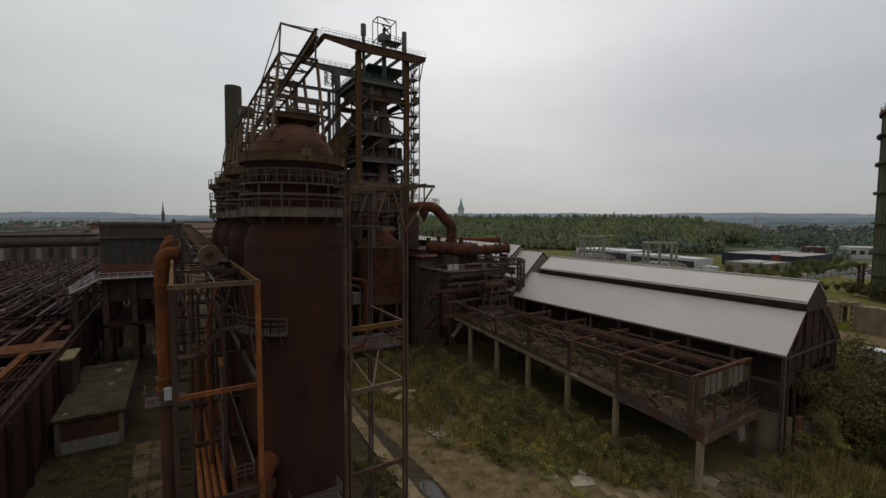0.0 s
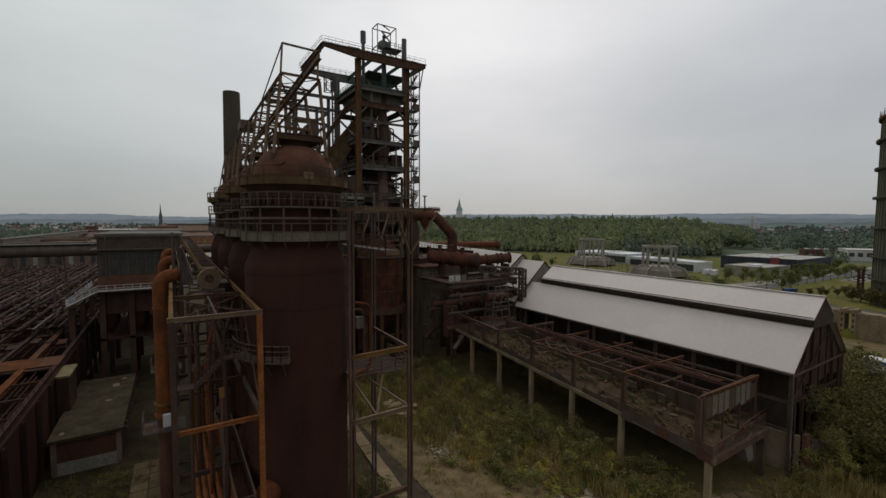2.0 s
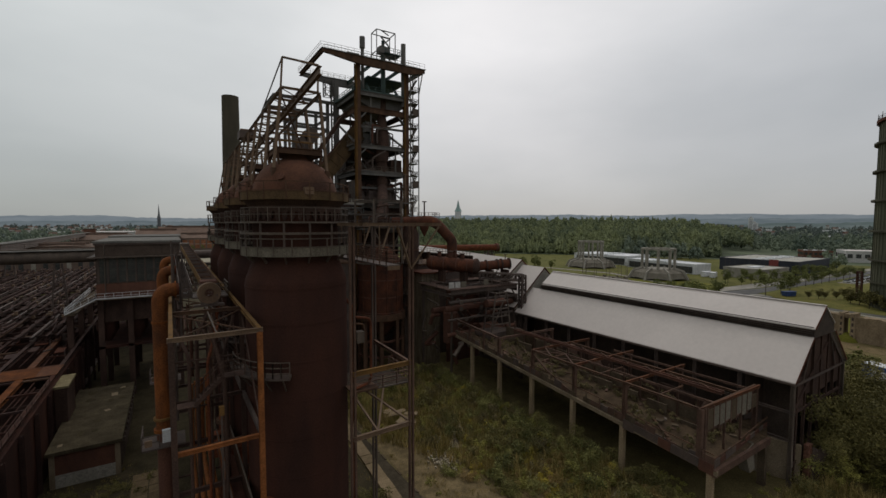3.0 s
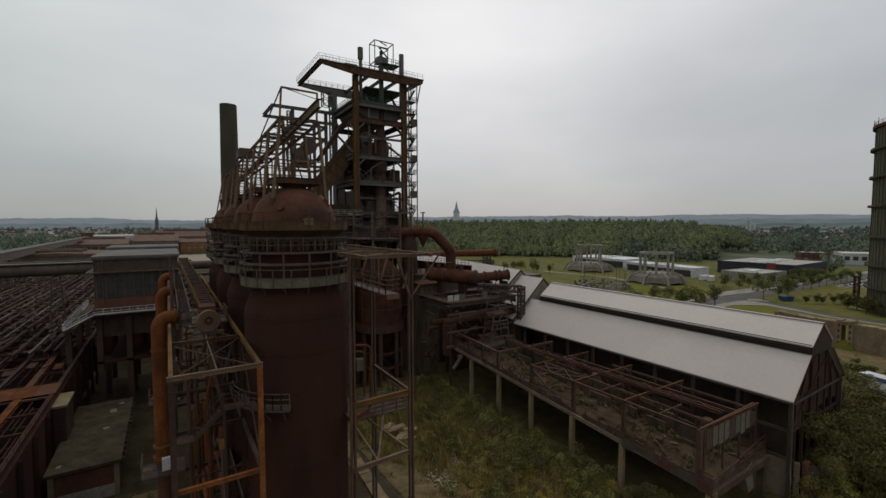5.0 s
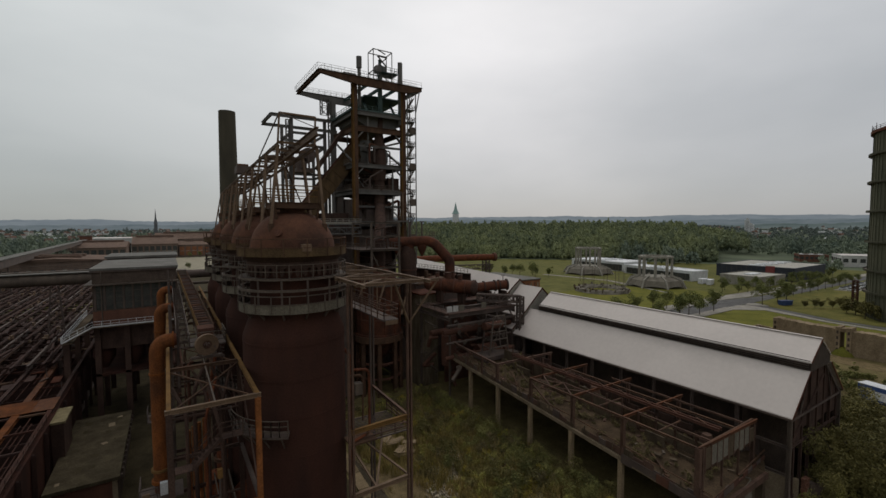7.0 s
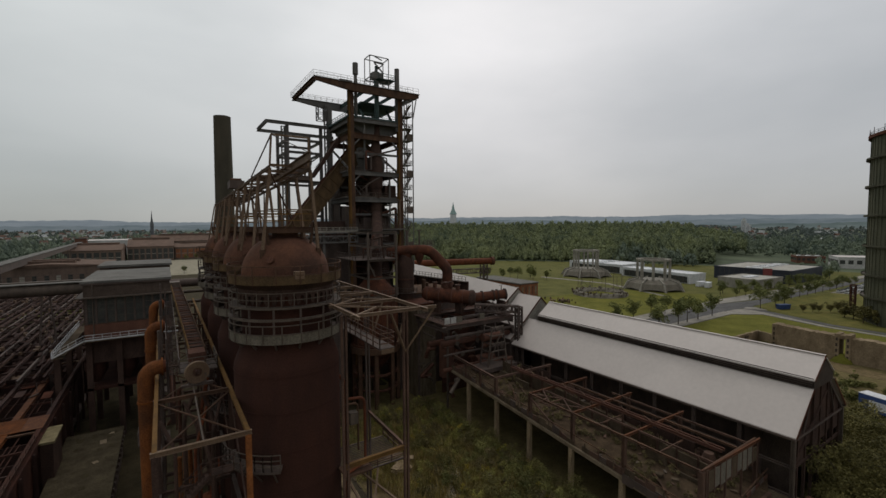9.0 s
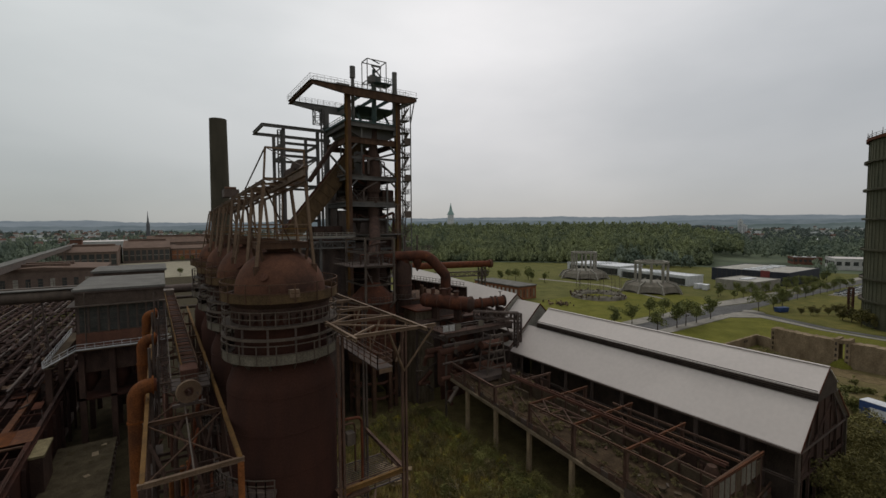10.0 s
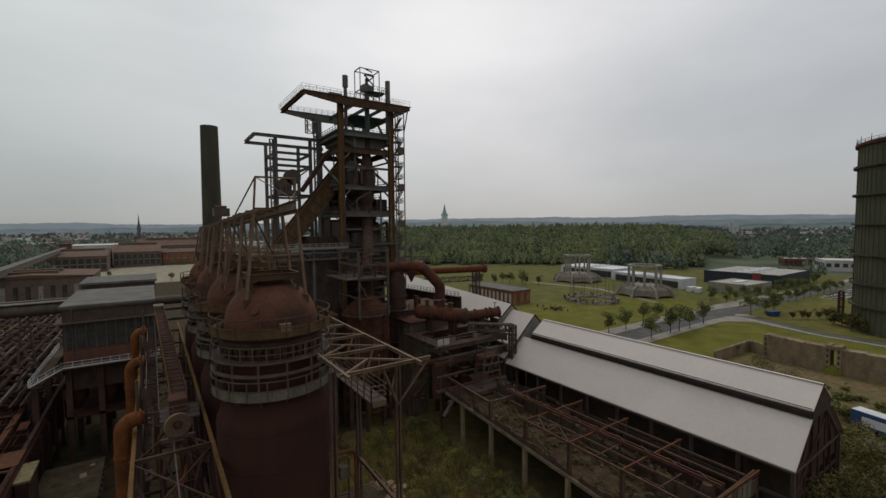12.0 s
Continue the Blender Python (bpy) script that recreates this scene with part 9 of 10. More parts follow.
# ---- ruined casting hall beside the shed ----
def ruined_hall():
    th = thing("roofless_hall", "roofless rusty steel hall on a sloping concrete deck", "ruin")
    X, X2 = 43.7, 55.4
    dz = lambda y: 6.3 + (y - 22) * 0.078
    y0, y1 = 21.6, 66.0
    g = Geo().add([(X, y0, dz(y0)), (X2, y0, dz(y0)), (X2, y1, dz(y1)), (X, y1, dz(y1)), (X, y0, dz(y0) - 0.5), (X2, y0, dz(y0) - 0.5), (X2, y1, dz(y1) - 0.5), (X, y1, dz(y1) - 0.5)],
                  [(0, 1, 2, 3), (7, 6, 5, 4), (0, 4, 5, 1), (1, 5, 6, 2), (2, 6, 7, 3), (3, 7, 4, 0)])
    part("deck", g, DECK_DIRT, th, "stained concrete deck with dirt")
    part("edge_beam", Geo().bar((X - 0.15, y0 - 0.4, dz(y0) - 0.3), (X - 0.15, y1, dz(y1) - 0.3), 0.3, 0.44), CONCRETE, th)
    part("edge_beam", Geo().bar((X - 0.3, y0 - 0.15, dz(y0) - 0.35), (X2, y0 - 0.15, dz(y0) - 0.35), 0.35, 0.7), STEEL_HALL, th)
    pr = random.Random(70)
    for i in range(37):
        y, e = y0 + i * 1.2, y0 + i * 1.2 + 1.18
        h = pr.choice((0.7, 0.8, 0.55, 0.4, 0.9, 0.65)) if y > 30 else pr.choice((1.0, 0.7, 1.2, 0.5))
        if pr.random() < 0.12:
            continue
        part("parapet_plate", Geo().bar((X + pr.uniform(-0.04, 0.04), y, dz(y) + 0.05 + h / 2), (X + pr.uniform(-0.04, 0.04), e, dz(e) + 0.05 + h / 2), 0.1, h), pr.choice((STEEL_HALL, CONCRETE_DARK, CONCRETE_DARK, STEEL_DARK)), th)
    for y in (21.6, 31.5, 38.8, 46.3, 53.5, 60.8):
        e = {21.6: 31.2, 31.5: 38.5, 38.8: 46.0, 46.3: 53.2, 53.5: 60.5, 60.8: 66.0}[y]
        sag = pr.uniform(-0.12, 0.05)
        part("parapet_rail", Geo().bar((X - 0.02, y, dz(y) + 1.35), (X - 0.02, (y + e) / 2, dz((y + e) / 2) + 1.35 + sag), 0.1, 0.1).bar((X - 0.02, (y + e) / 2, dz((y + e) / 2) + 1.35 + sag), (X - 0.02, e, dz(e) + 1.35), 0.1, 0.1), RUST_BEAM, th)
    for i in range(22):
        y = y0 + 1 + i * 2.0
        part("parapet_rib", Geo().bar((X - 0.1, y, dz(y)), (X - 0.1 + pr.uniform(-0.1, 0.1), y, dz(y) + pr.uniform(0.9, 1.4)), 0.12), CONCRETE_DARK if i % 3 else STEEL_HALL, th)
    for y in (21.9, 31.5, 38.8, 46.3, 53.5, 60.8):
        part("pier", put("box", X - 0.26, X + 0.26, y - 0.27, y + 0.27, -0.5, dz(y) - 0.5), CONCRETE_PIER, th, "pale concrete pier")
        part("pier", put("box", X2 - 0.6, X2, y - 0.35, y + 0.35, -0.5, dz(y) - 0.5), CONCRETE_DARK, th)
    # upper steel frame
    zt = 11.6
    for y in (23.0, 31.4, 38.7, 46.3, 53.8):
        for x in (X + 0.1, X2 + 0.2):
            part("column", put("ibeam", (x, y, dz(y)), (x, y, zt), 0.42, 0.42), STEEL_HALL, th)
        part("roof_beam", put("ibeam", (X, y, zt), (X2 + 0.4, y - 0.3, zt), 0.2, 0.32), RUST_PATCHY if y < 50 else STEEL_HALL, th)
        part("gusset", Geo().bar((X + 0.1, y, zt - 1.3), (X + 1.3, y, zt - 0.15), 0.1, 0.14), STEEL_HALL, th)
    for x, m, w, e in ((X, RUST_BEAM, 0.2, 46.4), (46.3, STEEL_HALL, 0.12, 46.4), (51.5, RUST_BEAM, 0.2, 46.4), (53.6, STEEL_HALL, 0.12, 40.0)):
        part("roof_beam", put("ibeam", (x, 23.2, zt + 0.02), (x, e, zt + 0.02), w, 0.24), m, th)
    for o in (-0.28, 0.28):
        part("main_beam", put("ibeam", (48.9 + o, 23.4, zt + 0.42), (48.6 + o, 55.5, zt + 0.42), 0.14, 0.34), RUST_DARK, th)
    for i in range(10):
        part("main_lacing", put("bar", (48.3, 24.5 + i * 3.2, zt + 0.75), (49.1, 26.0 + i * 3.2, zt + 0.75), 0.1, 0.06), RUST_BEAM, th)
    part("upper_frame", put("ibeam", (X - 0.2, 53.8, 11.7), (X - 0.2, 66, 12.4), 0.3, 0.4), STEEL_HALL, th)
    for y in (57.5, 61.5):
        part("upper_post", put("ibeam", (X - 0.1, y, dz(y)), (X - 0.1, y, 12.0), 0.3, 0.3), STEEL_HALL, th)
    part("brace", Geo().bar((X, 46.3, zt), (46.3, 42.5, zt), 0.12).bar((X, 42.5, zt), (46.3, 46.3, zt), 0.12), STEEL_HALL, th)
    part("brace", Geo().bar((X, 42.5, zt), (46.3, 38.7, zt), 0.12).bar((X, 38.7, zt), (46.3, 42.5, zt), 0.12), STEEL_HALL, th)
    for y in (42.5, 34.9, 27.3):
        part("purlin", put("ibeam", (X, y, zt), (46.3 if y > 40 else 48.4, y, zt), 0.12, 0.16), RUST_BEAM, th)
    part("brace", Geo().bar((X + 0.1, 46.2, zt - 0.6), (X + 0.1, 43.2, dz(43) + 1.4), 0.18), STEEL_HALL, th)
    part("brace", Geo().bar((X + 0.1, 43.2, dz(43) + 1.4), (X + 0.1, 39.6, dz(39) + 0.4), 0.14), STEEL_HALL, th)
    # plates hanging below the deck at the near end
    for i in range(7):
        y, e = 21.5 + i * 1.4, 21.5 + i * 1.4 + 1.37
        q = pr.uniform(0.75, 1.25)
        part("skirt_plate", Geo().bar((X - 0.34, y, dz(y) + 0.5 - q / 2), (X - 0.34 + pr.uniform(-0.04, 0.04), e, dz(e) + 0.5 - q / 2), 0.06, q), pr.choice((STEEL_DARK, STEEL_DARK, RUST_DARK)), th)
    # end panel wall
    for i in range(9):
        x = X + 0.95 + i * 1.2
        low = 9.2 + pr.uniform(-0.15, 0.25)
        part("wall_panel", put("box", x + 0.08, x + 1.12, 22.8, 22.87, low, 11.35 - pr.choice((0, 0, 0.1, 0.5))), CONCRETE_HOOD if i % 4 else CONCRETE_DARK, th, "faded grey wall panel")
        part("panel_post", put("ibeam", (x, 22.86, dz(23) if i in (3, 6) else 8.9), (x, 22.86, zt), 0.14, 0.2), STEEL_HALL, th)
    part("panel_beam", put("ibeam", (X + 0.6, 23.1, 9.0), (X2, 23.1, 9.0), 0.2, 0.25), STEEL_HALL, th)
    part("top_rail", put("ibeam", (X + 0.4, 23.0, zt + 0.1), (X2, 23.0, zt + 0.1), 0.18, 0.16), RUST_BEAM, th)
    part("corner_post", put("box", X - 0.1, X + 0.35, 22.8, 23.3, dz(23), zt), STEEL_HALL, th)
    part("corner_post", put("box", X + 0.55, X + 0.85, 22.8, 23.2, dz(23), zt), STEEL_HALL, th)
    # plate parapet round the near end
    ex = lambda u: (X + (X2 + 3.0 - X) * u, y0 + 1.2 * u)
    for i in range(11):
        u, w = i / 11, (i + 0.96) / 11
        h = pr.choice((0.45, 0.6, 0.9, 0.3, 0.75)) * (0.8 if i > 4 else 1)
        part("end_parapet", Geo().bar((*ex(u), dz(y0) + h / 2), (*ex(w), dz(y0) + h / 2 + pr.uniform(-0.05, 0.08)), 0.1, h), pr.choice((STEEL_DARK, STEEL_DARK, RUST_DARK)), th)
    part("end_parapet_rail", Geo().bar((*ex(0.0), dz(y0) + 1.0), (*ex(0.45), dz(y0) + 0.72), 0.12, 0.1).bar((*ex(0.45), dz(y0) + 0.95), (*ex(1.0), dz(y0) + 1.05), 0.14, 0.12), RUST_BEAM, th)
    part("end_slab", Geo().add([(X2, 21.6, dz(22)), (X2 + 3.0, y0 + 1.2, dz(22)), (X2 + 3.0, 30, dz(30)), (X2, 30, dz(30)), (X2, 21.6, dz(22) - 0.4), (X2 + 3.0, y0 + 1.2, dz(22) - 0.4), (X2 + 3.0, 30, dz(30) - 0.4), (X2, 30, dz(30) - 0.4)],
                               [(0, 1, 2, 3), (7, 6, 5, 4), (0, 4, 5, 1), (1, 5, 6, 2), (2, 6, 7, 3), (3, 7, 4, 0)]), DECK_DIRT, th)
    rng = random.Random(77)
    for i in range(15):
        y = 24.5 + i * 2.4
        part("inner_panel", put("bar", (51.0, y, dz(y) + 1.1), (51.0, y + 2.39, dz(y) + 1.2), 0.12, rng.uniform(1.85, 2.1)), CONCRETE_DARK if rng.random() < 0.8 else DECK_DIRT, th)
        part("inner_post", put("ibeam", (50.85, y - 0.1, dz(y)), (50.85, y - 0.1, dz(y) + rng.uniform(2.6, 3.6)), 0.18, 0.2), STEEL_HALL, th)
        part("back_panel", put("box", X2 - 0.35, X2 - 0.2, y, y + 2.1, dz(y), dz(y) + rng.uniform(0.6, 1.8)), RUST_SOOT, th)
    for i in range(9):
        y = 26 + i * 3.8
        part("low_wall", put("box", 49.6, 49.8, y, y + rng.uniform(2.0, 3.4), dz(y), dz(y) + rng.uniform(0.5, 1.3)), CONCRETE_DARK, th)
    h = part("hopper", Geo().add([(49.6, 21.4, 6.3), (52.2, 21.7, 6.5), (52.2, 22.6, 6.5), (49.6, 22.4, 6.3), (50.4, 21.2, 3.9), (51.8, 21.3, 3.9), (51.8, 22.2, 3.9), (50.4, 22.2, 3.9)],
                                 [(0, 4, 5, 1), (1, 5, 6, 2), (2, 6, 7, 3), (3, 7, 4, 0), (4, 7, 6, 5)]), PANEL_PALE, th, "bent pale sheet hopper", False)
    for i in range(60):
        x, y = rng.uniform(X + 0.8, X2 - 1), rng.uniform(23.5, 62)
        s = rng.uniform(0.25, 0.9)
        a = rng.uniform(-1.5, 1.5)
        part("rubble", put("bar", (x, y, dz(y) + s * 0.12), (x + s * math.cos(a), y + s * math.sin(a), dz(y) + s * rng.uniform(0.1, 0.3)), s * rng.uniform(0.4, 0.9), s * rng.uniform(0.15, 0.4)), rng.choice((CONCRETE_DARK, WOOD, RUST_BEAM, STEEL_GREY, STEEL_HALL)), th)
    for i in range(16):
        x, y = rng.uniform(X + 1, X2 - 1.5), rng.uniform(25, 60)
        part("scrap_beam", put("bar", (x, y, dz(y) + 0.15), (x + rng.uniform(-2.5, 2.5), y + rng.uniform(1, 4), dz(y) + rng.uniform(0.3, 0.9)), rng.uniform(0.1, 0.25)), RUST_BEAM if i % 3 else STEEL_HALL, th)
    for i in range(7):
        x, y = rng.uniform(51.5, 54), 27 + i * 5.2
        h = rng.uniform(1.0, 2.4)
        part("machine_base", put("lathe", [(0.8, dz(y) - 0.1), (0.8, dz(y) + h * 0.6), (0.5, dz(y) + h), (0.05, dz(y) + h)], 14, (x, y)), STEEL_HALL, th)
    r = thing("ruined_wall_stub", "broken brick and plaster wall stub in weeds", "ruin")
    rs = random.Random(19)
    hs = lambda a, b, n, j: [a + (b - a) * i / n + rs.uniform(-j, j) for i in range(n + 1)]
    part("plaster_wall", ragged((57.5, 23.8), (59.1, 19.7), hs(5.3, 5.1, 14, 0.12), 0.5), CONCRETE, r, "pale plastered wall", False)
    for k in range(17):
        for j in range(3):
            w = 0.26 + 0.08 * rs.random()
            z = 0.4 + 0.29 * k
            part("brick", put("box", 59.1 + j * 0.34 + (0.12 if k % 2 else 0), 59.1 + j * 0.34 + w + (0.12 if k % 2 else 0), 19.0 + rs.uniform(0, 0.14), 19.5, z, z + 0.26), BRICK_RED if rs.random() < 0.8 else CONCRETE, r)
    part("brick_wall", ragged((60.2, 19.2), (64.6, 17.6), hs(4.6, 3.4, 18, 0.35), 0.6), BRICK_DARK, r, "", False)


ruined_hall()


# ---- yard ----
def yard():
    ys = np.linspace(20.2, 61, 62)
    right = np.interp(ys, [20.2, 22, 30, 33.5, 39, 45, 52, 58, 61], [37, 42, 41.5, 35.5, 31.5, 29, 27.4, 25.6, 22.9])
    left = np.interp(ys, [20.2, 24], [35.4, 22.6])
    g = Geo()
    m = 24
    for y, a, b in zip(ys.tolist(), left.tolist(), right.tolist()):
        b += 0.9 * noise.noise((b * 0.6, y * 0.6, 4)) + 0.4 * noise.noise((b * 2, y * 2, 7))
        b = max(a + 0.2, b)
        for k in range(m + 1):
            x = a + (b - a) * k / m
            g.v.append((x, y, ground_z(x, y) + (0.05 if k < m else 0.02)))
    g.f = [(r * (m + 1) + k, r * (m + 1) + k + 1, (r + 1) * (m + 1) + k + 1, (r + 1) * (m + 1) + k) for r in range(61) for k in range(m)]
    single("gravel_yard", g, GRAVEL, "trodden yellowish gravel with thin grass", "yard", kind="structure", smooth=True)
    th = thing("drain_channel", "broken concrete drain channel with a muddy puddle", "drain")
    dr = random.Random(27)
    side = lambda y: 20.55 + (y - 42) * 0.058
    for i in range(20):
        y, e = 22 + i * 2.0 + 0.03, 22 + i * 2.0 + 1.96
        part("kerb_slab", put("bar", (side(y) - 0.75 + dr.uniform(-0.05, 0.05), y, 0.06 + dr.uniform(0, 0.06)), (side(e) - 0.75 + dr.uniform(-0.05, 0.05), e, 0.06 + dr.uniform(0, 0.06)), 1.45, 0.34), SLAB, th)
        if dr.random() < 0.7:
            part("kerb_stone", put("bar", (22.7 - (y - 34) * 0.025, y, 0.02), (22.7 - (e - 34) * 0.025 + dr.uniform(-0.1, 0.1), y + dr.uniform(1.0, 1.9), 0.02), 0.22, 0.2), CONCRETE_DARK, th)
    part("bed", Geo().add([(side(22), 22, 0.035), (22.95, 22, 0.035), (22.1, 60, 0.035), (side(60), 60, 0.035)], [(0, 1, 2, 3)]), MUD, th)
    rim = [(21.5 + 0.75 * math.cos(a) * (1 + 0.25 * math.sin(3 * a)), 36.0 + 2.9 * math.sin(a) * (1 + 0.15 * math.cos(2 * a)), 0.05) for a in [2 * math.pi * i / 24 for i in range(24)]]
    part("puddle", Geo().add(rim, [tuple(range(24))]), WATER, th, "shallow muddy water")
    rng = random.Random(9)
    for cx, cy in ((29.0, 56.6), (27.6, 60.4)):
        s = thing("timber_stack", "untidy stack of weathered boards and crates", "timber", "timber stacks")
        part("crate", put("box", cx - 1.0, cx + 0.9, cy - 0.8, cy + 0.9, -0.1, 0.75), WOOD, s)
        for i in range(9):
            x, y = cx + rng.uniform(-1.3, 1.3), cy + rng.uniform(-1.5, 1.5)
            z = 0.55 + 0.09 * i
            a = rng.uniform(-0.7, 0.7)
            part("board", Geo().bar((x - 1.0 * math.cos(a), y - 1.0 * math.sin(a), z), (x + 1.0 * math.cos(a), y + 1.0 * math.sin(a), z + rng.uniform(-0.05, 0.25)), rng.uniform(0.7, 1.3), 0.1), WOOD, s)
    g = Geo()
    for i in range(900):
        hx, hy, wide = ((28.6, 45.8, 0.9), (34.3, 51.3, 0.8), (31.0, 48.4, 0.8), (38.1, 47.3, 0.5))[i % 4]
        x, y = rng.gauss(hx, wide), rng.gauss(hy, wide * 1.2)
        q = rng.uniform(0.06, 0.22)
        g.box(x, x + q, y, y + q * 1.3, 0.1, 0.18 + q * rng.uniform(0.5, 1.2) + ground_z(x, y))
    single("rubble_heap", g, SLAB_PALE, "scattered pale rubble stones in the weeds", "rubble", kind="stuff", smooth=False)
    sp = thing("slab_path", "old square concrete slabs sunk in the weeds", "path")
    for i in range(9):
        for j in range(4):
            x, y = 35.6 + i * 1.62 + j * 0.5, 26.9 - i * 0.75 - j * 1.55
            z = ground_z(x, y)
            if rng.random() < 0.85:
                part("slab", put("bar", (x, y, z), (x + 1.42, y - 0.48 + rng.uniform(-0.05, 0.05), z + rng.uniform(-0.02, 0.03)), 1.44, 0.22), SLAB, sp)
    for x, y, w, d in ((35.3, 29.2, 2.6, 1.7), (40.4, 29.1, 2.6, 1.3), (36.6, 30.2, 1.2, 0.9), (45.8, 21.8, 1.8, 1.3), (33.4, 31.6, 1.4, 0.8)):
        z = ground_z(x, y)
        t = thing("concrete_slab", "broken pale concrete slab lying in the grass", "slab", "broken slabs", (x, y, z + 0.02), rng.uniform(-40, 40))
        part("slab", Geo().add([(-w / 2, -d / 2, 0.1), (w * 0.4, -d / 2, 0.16), (w / 2, d * 0.2, 0.12), (w * 0.1, d / 2, 0.2), (-w / 2, d * 0.35, 0.1), (-w / 2, -d / 2, -0.2), (w * 0.4, -d / 2, -0.2), (w / 2, d * 0.2, -0.2), (w * 0.1, d / 2, -0.2), (-w / 2, d * 0.35, -0.2)],
                               [(0, 1, 2, 3, 4), (0, 5, 6, 1), (1, 6, 7, 2), (2, 7, 8, 3), (3, 8, 9, 4), (4, 9, 5, 0)]), SLAB_PALE, t)


yard()


# ---- shrubs and weeds ----
def bushes(name, spots, mat, label, leaf=0.16, density=1.0, seed=0):
    """Shrubs of many small leaves on uneven, leaning sprays; spots: x, y, radius, height."""
    rng = np.random.default_rng(seed)
    vs = []
    for x, y, r, h in spots:
        z0 = ground_z(x, y)
        h = min(h, 2.0 * r + 0.7)
        lumps = max(3, int(4 + r * 2.2 + h * 1.6))
        for _ in range(lumps):
            a, q = rng.uniform(0, 6.283), r * math.sqrt(rng.uniform(0, 0.9))
            lx, ly = x + q * math.cos(a), y + q * math.sin(a)
            lr = min(r, 1.5) * rng.uniform(0.24, 0.5)
            lz = z0 + h * rng.uniform(0.12, 0.95) * (1 - 0.45 * (q / r) ** 2)
            n = int(density * (45 + 150 * lr * lr))
            d = rng.normal(0, 1, (n, 3))
            d /= np.linalg.norm(d, axis=1)[:, None]
            d[:, 2] = np.abs(d[:, 2]) * rng.choice([1, 1, 1, -1], n)
            c = np.array([lx, ly, lz]) + d * np.array([lr, lr, lr * rng.uniform(0.8, 1.5)]) * rng.uniform(0.35, 1.18, (n, 1))
            c[:, 2] = np.maximum(c[:, 2], z0 + 0.03)
            a1 = rng.normal(0, 1, (n, 3)) * np.array([1, 1, 0.55])
            a1 /= np.linalg.norm(a1, axis=1)[:, None]
            b1 = np.cross(a1, rng.normal(0, 1, (n, 3)))
            b1 /= np.linalg.norm(b1, axis=1)[:, None]
            s = leaf * rng.uniform(0.5, 1.2) * rng.uniform(0.6, 1.5, (n, 1))
            vs.append(np.stack([c - a1 * s, c + b1 * s * 0.45, c + a1 * s, c - b1 * s * 0.45], 1).reshape(-1, 3))
    v = np.concatenate(vs)
    f = np.arange(len(v)).reshape(-1, 4)
    me = bpy.data.meshes.new(name)
    me.from_pydata(v.tolist(), [], f.tolist())
    me.materials.append(mat)
    me.update()
    return tagged(new(name, me), label, "shrubs", kind="stuff")


def on_slabs(x, y):
    edge = 27.8 - (x - 35.6) * 0.46
    return 35.0 < x < 50 and edge - 6.4 < y < edge or math.hypot(x - 35.3, y - 29.2) < 1.6 or math.hypot(x - 40.4, y - 29.1) < 1.6


def blades(rng):
    """Tall thin grass and dry stalks between the shrubs and on the gravel."""
    v, f = [], []
    for _ in range(4200):
        k = rng.random()
        if k < 0.70:
            x, y = rng.uniform(23, 43), rng.uniform(20, 72)
        elif k < 0.85:
            x, y = rng.uniform(43, 62), rng.uniform(8, 19)
        else:
            x, y = rng.uniform(-11.8, 19), rng.uniform(34, 66)
            if -4.5 < x < 13:
                continue
        if on_slabs(x, y) and rng.random() < 0.8:
            continue
        bare = 22.6 < x < 33.5 - (y - 31) * 0.5 + 2 and 20 < y < 60
        if bare and noise.noise((x / 2.2, y / 2.2, 5)) < 0.05:
            continue
        h = rng.uniform(0.12, 0.4) if bare or x < 19 else rng.uniform(0.5, 1.9)
        z = ground_z(x, y)
        for _ in range(9):
            a, l = rng.uniform(0, 6.28), rng.uniform(0.1, 0.5) * h
            bx, by = x + rng.gauss(0, 0.22), y + rng.gauss(0, 0.22)
            tx, ty, w = bx + l * math.cos(a), by + l * math.sin(a), 0.02 + 0.02 * h
            q = len(v)
            v.extend([(bx - w * math.sin(a), by + w * math.cos(a), z), (bx + w * math.sin(a), by - w * math.cos(a), z), (tx + 0.3 * w, ty, z + h), (tx - 0.3 * w, ty, z + h)])
            f.append((q, q + 1, q + 2, q + 3))
    g = Geo()
    g.v, g.f = v, f
    single("tall_grass", g, GRASS_BLADE, "tall grass and dry stalks among the weeds", "grass", kind="stuff", smooth=False)


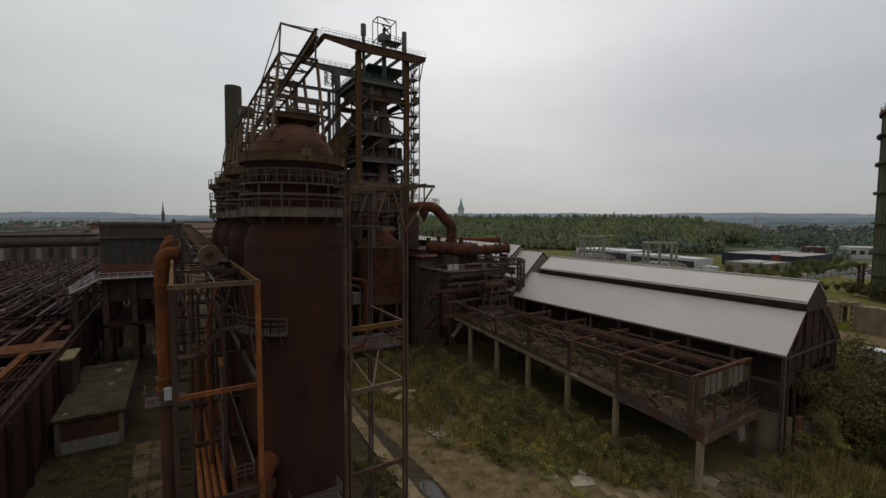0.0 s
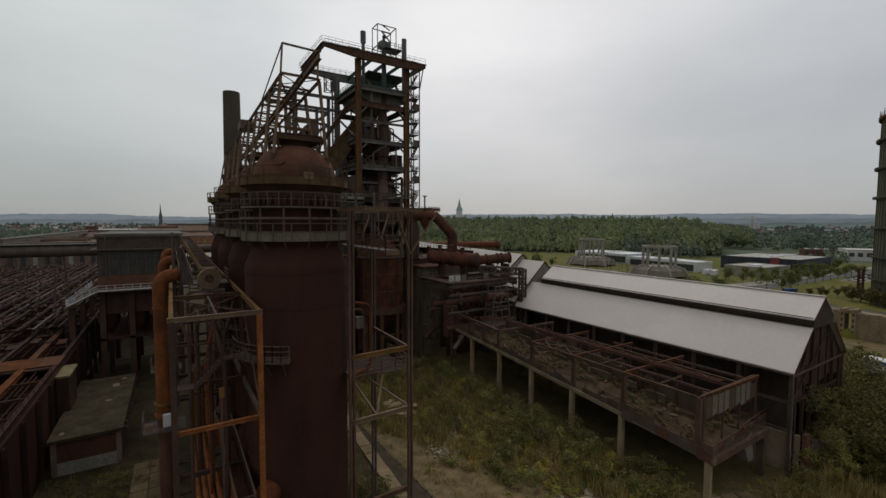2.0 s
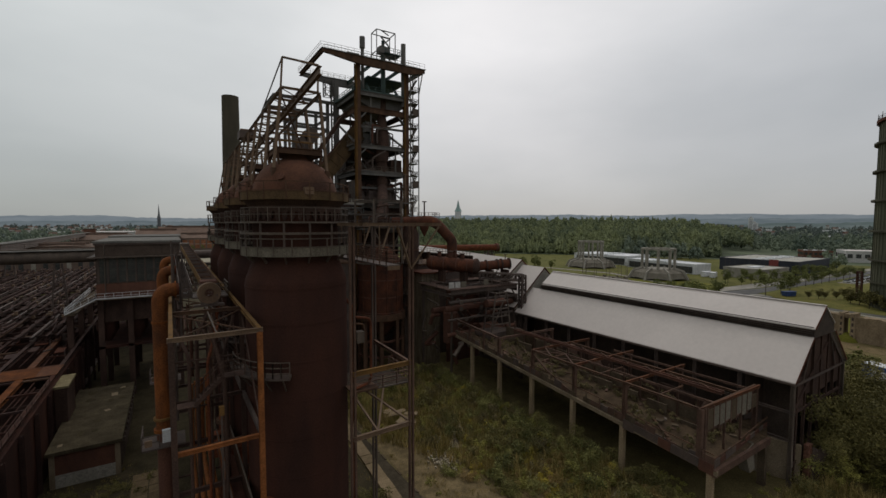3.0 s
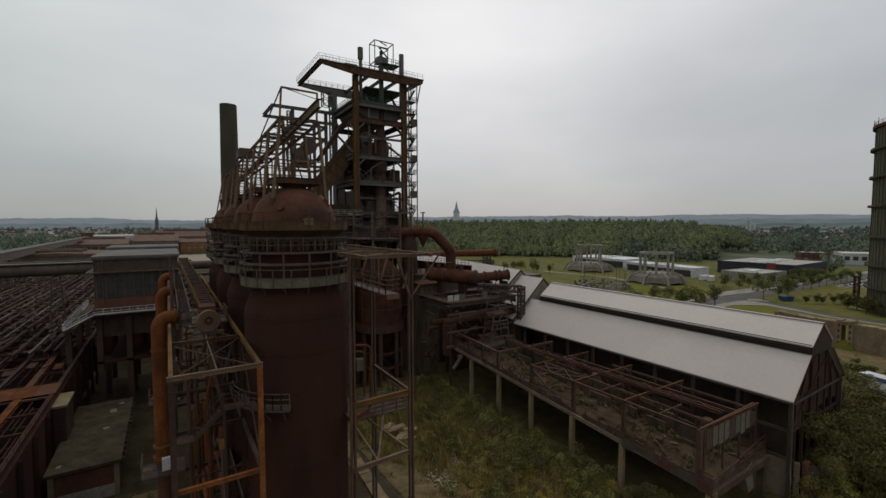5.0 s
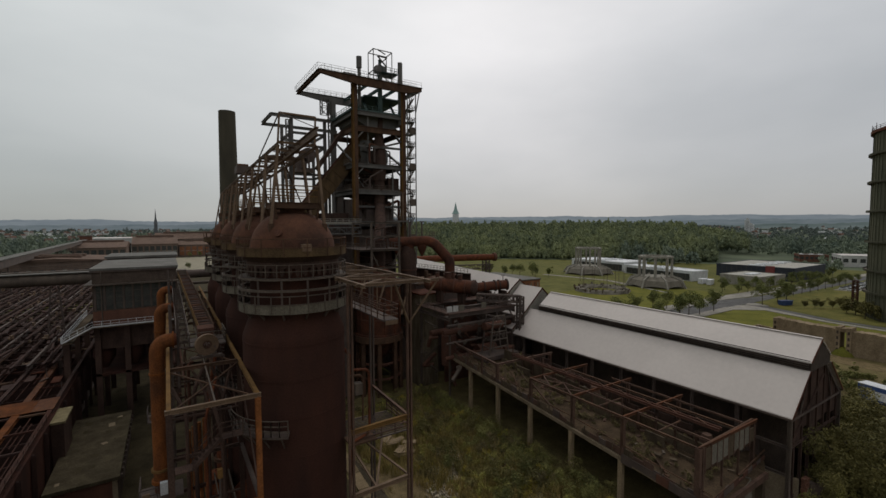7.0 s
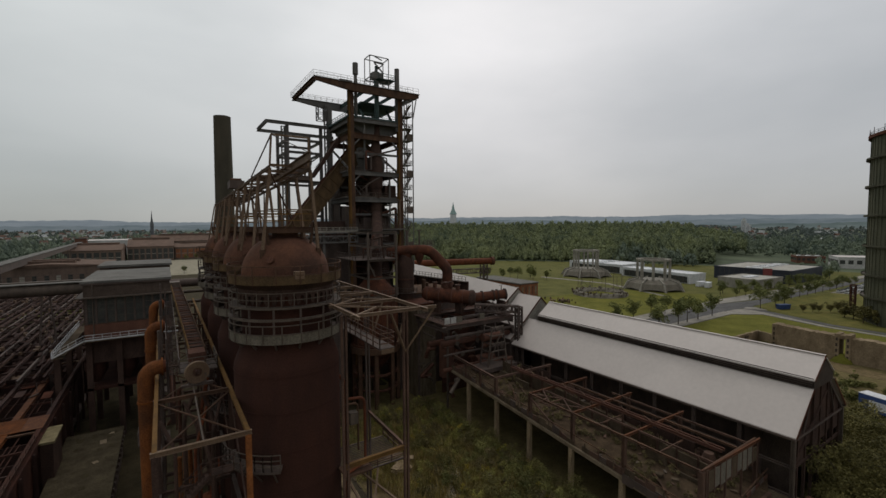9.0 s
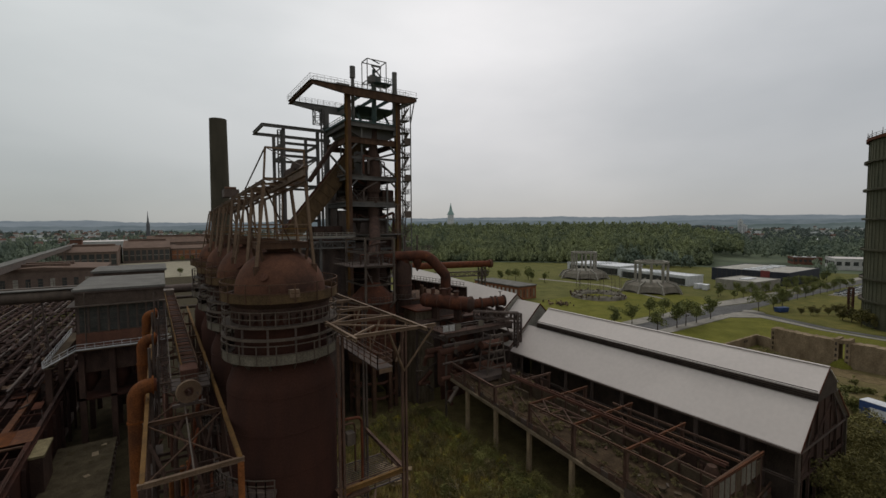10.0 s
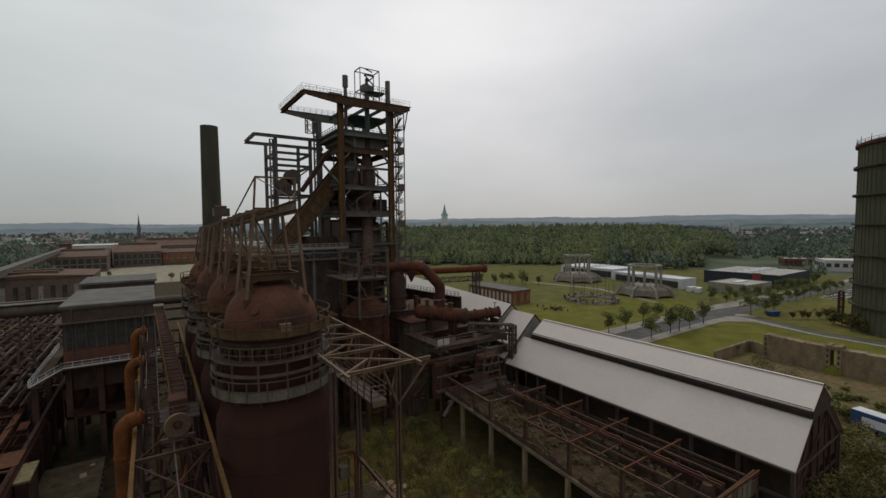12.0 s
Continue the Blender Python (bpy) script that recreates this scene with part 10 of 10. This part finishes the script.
def plant_yard():
    rng = random.Random(14)
    dark, mid, yel, low, west, grey, dry = [], [], [], [], [], [], []

    def inside(x, y):
        if x < 24.5 or x > 42.8 or y < 26 or y > 74:
            return False
        edge = 33.5 - (y - 31) * 0.5 if y < 44 else 27.5
        return (x > edge or (y > 55 and x > 24.5)) and math.hypot(x - 31.2, y - 48.4) > 1.5 and math.hypot(x - 28.4, y - 46.0) > 1.7 and math.hypot(x - 34.3, y - 51.0) > 1.5 and math.hypot(x - 38.1, y - 47.0) > 1.1 and math.hypot(x - 28.4, y - 55.6) > 2.6 and math.hypot(x - 29.9, y - 59.8) > 2.4
    def swell(x, y):
        """How tall the growth stands: low at the gravel, high along the hall."""
        edge = 33.5 - (y - 31) * 0.5 if y < 44 else 27.5
        return 0.55 + 0.45 * smoothstep(0, 5, x - edge) + 0.75 * smoothstep(36.5, 41.5, x)
    for _ in range(560):
        x, y = rng.uniform(24, 43), rng.uniform(26, 74)
        if not inside(x, y):
            continue
        k = noise.noise((x / 3.4, y / 3.4, 2)) + rng.uniform(-0.12, 0.12)
        up = swell(x, y) * (1.0 + 0.9 * noise.noise((x / 2.6, y / 2.6, 8)))
        r, h = rng.uniform(0.5, 1.35), rng.uniform(0.9, 2.5) * up
        u = noise.noise((x / 2.1, y / 2.1, 31))
        if u > 0.24:
            grey.append((x, y, r * 1.1, h * 1.1))
        elif u < -0.27:
            dry.append((x, y, r * 0.8, h * 0.6))
        elif k > 0.12:
            dark.append((x, y, r * 1.15, h * 1.2))
        elif k > -0.16:
            mid.append((x, y, r, h))
        else:
            yel.append((x, y, r * 0.75, h * 0.75))
    for x in range(26, 43, 2):
        dark.append((x + rng.uniform(-1, 1), 72 + rng.uniform(-3, 3), 1.6, 2.6))
    for i in range(24):
        y = 26 + i * 1.9
        dark.append((40.9 + rng.uniform(-1.4, 0.9), y, rng.uniform(0.9, 1.6), rng.uniform(2.2, 4.4)))
    for i in range(26):
        dark.append((rng.uniform(64, 76), rng.uniform(13, 18.0), rng.uniform(1.0, 2.0), rng.uniform(2.0, 4.5)))
    for i in range(14):
        dark.append((rng.uniform(51, 60), rng.uniform(15, 18.6), rng.uniform(0.7, 1.2), rng.uniform(0.8, 1.6)))
    for i in range(130):
        x, y = rng.uniform(43, 62), rng.uniform(9, 20)
        if y > 24.4 - (x - 37) * 0.34 - 6:
            continue
        (dark if rng.random() < 0.65 else mid).append((x, y, rng.uniform(0.6, 1.4), rng.uniform(0.8, 2.4)))
    for i in range(60):
        x, y = rng.uniform(60, 100), rng.uniform(6, 40)
        if x < 74 and y > 18:
            continue
        (dark if rng.random() < 0.6 else mid).append((x, y, rng.uniform(1.2, 2.8), rng.uniform(2.0, 4.5)))
    for _ in range(420):
        x, y = rng.uniform(22.8, 62), rng.uniform(10, 62)
        if x < 43 and not inside(x, y) and rng.random() < 0.55 or on_slabs(x, y) and rng.random() < 0.8:
            continue
        if not (43.2 < x < 57 and y > 21.5):
            low.append((x, y, rng.uniform(0.3, 0.9), rng.uniform(0.12, 0.4)))
    for _ in range(170):
        x, y = rng.uniform(31, 48), rng.uniform(15, 29)
        if not on_slabs(x, y):
            low.append((x, y, rng.uniform(0.3, 0.8), rng.uniform(0.1, 0.4)))
    for _ in range(150):
        x, y = rng.uniform(-12, -1.4), rng.uniform(40, 63)
        if -4.5 < x < -1.1 and rng.random() < 0.75:
            continue
        west.append((x, y, rng.uniform(0.3, 0.9), rng.uniform(0.1, 0.35)))
    for _ in range(40):
        west.append((rng.uniform(13, 19.6), rng.uniform(28, 46), rng.uniform(0.4, 0.9), rng.uniform(0.2, 0.7)))
    dark = [p for p in dark if not on_slabs(p[0], p[1])]
    mid = [p for p in mid if not on_slabs(p[0], p[1])]
    shade = [p for p in dark if p[0] > 42 or p[1] > 69]
    dark = [p for p in dark if not (p[0] > 42 or p[1] > 69)]
    for x, y in ((32.5, 54), (33.6, 52.8), (34.4, 44.5), (36, 43), (35.2, 46.2), (38, 39)):
        shade.append((x, y, 1.6, 3.0))
    for _ in range(46):
        x, y = rng.uniform(25, 42.5), rng.uniform(21, 62)
        if not on_slabs(x, y) and inside(x, y):
            shade.append((x, y, rng.uniform(0.8, 1.6), rng.uniform(1.6, 3.2) * swell(x, y)))
    for i in range(34):
        y = 22 + i * 1.15
        shade.append((rng.uniform(40.6, 43.4), y, rng.uniform(0.8, 1.5), rng.uniform(2.0, 4.2)))
    for x, y in ((39.2, 27.4), (40.4, 25.2), (44.6, 18.4), (46.4, 17.8), (49.5, 18.2), (52.8, 17.6), (55.6, 17.9)):
        shade.append((x, y, 1.4, 2.6))
    for _ in range(22):
        shade.append((rng.uniform(15.6, 18.6), rng.uniform(31, 46), rng.uniform(0.7, 1.2), rng.uniform(0.8, 1.9)))
    for _ in range(150):
        x, y = rng.uniform(73, 97), rng.uniform(-2, 30)
        shade.append((x, y, rng.uniform(1.0, 2.6), rng.uniform(1.5, 4.5)))
    bushes("shaded_shrubs", shade, LEAF_SHADE, "dense deep green shrubs beside walls", 0.10, 1.0, 11)
    blades(rng)
    bushes("dark_shrubs", dark, LEAF_DARK, "dense dark green shrubs overgrowing the yard", 0.10, 1.4, 1)
    bushes("grey_shrubs", [p for p in grey if not on_slabs(p[0], p[1])], LEAF_GREY, "dusky grey-green shrubs with small leaves", 0.085, 1.6, 21)
    bushes("dry_weeds", [p for p in dry if not on_slabs(p[0], p[1])], LEAF_DRY, "withered brown weeds and seed heads", 0.07, 1.8, 22)
    bushes("green_shrubs", mid, LEAF_MID, "fresh green shrubs and saplings", 0.088, 1.5, 2)
    bushes("yellow_shrubs", yel, LEAF_YELLOW, "yellow-green goldenrod and weeds", 0.08, 2.2, 3)
    bushes("path_weeds", west, LEAF_SHADE, "dark low weeds beside the slab path", 0.075, 0.7, 12)
    bushes("low_weeds", low, LEAF_MID, "low weeds and tufts of grass", 0.075, 0.8, 4)
    deck = [(rng.uniform(45, 54.6), rng.uniform(24, 60), rng.uniform(0.35, 0.9)) for _ in range(150)]
    vs = bushes("deck_weeds", [(x, y, r * 0.8, rng.uniform(0.3, 1.2)) for x, y, r in deck], LEAF_GREY, "weeds growing on the hall deck", 0.09, 1.2, 5)
    co = np.empty(len(vs.data.vertices) * 3)
    vs.data.vertices.foreach_get("co", co)
    co = co.reshape(-1, 3)
    co[:, 2] += 6.3 + (co[:, 1] - 22) * 0.078 - 0.8
    vs.data.vertices.foreach_set("co", co.ravel())
    vs.data.update()
    bushes("roof_moss", [(8.15 + rng.uniform(-2.6, 2.6), 68 + rng.uniform(-2.6, 2.6), 0.5, 0.4) for _ in range(3)], LEAF_MID, "tufts of weeds at the stove foot", 0.12, 0.8, 6)


plant_yard()


def park_trees():
    rng = random.Random(41)
    a = make_tree("broad_tree", "broad dark green tree at the edge of the works", "edge trees", 71, 9.5, 3.6, 1.6, 8200, 0.14, LEAF_SHADE, (66, 13, 0.4))
    for x, y, s in ((62.4, 18.9, 0.66), (65.0, 18.4, 0.95), (67.4, 17.9, 1.1), (69.8, 17.4, 1.12), (71.8, 17.0, 1.05), (73.4, 15.6, 1.05), (75.6, 17.5, 0.95), (66.0, 12.4, 0.7), (71, 9, 1.1), (63, 8, 0.8), (77, 15, 1.2), (83, 8, 1.2), (88, 20, 0.9), (86, 2, 1.3), (93, 24.5, 0.7), (111, 38, 0.9), (113, 45, 0.8), (95, 34, 0.7),
                    (226, 38, 1.1), (234, 46, 1.2), (222, 30, 1.1), (228, 24, 1.2), (217.6, 65, 0.42), (219.4, 63.6, 0.36), (223, 61, 0.44), (225.6, 59.4, 0.5), (228, 58, 0.46), (214, 67, 0.36)):
        t = copy_thing(a, pose(x, y, 0.2, 0, 0, rng.uniform(0, 360)))
        t.scale = (s, s, s * rng.uniform(0.9, 1.1))

    spots = [(rng.uniform(111, 134), rng.uniform(12, 37), rng.uniform(0.8, 2.0), rng.uniform(0.6, 2.0)) for _ in range(26)]
    spots += [(112.5, 29, 2.4, 3.4), (115, 25, 2.2, 3.0), (116.5, 31, 2.2, 3.0), (111.6, 33.5, 2.0, 3.0), (119, 22, 2.0, 2.6), (114, 19, 1.9, 2.6), (123.5, 46, 1.6, 1.8), (121.5, 50.5, 1.6, 1.7)]
    bushes("shrubs", spots, LEAF_DARK, "green shrubs and saplings on rough ground", 0.22, 0.8, 77)


park_trees()
